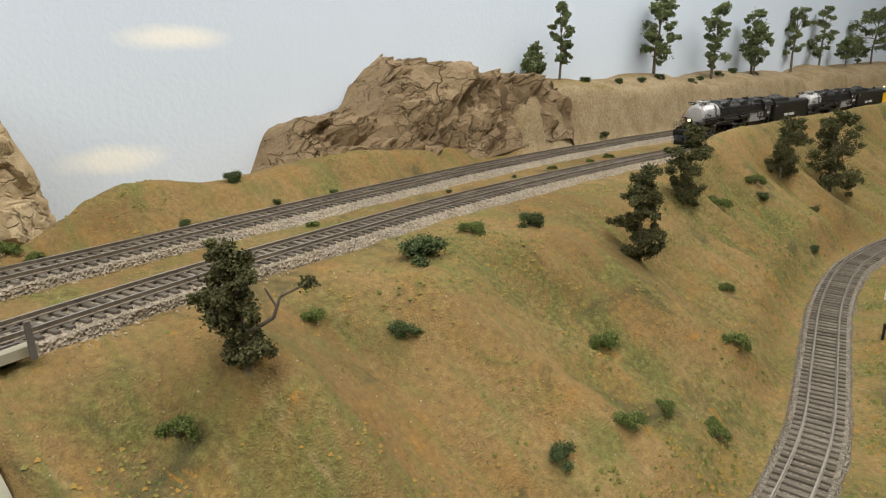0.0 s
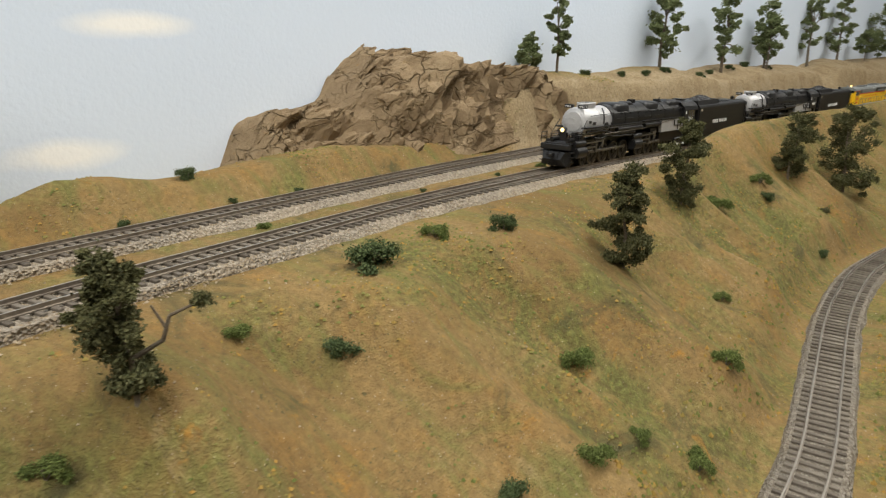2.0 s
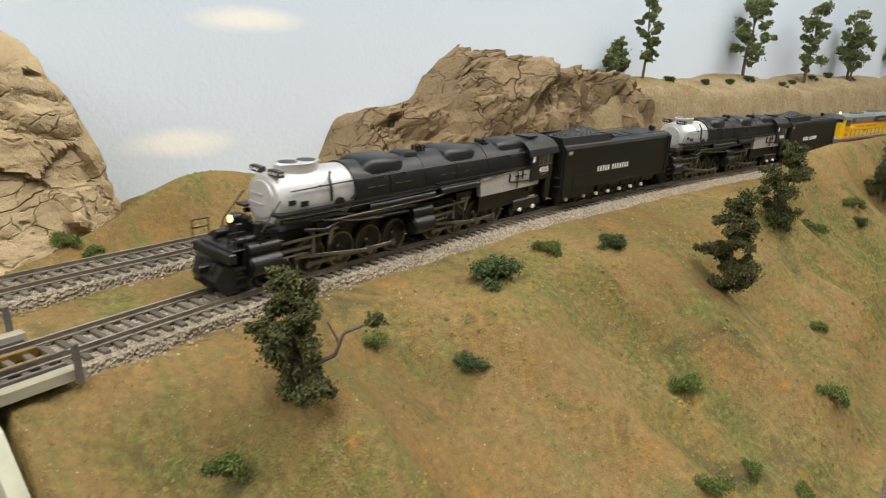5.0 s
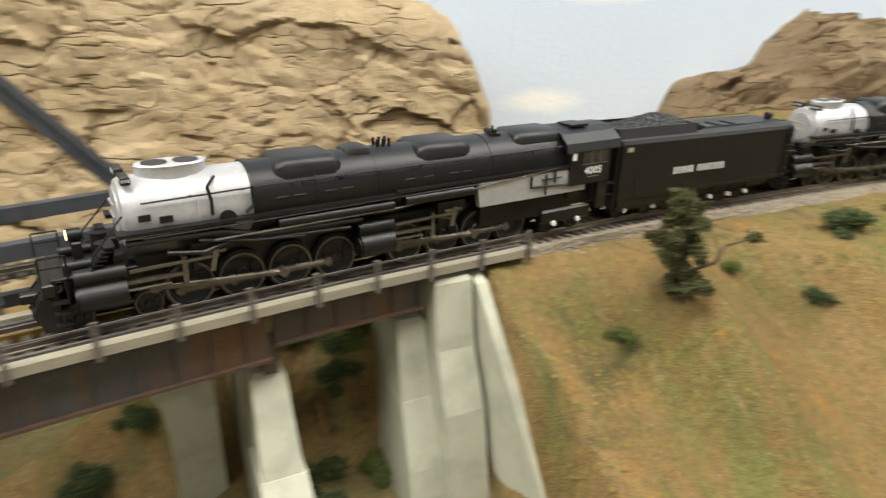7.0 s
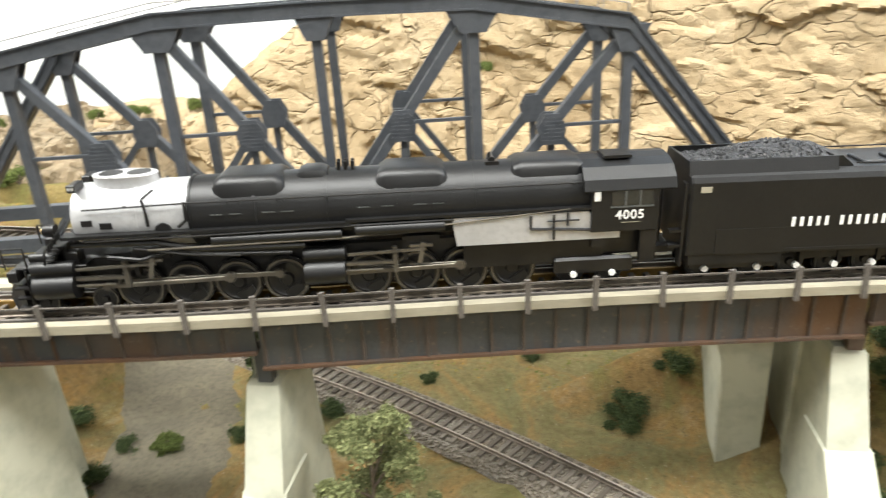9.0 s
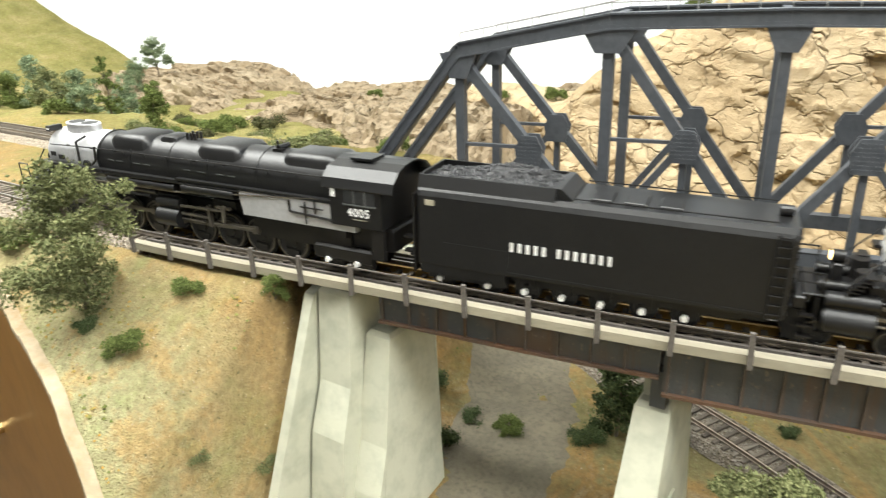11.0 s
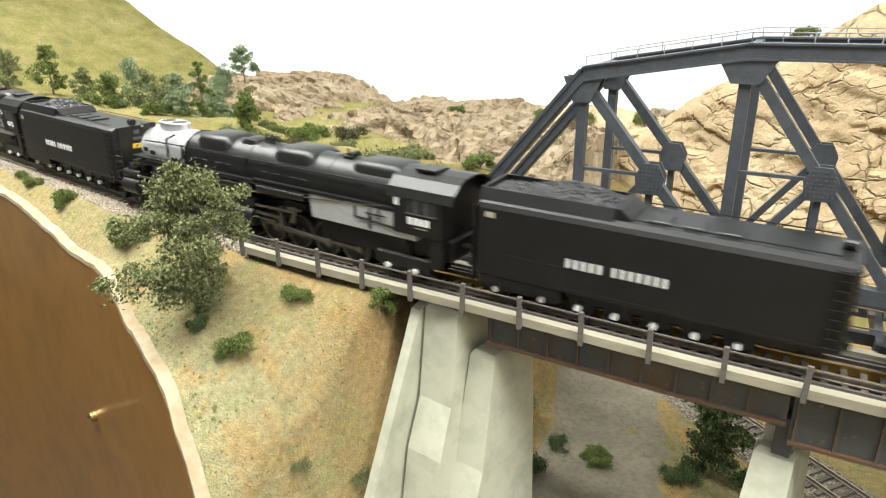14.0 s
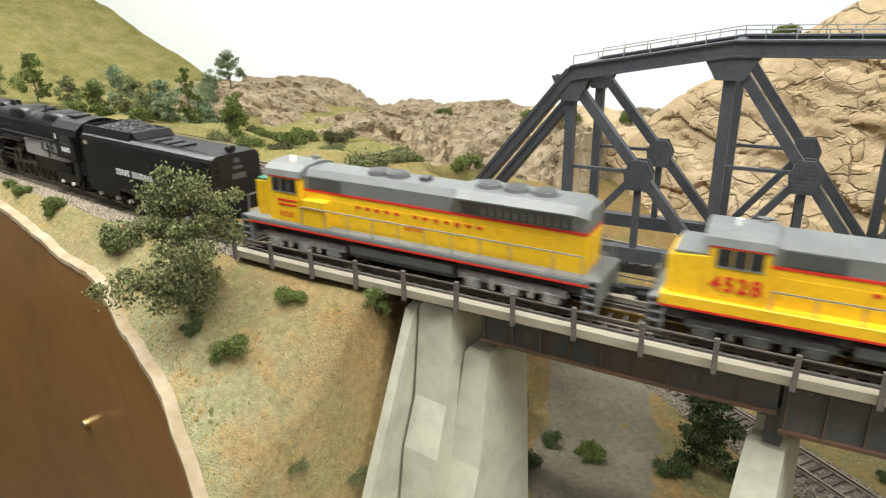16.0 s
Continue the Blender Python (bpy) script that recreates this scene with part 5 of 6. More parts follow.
def scatter(name, count, area, size, mat, label, keep=None, seed=5, flat=0.5):
    """Loose flakes strewn over the ground."""
    rnd = random.Random(seed)
    s = Shape()
    while count:
        x, y = rnd.uniform(area[0], area[1]), rnd.uniform(area[2], area[3])
        if keep and not keep(x, y, rnd):
            continue
        count -= 1
        z, g = ground_z(x, y), size * rnd.uniform(0.5, 1.5)
        n = len(s.v)
        a = rnd.uniform(0, 6.28)
        c, d = g * math.cos(a), g * math.sin(a)
        s.v += [(x - c, y - d, z), (x + d, y - c, z), (x + c, y + d, z), (x - d, y + c, z), (x + 0.2 * c, y + 0.2 * d, z + g * flat * 1.6)]
        s.f += [(n, n + 1, n + 4), (n + 1, n + 2, n + 4), (n + 2, n + 3, n + 4), (n + 3, n, n + 4)]
    return tagged(part(name, s, mat), label, "ground cover", kind="stuff")


def patchy(x, y, rnd):
    if y > edge_y(x) + 0.004 and near_y(x) - 0.034 < y < far_y(x) + 0.034:
        return False
    return y > edge_y(x) + 0.004 and noise.noise(Vector((x * 14, y * 14, 3))) + 0.4 * noise.noise(Vector((x * 50, y * 50, 6))) > rnd.uniform(-0.1, 0.5)


def lineside(x, y, rnd):
    d = float(np.min(np.hypot(LOW_XY[:, 0] - x, LOW_XY[:, 1] - y)))
    return 0.03 < d < 0.075 and noise.noise(Vector((x * 30, y * 30, 1))) > rnd.uniform(-0.2, 0.7)


def anywhere(x, y, rnd):
    return y > edge_y(x) + 0.004


scatter("turf", 15000, (-1.1, 1.1, -0.1, 0.55), 0.0011, TUFT, "scattered green and ochre turf flakes", patchy, 5)
scatter("lineside_weeds", 1300, (0.2, 1.2, -0.1, 0.16), 0.0014, TUFT, "low green weeds beside the branch track", lineside, 6, 0.9)
scatter("pebbles", 4500, (-0.95, 1.0, 0.0, 0.5), 0.0005, PEBBLE, "scattered pale pebbles", anywhere, 7, 0.8)


def strewn_ballast(name, fy, x0, x1, count, seed, spread):
    rnd = random.Random(seed)
    s = Shape()
    for _ in range(count):
        x = rnd.uniform(x0, x1)
        u = rnd.choice((-1, 1)) * rnd.uniform(0.0155, spread) if rnd.random() < 0.8 else rnd.uniform(-0.015, 0.015)
        y, g = fy(x) + u, rnd.uniform(0.0005, 0.0011)
        z = rail_z(x) - (0.0042 if abs(u) < 0.017 else 0.0044 + 0.0070 * (abs(u) - 0.017) / 0.0085)
        n = len(s.v)
        for dx, dy, dz in ((1, 0, 0), (-1, 0.2, 0), (0, 1, 0), (0.1, -1, 0), (0.1, 0, 0.9)):
            s.v.append((x + g * dx * rnd.uniform(0.7, 1.2), y + g * dy * rnd.uniform(0.7, 1.2), z + g * dz))
        s.f += [(n, n + 2, n + 4), (n + 2, n + 1, n + 4), (n + 1, n + 3, n + 4), (n + 3, n, n + 4)]
    return tagged(part(name, s, PEBBLE), "loose ballast stones beside the rails", "ballast", kind="stuff")


strewn_ballast("loose_ballast", near_y, 0.12, 0.9, 4500, 21, 0.0245)
strewn_ballast("loose_ballast", far_y, 0.05, 0.9, 3600, 22, 0.0245)
strewn_ballast("loose_ballast", near_y, -0.95, -0.59, 2000, 23, 0.0235)


# ---- small lineside things ----
def crossing_sign():
    t = thing("crossing_sign", "white crossbuck sign on a post beside the branch track", "sign", at=on_ground(0.775, 0.030, 0.5))
    part("post", Shape().box(-0.001, 0.001, -0.001, 0.001, -0.003, 0.050), WHITE, t)
    for a in (-0.75, 0.75):
        part("board", Shape().box(-0.012, 0.012, -0.0016, -0.001 + 0.0002 * a, -0.002, 0.002, Matrix.Translation((0, 0, 0.043)) @ Matrix.Rotation(a, 4, "Y")), WHITE, t)
    part("plate", Shape().box(-0.004, 0.004, -0.0018, -0.0008, 0.026, 0.031), PLATE_YELLOW, t, "small yellow plate")


crossing_sign()
t = thing("marker_post", "short dark lineside marker post", "post", at=on_ground(0.66, 0.022))
part("stake", Shape().box(-0.0011, 0.0011, -0.0011, 0.0011, -0.002, 0.014), SOOT, t)
part("cap", Shape().box(-0.0016, 0.0016, -0.0016, 0.0016, 0.0138, 0.0150), SOOT, t)

# ---- the train: x runs forward, y to the left, z up from the rail tops; lengths in millimetres ----
MM = 0.001


def mm(*v):
    return tuple(a * MM for a in v)


class Model(Shape):
    """A shape given in millimetres."""

    def mesh(self, name, mat, smooth=False):
        self.v = [(x * MM, y * MM, z * MM) for x, y, z in self.v]
        return super().mesh(name, mat, smooth)


def tube(stations, n=28):
    """Round sections along x: (x, radius, centre height)."""
    s = Model()
    rings = []
    for x, r, zc in stations:
        rings.append([(x, r * math.cos(2 * math.pi * i / n), zc + r * math.sin(2 * math.pi * i / n)) for i in range(n)])
    return s.loft(rings)


def saddle(x0, x1, half, z0, z1, slope=5.0, drop=6.0):
    """A flat-topped casing that straddles the boiler, with sloping ends."""
    s = Model()
    rings = []
    for x, k in ((x0, 0.0), (x0 - slope * 0.35, 0.7), (x0 - slope, 1.0), (x1 + slope, 1.0), (x1 + slope * 0.35, 0.7), (x1, 0.0)):
        zt = z0 + (z1 - z0) * k
        h = half * (0.72 + 0.28 * k)
        rings.append([(x, -h, z0 - drop), (x, h, z0 - drop), (x, h, zt - 3.2 * k), (x, h * 0.86, zt - 0.8 * k), (x, h * 0.6, zt), (x, -h * 0.6, zt), (x, -h * 0.86, zt - 0.8 * k), (x, -h, zt - 3.2 * k)])
    return s.loft(rings)


def wheel_set(name, r, half, parent, rim, at=None, caps=0.0):
    """An axle that carries two wheels, each with its rim; caps adds white axle caps."""
    ax = part(name, Model().rod((0, -half, 0), (0, half, 0), 1.6, 8), SOOT, parent, "", True, at)
    for side in (-1, 1):
        y = side * half
        w = Model()
        prof = [(0.02, -1.5), (1.10, -1.5), (1.10, -0.7), (0.90, -0.7), (0.90, 0.7), (0.80, 0.8), (0.74, 0.35), (0.34, 0.35), (0.26, 1.5), (0.02, 1.5)]
        w.loft([[(r * f * math.cos(i * 0.2417), y + side * h, r * f * math.sin(i * 0.2417)) for i in range(26)] for f, h in prof])
        part("wheel", w, SOOT, ax, "", True)
        part("tyre", Model().disc((0, y, 0), (0, 1, 0), r, 2.0, 28, r * 0.9), rim, ax, "bare steel tyre")
        part("counterweight", Model().box(-r * 0.80, -r * 0.42, y + side * 0.6 - 0.5, y + side * 0.6 + 0.5, -r * 0.42, r * 0.42, None, 0.2), SOOT, ax)
        if caps:
            part("axle_cap", Model().rod((0, side * 14.4, caps), (0, side * 16.5, caps), 1.45, 12), WHITE, ax, "white axle cap", True)
    return ax


DRIVER_R, CRANK, DRIVER_Z = 9.9, 4.6, 10.1
SETS = ((-56.5, -78.0, -99.5, -121.0), (-157.5, -179.0, -200.5, -222.0))
moving_wheels, moving_rods = [], []


def steam_engine(number):
    e = thing("steam_locomotive", "black articulated steam locomotive with a silver smokebox and firebox panel" if number else "second black articulated steam locomotive coupled behind a coal tender", "locomotive", "steam locomotives")
    part("smokebox", tube([(-34, 11.0, 41.6), (-34.8, 13.2, 41.6), (-37, 14.4, 41.6), (-84, 14.7, 41.6)]), SILVER, e, "silver painted smokebox", True)
    door = part("smokebox_door", tube([(-33.2, 5.0, 42.5), (-33.4, 9.6, 42.5), (-34.4, 10.4, 42.5)]), SILVER, e, "", True)
    part("hinge", Model().box(-33.6, -32.6, -9, 2, 44.5, 45.6).box(-33.6, -32.6, -9, 2, 39.5, 40.6), SILVER, door)
    part("boiler", tube([(-84, 15.1, 41.7), (-130, 15.4, 41.7), (-185, 15.5, 41.5), (-255, 15.3, 41.6)]), BLACK, e, "satin black boiler", True)
    for x in (-84.5, -112, -142, -172, -206):
        part("boiler_band", tube([(x + 0.6, 15.65, 41.65), (x - 0.6, 15.65, 41.65)]), BLACK, e, "", True)
    part("smokebox_band", tube([(-61.6, 14.85, 41.6), (-62.6, 14.85, 41.6)]), SILVER, e, "", True)
    # chimney casing; two black discs stand for the shade inside its openings
    st = Model()
    rings = []
    for z, g in ((50.5, 1.4), (53.5, 0.5), (58.6, 0.2), (59.4, 0.6), (60.0, 0.2)):
        rings.append([(-56 + (13.5 + g) * math.cos(a) * (1.0), (6.6 + g) * math.sin(a) * (1.0), z) for a in [2 * math.pi * i / 24 for i in range(24)]])
    st.loft(rings)
    stack = part("chimney", st, SILVER, e, "silver double chimney", True)
    for x in (-50.0, -62.0):
        part("opening", Model().disc((x, 0, 59.9), (0, 0, 1), 5.0, 0.6, 18), SOOT, stack)
    part("sand_dome", saddle(-94, -126, 12.8, 52.4, 58.4), BLACK, e, "", True)
    part("sand_dome", saddle(-163, -195, 12.8, 52.4, 58.2), BLACK, e, "", True)
    part("rear_casing", saddle(-221, -255, 11.5, 53.0, 58.2), BLACK, e, "", True)
    part("steam_dome", saddle(-129, -144, 7.2, 55.2, 58.8, 4.0), BLACK, e, "", True)
    v = Model()
    for x in (-147.5, -150.5, -153.5):
        for y in (-2.2, 2.2):
            v.rod((x, y, 55.5), (x, y, 60.6), 0.8, 8)
    part("safety_valve", v, SOOT, e)
    tur = Model().rod((-214, -4, 58), (-214, 4, 58), 1.5, 8).rod((-213, 3, 55), (-213, 3, 61.5), 0.6, 6).box(-217, -211, 2.0, 5.0, 55.5, 57.6)
    part("turret", tur, SOOT, e)
    for side in (-1, 1):
        part("running_board", Model().box(-256, -150, side * 14.5 - 3.4, side * 14.5 + 3.4, 37.6, 38.9).box(-152, -31, side * 14.5 - 3.4, side * 14.5 + 3.4, 36.4, 37.8), BLACK, e)
        hr = Model().pipe([(-41, side * 14.6, 48.2), (-84, side * 15.0, 49.2), (-252, side * 15.7, 49.4)], 0.38, 6)
        for x in range(-248, -40, 21):
            hr.rod((x, side * 14.0, 48.6), (x, side * 16.0, 49.3), 0.5, 5)
        part("handrail", hr, SOOT, e)
        part("air_tank", Model().rod((-93, side * 16.2, 32.6), (-148, side * 16.2, 32.6), 2.3, 12), BLACK, e, "", True)
        part("air_tank", Model().rod((-154, side * 16.2, 33.6), (-192, side * 16.2, 33.6), 2.6, 12), BLACK, e, "", True)
        part("steam_pipe", Model().pipe([(-34, side * 15.5, 33.4), (-70, side * 15.8, 32.8), (-86, side * 16.2, 29.0), (-132, side * 16.4, 28.4)], 1.35, 8), BLACK, e, "", True)
        part("lubricator_pipe", Model().pipe([(-60, side * 16.8, 31.0), (-82, side * 17, 27.2), (-104, side * 17, 25.5)], 0.6, 6), SOOT, e)
        part("sand_pipe", Model().pipe([(-66, side * 14.4, 51.5), (-67, side * 15.0, 46), (-67, side * 15.3, 40)], 0.7, 6).pipe([(-70, side * 10, 54.3), (-66, side * 14.2, 51.5)], 0.7, 6), SOOT, e)
        part("feed_pipe", Model().pipe([(-83.5, side * 15.4, 50), (-83.5, side * 16.2, 42), (-80, side * 16.4, 39.4)], 0.7, 6), SOOT, e)
        fx = [(-195, 36.8), (-254, 36.8), (-262, 30.0), (-268, 26.5), (-268, 24.0), (-197, 24.0)]
        part("firebox_panel", Model().loft([[(x, side * y, z) for x, z in fx] for y in (13.5, 17.2)]), SILVER, e, "silver-white firebox side panel")
        rv = Model()
        for i in range(9):
            rv.disc((-199 - i * 6, side * 17.3, 35.0), (0, 1, 0), 0.35, 0.4, 6)
        part("panel_studs", rv, SILVER, e)
        pp = Model().pipe([(-229, side * 17.8, 36), (-229, side * 17.8, 30.2), (-238, side * 17.8, 29.8), (-262, side * 17.8, 28.2)], 0.6, 6)
        pp.pipe([(-239, side * 17.9, 36), (-239, side * 17.9, 25.0)], 0.5, 6).pipe([(-245, side * 17.9, 37), (-245, side * 17.9, 31)], 0.5, 6).pipe([(-236, side * 17.9, 33.4), (-250, side * 17.9, 33.4)], 0.4, 6)
        part("injector_pipe", pp, SOOT, e)
        dash = Model()
        for x in (-96, -104, -118, -126, -158, -168, -182, -190):
            dash.box(x - 2.6, x + 2.6, side * 15.35 - 0.2, side * 15.35 + 0.2, 43.2, 43.6)
        tagged(part("boiler_marks", dash, DARKGREY, e), kind="stuff")
        plug = Model()
        for x in range(-250, -88, 18):
            plug.disc((x, side * 14.0, 48.0), (0, side, 0.45), 0.8, 0.9, 8)
        tagged(part("washout_plug", plug, BLACK, e), kind="stuff")
        part("brake_pipe", Model().pipe([(-40, side * 17.2, 35.2), (-92, side * 17.4, 35.4), (-150, side * 17.4, 36.2), (-196, side * 17.4, 36.4)], 0.55, 6), BLACK, e, "", True)
        part("exhaust_pipe", Model().pipe([(-48, side * 16.4, 27.5), (-62, side * 16.6, 25.5), (-76, side * 16.4, 29.2), (-92, side * 16.4, 26.5), (-126, side * 16.4, 25.2)], 0.9, 7), BLACK, e, "", True)
        part("ash_pan", Model().box(-262, -200, side * 11 - 2.5, side * 11 + 2.5, 12, 23), SOOT, e)
        part("reverse_rod", Model().rod((-66, side * 17.6, 30.2), (-150, side * 17.6, 31.0), 0.5, 6).rod((-150, side * 17.6, 31), (-246, side * 17.6, 38.6), 0.4, 6), STEEL, e)
        part("smokebox_step", Model().box(-52, -47, side * 14.2 - 1, side * 14.2 + 0.8, 39.5, 42.2).box(-44, -39.5, side * 13.6 - 1, side * 13.6 + 1.1, 41, 43.6), SOOT, e)
        part("smokebox_port", Model().disc((-73, side * 15.0, 37.6), (0, 1, 0), 3.5, 1.0, 20), SOOT, e)
    # cab
    cab = Model()
    prof = [(18.6, 27.5), (18.6, 47.0), (17.2, 50.2), (12.5, 54.2), (6.5, 56.3), (0, 57.0)]
    full = prof + [(-y, z) for y, z in prof[-2::-1]]
    ring = lambda x: [(x, y, z) for y, z in full]
    cab.loft([ring(-255), ring(-284)])
    c = part("cab", cab, BLACK, e, "black cab")
    roof = [(19.4, 46.2), (17.8, 50.6), (12.8, 54.9), (6.6, 57.0), (0, 57.7)]
    outer = roof + [(-y, z) for y, z in roof[-2::-1]]
    inner = [(y * 0.965, z - 0.8) for y, z in outer][::-1]
    part("cab_roof", Model().loft([[(x, y, z) for y, z in outer + inner] for x in (-251.5, -291)]), BLACK, e)
    part("roof_hatch", Model().box(-262, -274, -3, 9, 57.4, 58.6), BLACK, e)
    for side in (-1, 1):
        # The window is open: this dark panel stands for the shaded cab inside.
        win = part("cab_window", Model().box(-281, -263.5, side * 18.75 - 0.2, side * 18.75 + 0.2, 38.8, 46.4), CAB_DARK, c, "dark panel for the shade inside the open cab window")
        part("window_frame", Model().box(-269.8, -269.0, side * 19 - 0.2, side * 19 + 0.2, 38.8, 46.4).box(-276, -275.2, side * 19 - 0.2, side * 19 + 0.2, 38.8, 46.4).box(-281.5, -263, side * 19 - 0.2, side * 19 + 0.2, 38.2, 38.9), DARKGREY, c)
        part("cab_steps", Model().box(-284, -277, side * 17 - 1.5, side * 17 + 1.0, 12, 27).box(-262, -256, side * 16 - 1.5, side * 16 + 1, 20, 27.6), SOOT, e)
        m = pose(-0.2715, side * 0.0189, 0.0348, 90, 0, 180 if side > 0 else 0)
        if number:
            letters("cab_number", number, 0.0056, WHITE, c, m, 0.00008, "white cab side number")
        else:
            bars = Model()
            for i in range(4):
                bars.box(-0.0 - 277 + i * 3.4, -274.6 + i * 3.4, side * 18.7 - 0.15, side * 18.7 + 0.15, 33, 36.6)
            part("number_bars", bars, WHITE, c)
        bars = Model().box(-276, -268, side * 18.65 - 0.1, side * 18.65 + 0.1, 31.3, 31.6)
        part("small_lettering", bars, WALKWAY, c)
        part("builder_plate", Model().box(-258.6, -256, side * 18.8 - 0.15, side * 18.8 + 0.15, 41.6, 46.0), WHITE, c)
    # frames, pilot and front deck
    part("frame", Model().box(-250, -12, -6.5, 6.5, 10, 25, None, 1.0), SOOT, e)
    part("rear_frame", Model().box(-286, -236, -12, 12, 14, 26, None, 1.0), SOOT, e)
    pil = Model()
    pil.loft([[(-3, -13, 3), (-3, 13, 3), (-9, 15.5, 3), (-9, -15.5, 3)], [(0.5, -10, 9), (0.5, 10, 9), (-9, 15.5, 9), (-9, -15.5, 9)], [(-3, -12, 16), (-3, 12, 16), (-9, 15, 16), (-9, -15, 16)]])
    pil.box(-8, -4, -16, 16, 17.5, 22.8, None, 0.6)
    pl = part("pilot", pil, SOOT, e)
    br = Model()
    for i in range(-5, 6):
        br.rod((1.0 - abs(i) * 0.5, i * 2.2, 9.5), (-1.6 - abs(i) * 0.25, i * 2.6, 3.0), 0.45, 5)
    part("pilot_bars", br, SOOT, pl)
    part("coupler", Model().box(-3, 3.5, -2, 2, 11, 15, None, 0.6), SOOT, e)
    part("front_deck", Model().box(-37, -7, -14, 14, 22.6, 23.8, None, 0.4), SOOT, e)
    for side in (-1, 1):
        st = Model()
        for z in (6, 10.5, 15):
            st.box(-12, -6.5, side * 16 - 1.6, side * 16 + 1.6, z, z + 0.8)
        st.rod((-12, side * 16, 6), (-12, side * 16, 23), 0.4, 5)
        part("pilot_step", st, SOOT, e)
    for side in (-1, 1):
        rl = Model()
        rl.pipe([(-4, side * 15.5, 24), (-4, side * 15.5, 33), (-13, side * 15.5, 33), (-13, side * 15.5, 24)], 0.4, 5)
        rl.rod((-4, side * 15.5, 29), (-13, side * 15.5, 29), 0.35, 5)
        rail = part("deck_railing", rl, SOOT, e)
        part("handrail", Model().pipe([(-21, side * 16.2, 24), (-22, side * 16.2, 31), (-34, side * 15, 44.5)], 0.4, 5), SOOT, e)
        part("air_tank", Model().rod((-12, side * 9, 26.2), (-24, side * 9, 26.2), 2.2, 12), SOOT, e, "", True)
        part("air_hose", Model().pipe([(-3, side * 6, 17), (-0.5, side * 6, 14), (-0.8, side * 5.6, 8), (-2, side * 5.4, 6)], 0.5, 6), SOOT, e)
        part("lubricator", Model().box(-34, -29, side * 10 - 3, side * 10 + 3, 24, 29.5, None, 0.5), SOOT, e)
        for q in range(6):
            part("step", Model().box(-30 + q * 1.2, -29.2 + q * 1.2 + 3, side * 12.5 - 3.6, side * 12.5 + 3.6, 33.0 - q * 1.55, 33.5 - q * 1.55), SOOT, rail)
    part("air_pump", Model().rod((-27, 7, 24), (-27, 7, 33), 3.4, 12).rod((-27, -7, 24), (-27, -7, 33), 3.4, 12), SOOT, e, "", True)
    hl = part("headlamp", Model().rod((-20.5, 0, 35.5), (-15.5, 0, 35.5), 2.5, 16).box(-20, -16.5, -3.5, 3.5, 24, 33.2, None, 0.5), SOOT, e, "", True)
    part("lamp_glass", Model().disc((-15.3, 0, 35.5), (1, 0, 0), 1.9, 0.4, 16), AMBER, hl, "lit amber headlamp glass")
    for side in (-1, 1):
        nb = part("number_board", Model().box(-39, -35.5, side * 7.5 - 4.4, side * 7.5 + 4.4, 55.0, 58.4, None, 0.4), SOOT, e)
        tb = Model()
        for i in range(4):
            tb.box(-35.55, -35.35, side * 7.5 - 3.2 + i * 1.7, side * 7.5 - 2.5 + i * 1.7, 56.1, 57.4)
            tb.box(-38.5 + i * 0.75, -38.2 + i * 0.75, side * 11.9 - 0.1, side * 11.9 + 0.1, 56.2, 57.3)
        part("board_marks", tb, WHITE, nb)
    # motion work
    for k, cx in enumerate((-23.5, -139.5)):
        for side in (-1, 1):
            cyl = part("cylinder", Model().rod((cx + 8.5, side * 14.6, 14.6), (cx - 8.5, side * 14.6, 14.6), 5.6, 18).rod((cx + 9.3, side * 14.6, 14.6), (cx + 8.5, side * 14.6, 14.6), 4.6, 16).box(cx - 7.5, cx + 7.5, side * 12 - 3, side * 12 + 4.5, 15, 24), BLACK, e, "", True)
            part("valve_chest", Model().rod((cx + 9.0, side * 14.2, 22.8), (cx - 9.0, side * 14.2, 22.8), 3.3, 14), BLACK, cyl, "", True)
            part("piston_rod", Model().rod((cx - 8, side * 15.2, 14.6), (cx - 25, side * 15.2, 14.6), 0.65, 8), STEEL, e)
            part("guide_bar", Model().box(cx - 30, cx - 9, side * 15.2 - 1.0, side * 15.2 + 1.0, 17.2, 18.6).box(cx - 31.5, cx - 29.5, side * 15.2 - 1.2, side * 15.2 + 1.2, 13, 25), STEEL, e)
            part("valve_gear", Model().beam((cx - 10, side * 16.4, 22.6), (cx - 44, side * 16.4, 23.4), 1.0, 1.2).beam((cx - 43, side * 16.6, 26.5), (cx - 41, side * 16.6, 17.0), 1.1, 2.0).box(cx - 47, cx - 37, side * 16 - 1.0, side * 16 + 0.7, 24.4, 25.6), STEEL, e, "brownish steel valve gear")
            part("gear_bracket", Model().box(cx - 50, cx - 34, side * 13 - 1.8, side * 13 + 1.8, 25, 29).box(cx - 36, cx - 34, side * 13.5 - 1.6, side * 13.5 + 1.6, 18, 27), SOOT, e)
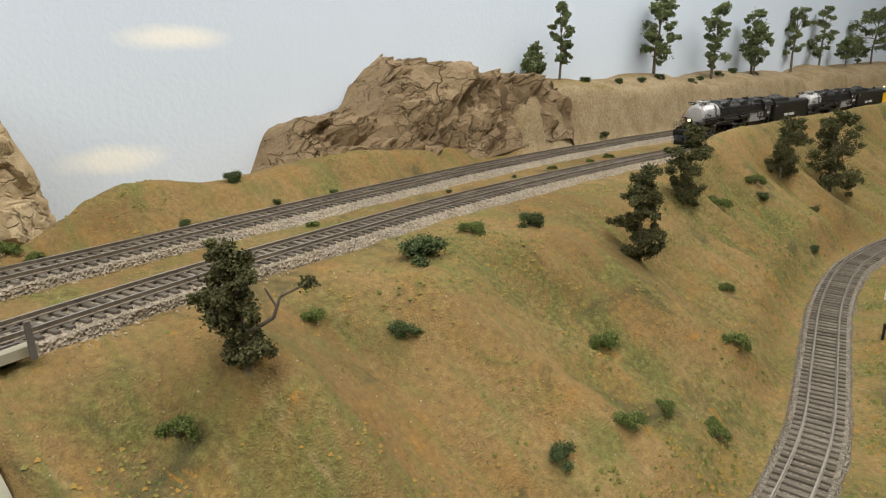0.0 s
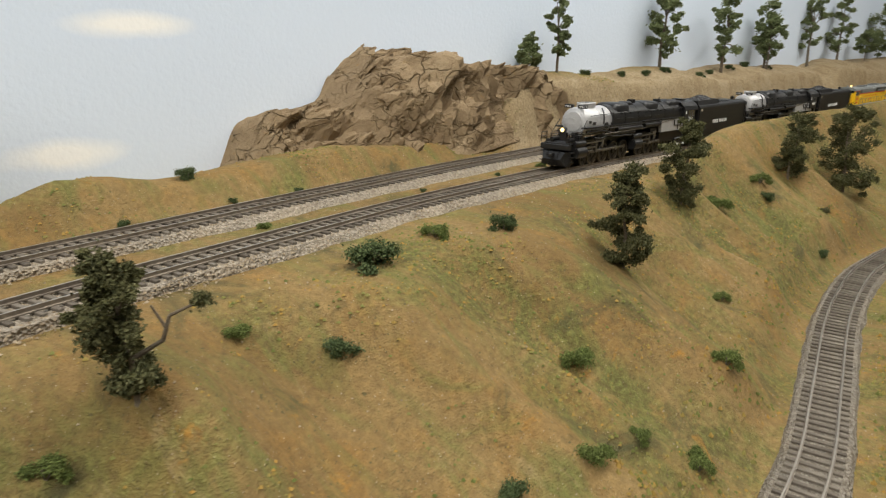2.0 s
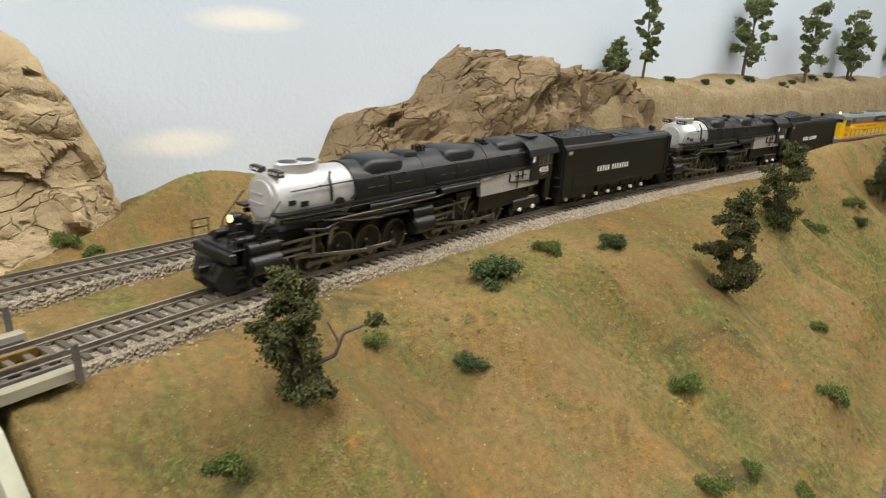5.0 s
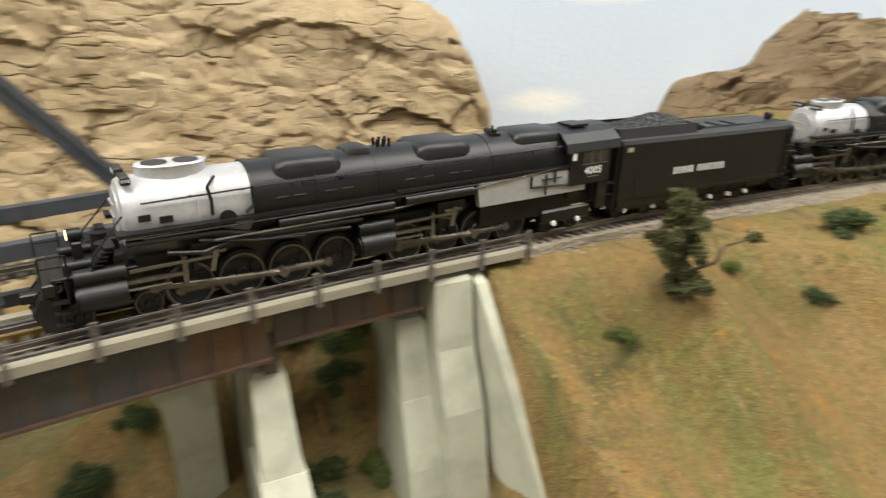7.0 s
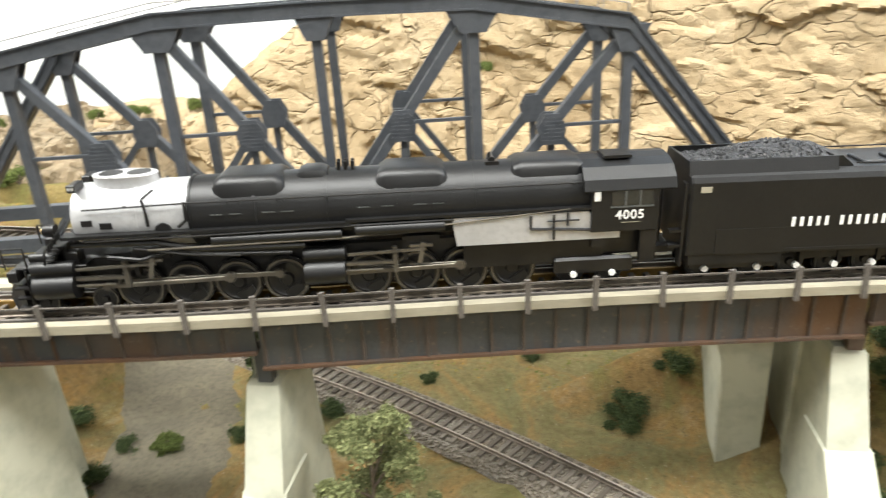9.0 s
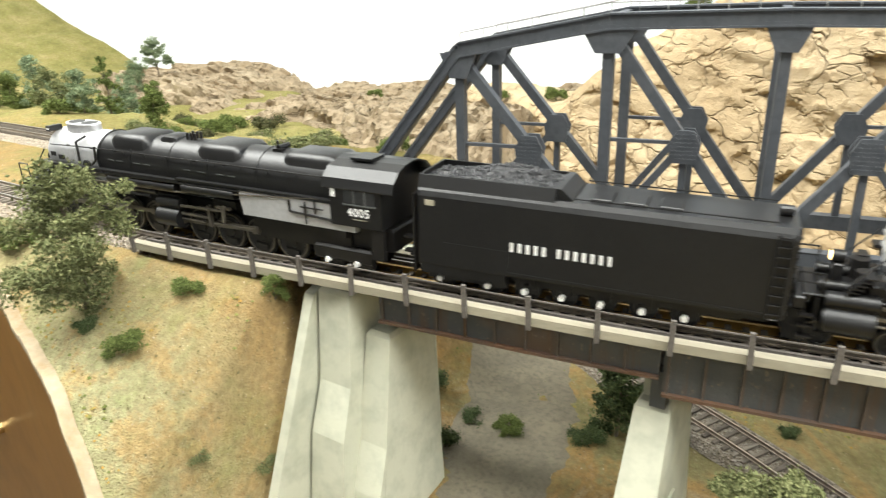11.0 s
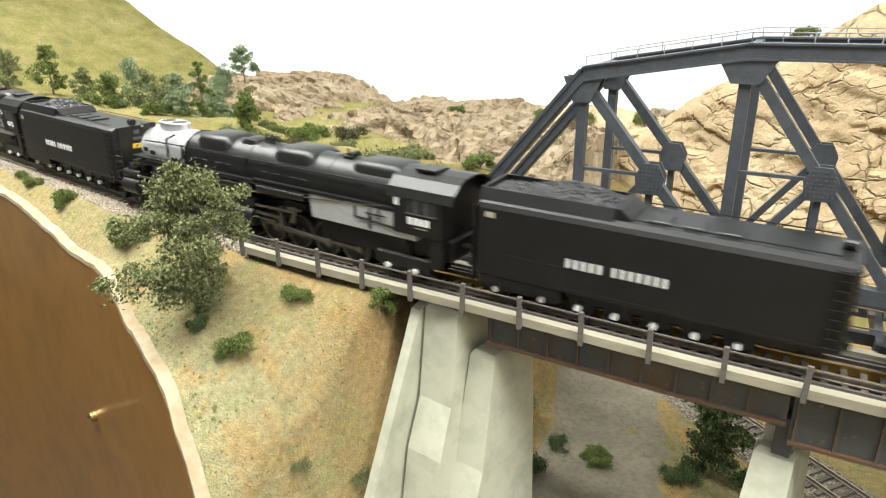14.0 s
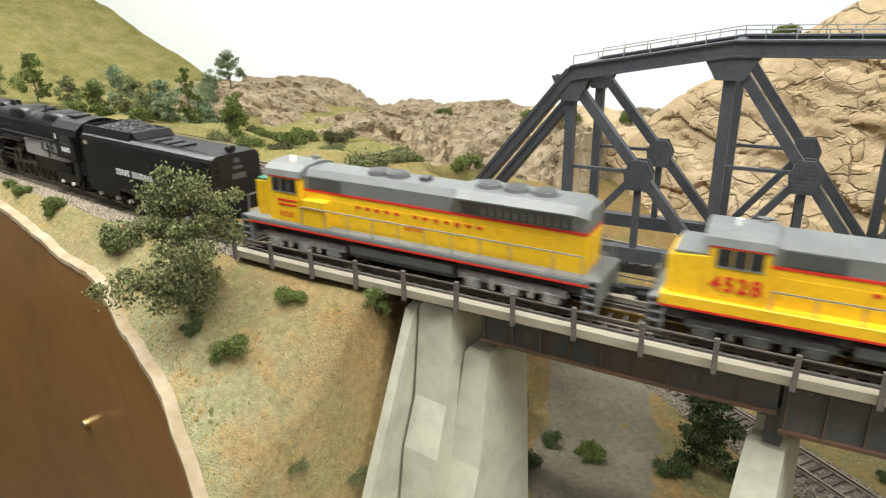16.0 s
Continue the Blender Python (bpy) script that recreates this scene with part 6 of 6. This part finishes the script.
    for k, wheels in enumerate(SETS):
        for x in wheels:
            w = wheel_set("driving_axle", DRIVER_R, 9.6, e, STEEL)
            moving_wheels.append((w, x))
        for side in (-1, 1):
            rod = Model().box(wheels[3] - 1.8, wheels[0] + 1.8, side * 12.4 - 0.55, side * 12.4 + 0.55, -1.1, 1.1, None, 0.2)
            for x in wheels:
                rod.rod((x, side * 12.4 - 0.9, 0), (x, side * 12.4 + 0.9, 0), 2.0, 12)
            moving_rods.append((part("side_rod", rod, STEEL, e, "worn steel side rod", True), 0, side, wheels))
            length = (SETS[k][2] + CRANK) - (wheels[0] + 16)
            mr = Model().box(wheels[2] - (wheels[0] + 10), 0, side * 14.2 - 0.5, side * 14.2 + 0.5, -1.0, 1.0, None, 0.2)
            ln = abs(wheels[2] - (wheels[0] + 10))
            mr.rod((0, side * 14.2 - 0.9, 0), (0, side * 14.2 + 0.9, 0), 1.8, 12).rod((-ln, side * 14.2 - 0.9, 0), (-ln, side * 14.2 + 0.9, 0), 2.2, 12)
            moving_rods.append((part("main_rod", mr, STEEL, e, "worn steel main rod", True), ln, side, wheels))
    for x, r in ((-14.5, 5.4), (-40, 5.4)):
        wheel_set("leading_axle", r, 9.4, e, STEEL, pose(x * MM, 0, r * MM))
    for side in (-1, 1):
        part("trailing_truck_frame", Model().box(-275, -240, side * 14.2 - 1.2, side * 14.2 + 1.2, 6.5, 14.5, None, 1.2), SOOT, e)
    for x in (-248.5, -266):
        wheel_set("trailing_axle", 6.1, 9.4, e, SOOT, pose(x * MM, 0, 6.1 * MM), 0.8)
    return e


def name_bars(x0, x1, y, z0, z1, words, thick=0.15):
    """Letter-sized bars for a company name."""
    s = Model()
    total = sum(words) + 0.8 * (len(words) - 1)
    pitch = (x1 - x0) / total
    x = x0
    for w in words:
        for i in range(w):
            s.box(min(x, x + pitch * 0.42), max(x, x + pitch * 0.42), y - thick, y + thick, z0, z1)
            x += pitch
        x += 0.8 * pitch
    return s


def tender(first):
    t = thing("tender", "black coal tender with white axle caps coupled behind the steam locomotive", "tender", "tenders")
    sec = [(18.4, 14.0), (18.6, 15.0), (18.6, 47.0), (17.6, 49.2), (15.0, 50.8)]
    full = sec + [(-y, z) for y, z in sec[::-1]]
    body = Model().loft([[(x, y * k, z) for y, z in full] for x, k in ((-1.5, 0.97), (-2.5, 1.0), (-155.5, 1.0), (-157, 0.95))])
    b = part("body", body, BLACK, t, "satin black tender body")
    part("front_skirt", Model().box(-44, -3, -18.2, 18.2, 9.5, 15), BLACK, t)
    part("rear_skirt", Model().box(-156, -44, -18.9, 18.9, 15.0, 16.2), BLACK, t)
    rim = [(13.6, 50.4), (12.0, 55.6)]
    r = Model()
    for side in (-1, 1):
        r.loft([[(x, side * 16.4, 49.6), (x, side * 14.2, 55.6), (x, side * 13.2, 55.6), (x, side * 14.6, 49.6)] for x in (-1.0, -64)])
    r.box(-2, -1, -14.2, 14.2, 49, 55.6)
    r.loft([[(x, -14, 49.6), (x, 14, 49.6), (x, 14, z), (x, -14, z)] for x, z in ((-63, 55.6), (-66, 55.6), (-71, 51.4))])
    part("bunker_rim", r, BLACK, t)
    co = Model()
    nx, ny = 44, 18
    for i in range(nx + 1):
        for j in range(ny + 1):
            x, y = -2 - 62 * i / nx, -13.6 + 27.2 * j / ny
            hgt = 52.5 + 7.5 * math.exp(-((x + 42) / 24) ** 2 - (y / 11) ** 2) + 1.6 * noise.noise(Vector((x * 0.55, y * 0.55, 3))) + 0.9 * noise.noise(Vector((x * 1.3, y * 1.3, 7)))
            co.v.append((x, y, hgt))
    for i in range(nx):
        for j in range(ny):
            k = i * (ny + 1) + j
            co.f.append((k, k + 1, k + ny + 2, k + ny + 1))
    lump = Model()
    part("coal_load", co, COAL, t, "heaped shiny black coal")
    for i in range(420):
        x, y = random.uniform(-62, -3), random.uniform(-13, 13)
        z = 52.5 + 7.5 * math.exp(-((x + 42) / 24) ** 2 - (y / 11) ** 2)
        g = random.uniform(0.5, 1.1)
        m = Matrix.Translation((x, y, z + 0.3)) @ Euler((random.random() * 6, random.random() * 6, 0)).to_matrix().to_4x4()
        lump.add([(g, 0, 0), (-g, 0.2, 0), (0, g, 0), (0, -g, 0.2), (0, 0, g), (0.1, 0, -g)], [(0, 2, 4), (2, 1, 4), (1, 3, 4), (3, 0, 4), (2, 0, 5), (1, 2, 5), (3, 1, 5), (0, 3, 5)], m)
    tagged(part("loose_coal", lump, COAL, t), kind="stuff")
    for x in (-82, -96, -110):
        part("hatch", Model().box(x - 4.5, x + 4.5, -2.5, 10.5, 50.7, 52.0, None, 0.4), BLACK, t)
    part("deck_rail", Model().pipe([(-72, 14.5, 52.2), (-150, 14.5, 52.2)], 0.35, 5).pipe([(-72, -14.5, 52.2), (-150, -14.5, 52.2)], 0.35, 5), SOOT, t)
    part("rear_lamp", Model().rod((-150, 0, 53), (-155, 0, 53), 2.2, 12).box(-153, -150, -1, 1, 50, 52), SOOT, t)
    lad = Model()
    for z in range(16, 50, 4):
        lad.rod((-157.6, 13.5, z), (-157.6, 17.5, z), 0.4, 5).rod((-150, 19.3, z), (-155, 19.3, z), 0.4, 5)
    lad.rod((-157.6, 13.5, 14), (-157.6, 13.5, 51), 0.4, 5).rod((-150, 19.3, 14), (-150, 19.3, 49), 0.4, 5).rod((-155, 19.3, 14), (-155, 19.3, 49), 0.4, 5)
    part("ladder", lad, SOOT, t)
    # Grey plate; on the leading tender reflected lamp light is painted in as yellow.
    part("rear_plate", Model().box(-157.5, -157.2, -6, 4, 35, 38.4), PLATE_YELLOW if first else DARKGREY, t, "small plate on the rear")
    part("rear_marks", Model().box(-157.5, -157.2, -4, 3, 41, 43).box(-157.5, -157.2, -2, 2, 45, 48), DARKGREY, t)
    for side in (-1, 1):
        words = (5, 7)
        part("company_name", name_bars(-46 if side > 0 else -92, -92 if side > 0 else -46, side * 18.75, 26.2, 30.4, words), WHITE, b, "white lettering bars")
        part("small_plate", Model().box(-10, -5.4, side * 18.75 - 0.1, side * 18.75 + 0.1, 42.8, 45.4), WALKWAY, b)
        part("panel", Model().box(-45, -14, side * 18.6 - 0.25, side * 18.6 + 0.25, 14.5, 26.0), BLACK, b)
    part("underframe", Model().box(-152, -6, -9, 9, 8, 16), SOOT, t)
    ped = Model()
    for side in (-1, 1):
        for x in (-63, -80, -97.5, -114.5, -131):
            ped.box(x + 6.8, x + 8.8, side * 13.6 - 1.2, side * 13.6 + 1.2, 7, 16)
        ped.box(-142, -54, side * 13.2 - 0.8, side * 13.2 + 0.8, 9.0, 15)
        ped.box(-44, -5, side * 13.4 - 1.2, side * 13.4 + 1.2, 6, 10)
    part("pedestal_frame", ped, SOOT, t)
    for x in (-11.5, -35.0, -52.5, -69.5, -86.5, -103.8, -121.0):
        wheel_set("tender_axle", 6.0, 9.4, t, SOOT, pose(x * MM, 0, 6.0 * MM), 0.5)
    part("coupler", Model().box(-161, -155, -2, 2, 9.5, 12.5), SOOT, t)
    part("drawbar", Model().box(-4, 10, -3, 3, 10, 13), SOOT, t)
    for side in (-1, 1):
        lad = part("front_ladder", Model().box(0, 1, side * 15.5 - 2.5, side * 15.5 + 2.5, 9, 47), SOOT, t)
        for z in (18, 25):
            part("step", Model().box(1, 6, side * 15.8 - 1.8, side * 15.8 + 1.8, z, z + 1), SOOT, lad)
    return t


def diesel(wide_nose):
    lab = "yellow and grey diesel locomotive with red stripes and a wide nose" if wide_nose else "yellow and grey diesel locomotive with red stripes and roof fans"
    d = thing("diesel_locomotive", lab, "locomotive", "diesel locomotives")
    L = -226
    nose_half = 15 if wide_nose else 10.5
    part("sill", Model().box(L + 8, -8, -17.5, 17.5, 16.6, 21.5 if wide_nose else 18.8, None, 0.3), YELLOW if wide_nose else GREY, d)
    part("underframe", Model().box(L + 14, -14, -8, 8, 11.5, 16.6), TRUCKGREY, d)
    part("sill_stripe", Model().box(L + 8, -8, -17.7, 17.7, 15.9, 16.8), RED, d, "red sill stripe")
    part("walkway", Model().box(L + 4, -4, -17.3, 17.3, 18.4, 19.2), GREY, d)
    n = part("nose", Model().loft([[(-9, -nose_half * 0.8, 19), (-9, nose_half * 0.8, 19), (-9, nose_half * 0.8, 36), (-9, -nose_half * 0.8, 36)],
                                   [(-11, -nose_half, 19), (-11, nose_half, 19), (-11, nose_half, 38), (-11, -nose_half, 38)],
                                   [(-27, -nose_half, 19), (-27, nose_half, 19), (-27, nose_half, 39), (-27, -nose_half, 39)]]), YELLOW, d)
    part("nose_top", Model().box(-27, -11.5, -nose_half * 0.92, nose_half * 0.92, 38.6, 39.6), GREEN_PAINT if not wide_nose else GREY, n, "dark green anti-glare panel")
    cb = part("cab", Model().box(-48, -25, -15.4, 15.4, 19, 44.5, None, 0.5), YELLOW, d)
    roofp = [(15.8, 44.0), (14.8, 47.2), (9, 49.6), (0, 50.3)]
    rf = roofp + [(-y, z) for y, z in roofp[-2::-1]] + [(-14, 43.9), (14, 43.9)]
    part("cab_roof", Model().loft([[(x, y, z) for y, z in rf] for x in (-22.5, -49)]), GREY, d)
    for side in (-1, 1):
        for xa, xb in ((-33.5, -28.5), (-39.5, -34.5), (-45.5, -40.5)):
            part("cab_window", Model().box(xa, xb, side * 15.5 - 0.25, side * 15.5 + 0.25, 36.0, 43.0), CAB_DARK, cb)
            part("window_frame", Model().box(xa - 0.5, xb + 0.5, side * 15.55 - 0.25, side * 15.55 + 0.25, 35.4, 36.0).box(xb, xb + 0.5, side * 15.55 - 0.25, side * 15.55 + 0.25, 36.0, 43.0), GREY, cb)
        part("cab_stripe", Model().box(-48, -25, side * 15.5 - 0.2, side * 15.5 + 0.2, 43.3, 44.3), RED, cb)
    part("windscreen", Model().box(-25.2, -24.6, -12.5, -1.5, 40, 44).box(-25.2, -24.6, 1.5, 12.5, 40, 44), CAB_DARK, cb)
    hood = part("hood", Model().box(-214, -48, -11.2, 11.2, 19, 37.0, None, 0.3), YELLOW, d, "yellow long hood")
    part("hood_stripe", Model().box(-214.2, -48, -11.45, 11.45, 36.8, 38.0), RED, hood)
    up = Model().loft([[(-48, -11.2, 38), (-48, 11.2, 38), (-48, 11.2, 45), (-48, 8.5, 48.4), (-48, -8.5, 48.4), (-48, -11.2, 45)],
                       [(-142, -11.2, 38), (-142, 11.2, 38), (-142, 11.2, 45), (-142, 8.5, 48.4), (-142, -8.5, 48.4), (-142, -11.2, 45)],
                       [(-146, -11.2, 38), (-146, 11.2, 38), (-146, 14.4, 46), (-146, 10.5, 49.6), (-146, -10.5, 49.6), (-146, -14.4, 46)],
                       [(-208, -11.2, 38), (-208, 11.2, 38), (-208, 14.4, 46), (-208, 10.5, 49.6), (-208, -10.5, 49.6), (-208, -14.4, 46)],
                       [(-214, -11.2, 38), (-214, 11.2, 38), (-214, 11.2, 44), (-214, 8.5, 47.5), (-214, -8.5, 47.5), (-214, -11.2, 44)]])
    part("hood_top", up, GREY, d, "light grey hood top")
    for side in (-1, 1):
        gr = part("radiator_grille", Model().loft([[(x, side * 11.6, 38.6), (x, side * 14.6, 45.4), (x, side * 14.2, 45.4), (x, side * 11.2, 38.6)] for x in (-149, -206)]), DARKGREY, d, "dark grey radiator grille")
        part("intake_grille", Model().box(-74, -52, side * 11.3 - 0.3, side * 11.3 + 0.3, 38.6, 44.6), DARKGREY, d)
        sl = Model()
        for i in range(12):
            sl.box(-208 + i * 4.2, -207.6 + i * 4.2, side * 13.2 - 1.0, side * 13.2 + 1.0, 39.5, 45)
        part("grille_slat", sl, GREY, gr)
        for i in range(14):
            x = -56 - i * 10.6
            part("hood_door", Model().box(x - 4.4, x + 4.4, side * 11.3 - 0.2, side * 11.3 + 0.2, 21, 33.5).box(x + 3.0, x + 4.0, side * 11.6 - 0.25, side * 11.6 + 0.25, 26.5, 28.5), YELLOW, hood)
        if not wide_nose:
            part("battery_box", Model().box(-66, -50, side * 13.5 - 3.6, side * 13.5 + 3.0, 19, 33.4, None, 0.4), YELLOW, d)
        part("company_name", name_bars(-84 if side > 0 else -164, -164 if side > 0 else -84, side * 11.65, 31.6, 33.2, (5, 7), 0.12), RED, hood, "red lettering bars")
        hr = Model()
        xs = [-50, -66, -82, -98, -114, -130, -146, -162, -178, -200, -214]
        for x in xs:
            hr.rod((x, side * 17, 19), (x, side * 17, 29.4), 0.35, 5)
        hr.rod((-50, side * 17, 29.3), (-214, side * 17, 29.3), 0.35, 5)
        part("handrail", hr, GREY, d)
        for x in (-7, L + 7):
            st = Model()
            for z in (4.0, 8.0, 12.0, 15.5):
                st.box(x - 3.2, x + 3.2, side * 15.4 - 2.0, side * 15.4 + 2.0, z, z + 0.8)
            st.box(x - 3.4, x - 2.8, side * 15.4 - 2.2, side * 15.4 + 2.2, 3.6, 18.6).box(x + 2.8, x + 3.4, side * 15.4 - 2.2, side * 15.4 + 2.2, 3.6, 18.6)
            part("step_ladder", st, GREY, d)
        if wide_nose:
            letters("cab_number", "4528", 0.0088, RED, cb, pose(-0.0365, side * 0.0157, 0.0285, 90, 0, 180 if side > 0 else 0), 0.00008, "red cab side number")
        else:
            part("number_bars", name_bars(-33, -44, side * 15.55, 22, 25, (4,), 0.12), RED, cb)
            part("cab_lettering", Model().box(-46, -31, side * 15.5 - 0.15, side * 15.5 + 0.15, 30.6, 31.6).box(-45, -32, side * 15.5 - 0.15, side * 15.5 + 0.15, 28.2, 29.2), RED, cb)
            part("number_bars", name_bars(-116, -127, side * 11.65, 25, 28, (4,), 0.12), RED, hood)
    fans = (-92, -104, -158, -173, -188) if not wide_nose else (-96, -165, -183)
    for x in fans:
        f = part("roof_fan", Model().disc((x, 0, 49.4 if x > -140 else 50.5), (0, 0, 1), 6.4, 2.4, 20), GREY, d, "", True)
        part("fan_grille", Model().disc((x, 0, 50.7 if x > -140 else 51.8), (0, 0, 1), 5.3, 0.3, 20), DARKGREY, f)
    part("exhaust", Model().box(-124, -119, -3, 3, 48.2, 50.6, None, 0.4), DARKGREY, d)
    part("beacon", Model().rod((-34, 3, 50), (-34, 3, 52.6), 1.2, 10), AMBER if not wide_nose else WHITE, d)
    part("air_horn", Model().rod((-40, -6, 51.5), (-47, -6, 51.5), 0.7, 6).box(-44, -42, -7, -5, 49.5, 51.4), GREY, d)
    part("fuel_tank", Model().loft([[(x, -14, 6), (x, 14, 6), (x, 16.5, 9), (x, 16.5, 13), (x, -16.5, 13), (x, -16.5, 9)] for x in (-146, -82)]), DARKGREY, d, "dark grey fuel tank")
    part("frame", Model().box(L + 6, -6, -10, 10, 9, 14.6), DARKGREY, d)
    for cx in (-48, -178):
        for side in (-1, 1):
            tr = Model().box(cx - 29, cx + 29, side * 13.5 - 1.2, side * 13.5 + 1.2, 7.0, 11.0, None, 0.5)
            for q in (-21, 0, 21):
                tr.box(cx + q - 4.2, cx + q + 4.2, side * 13.9 - 1.2, side * 13.9 + 1.2, 3.4, 9.0, None, 0.8)
                tr.rod((cx + q, side * 14.4, 6.1), (cx + q, side * 16.0, 6.1), 2.0, 10)
            for q in (-10.5, 10.5):
                tr.rod((cx + q, side * 14.2, 4.6), (cx + q, side * 14.2, 10.4), 1.5, 8)
            part("truck_frame", tr, DARKGREY if wide_nose else TRUCKGREY, d, "dark grey truck side frame" if wide_nose else "silver-grey truck side frame")
        for q in (-21, 0, 21):
            wheel_set("axle", 5.8, 9.4, d, STEEL, pose((cx + q) * MM, 0, 5.8 * MM))
    for x0, x1 in ((-2, 4), (L - 4, L + 2)):
        part("coupler", Model().box(x0, x1, -2, 2, 9.5, 12.5), SOOT, d)
    for x in (-5, L + 5):
        part("end_railing", Model().pipe([(x, -12, 18), (x, -12, 29), (x, -4, 29), (x, -4, 18)], 0.35, 5).pipe([(x, 12, 18), (x, 12, 29), (x, 4, 29), (x, 4, 18)], 0.35, 5), GREY, d)
        part("end_plate", Model().box(x - 1.5, x + 1.5, -15, 15, 7, 18.4), GREY, d)
    part("hood_end", Model().box(-214.6, -213.8, -8, 8, 22, 36), YELLOW, hood)
    return d


engine_a, tender_a = steam_engine("4005"), tender(True)
engine_b, tender_b = steam_engine(""), tender(False)
diesel_a, diesel_b = diesel(False), diesel(True)
diesel_a.scale, diesel_b.scale = (0.975, 1.0, 1.05), (1.02, 1.0, 1.05)

# arc length along the main track, growing towards +x, zero at x = 0
TRACK_X = np.arange(-2.9, 3.39, 0.004)
TRACK_Y = np.array([near_y(x) for x in TRACK_X])
TRACK_S = np.concatenate(([0.0], np.cumsum(np.hypot(np.diff(TRACK_X), np.diff(TRACK_Y)))))
TRACK_S -= np.interp(0.0, TRACK_X, TRACK_S)
# where the leading pilot is: seconds, metres along the track
HEAD = [(0.0, 0.938), (1.5, 0.707), (3.0, 0.480), (5.5, 0.102), (7.0, -0.126), (8.0, -0.275), (9.0, -0.425), (10.0, -0.576), (12.5, -0.965), (14.5, -1.295), (15.5, -1.457), (16.0, -1.537)]
head_s = curve_through(HEAD)


def spot(s):
    x = float(np.interp(s, TRACK_S, TRACK_X))
    return Vector((x, near_y(x), rail_z(x)))


def vehicle_pose(front, a, b):
    """The pose of a vehicle whose front end is at arc length front, riding on points a and b metres behind it."""
    p, q = spot(front + a), spot(front + b)
    t = (p - q).normalized()
    side = Vector((0, 0, 1)).cross(t).normalized()
    m = Matrix((t, side, t.cross(side))).transposed().to_4x4()
    m.translation = p + t * a
    return m


def motions():
    times = [i / 15 for i in range(241)]
    slow = [i / 5 for i in range(81)]
    for ob, gap, a, b in ((engine_a, 0.0, 0.07, 0.215), (tender_a, 0.296, 0.02, 0.12), (engine_b, 0.452, 0.07, 0.215), (tender_b, 0.748, 0.02, 0.12), (diesel_a, 0.922, 0.051, 0.180), (diesel_b, 1.156, 0.051, 0.190)):
        walk(ob, [(t, vehicle_pose(head_s(t) + gap, a, b)) for t in slow])
    for ob, x in moving_wheels:
        walk(ob, [(t, pose(x * MM, 0, DRIVER_Z * MM) @ Matrix.Rotation(-head_s(t) / (DRIVER_R * MM), 4, "Y")) for t in times])
    for ob, ln, side, wheels in moving_rods:
        rows = []
        for t in times:
            a = -head_s(t) / (DRIVER_R * MM) + (0 if side > 0 else math.pi / 2)
            px, pz = CRANK * math.cos(a), -CRANK * math.sin(a)
            if not ln:
                rows.append((t, pose(px * MM, 0, (DRIVER_Z + pz) * MM)))
            else:
                cx = wheels[2] + px + math.sqrt(ln * ln - (pz - 3.0) ** 2)
                dip = math.degrees(math.atan2(DRIVER_Z + pz - 14.6 + 1.5, ln))
                rows.append((t, pose(cx * MM, 0, (14.6 - 1.5) * MM, 0, dip, 0)))
        walk(ob, rows)


motions()
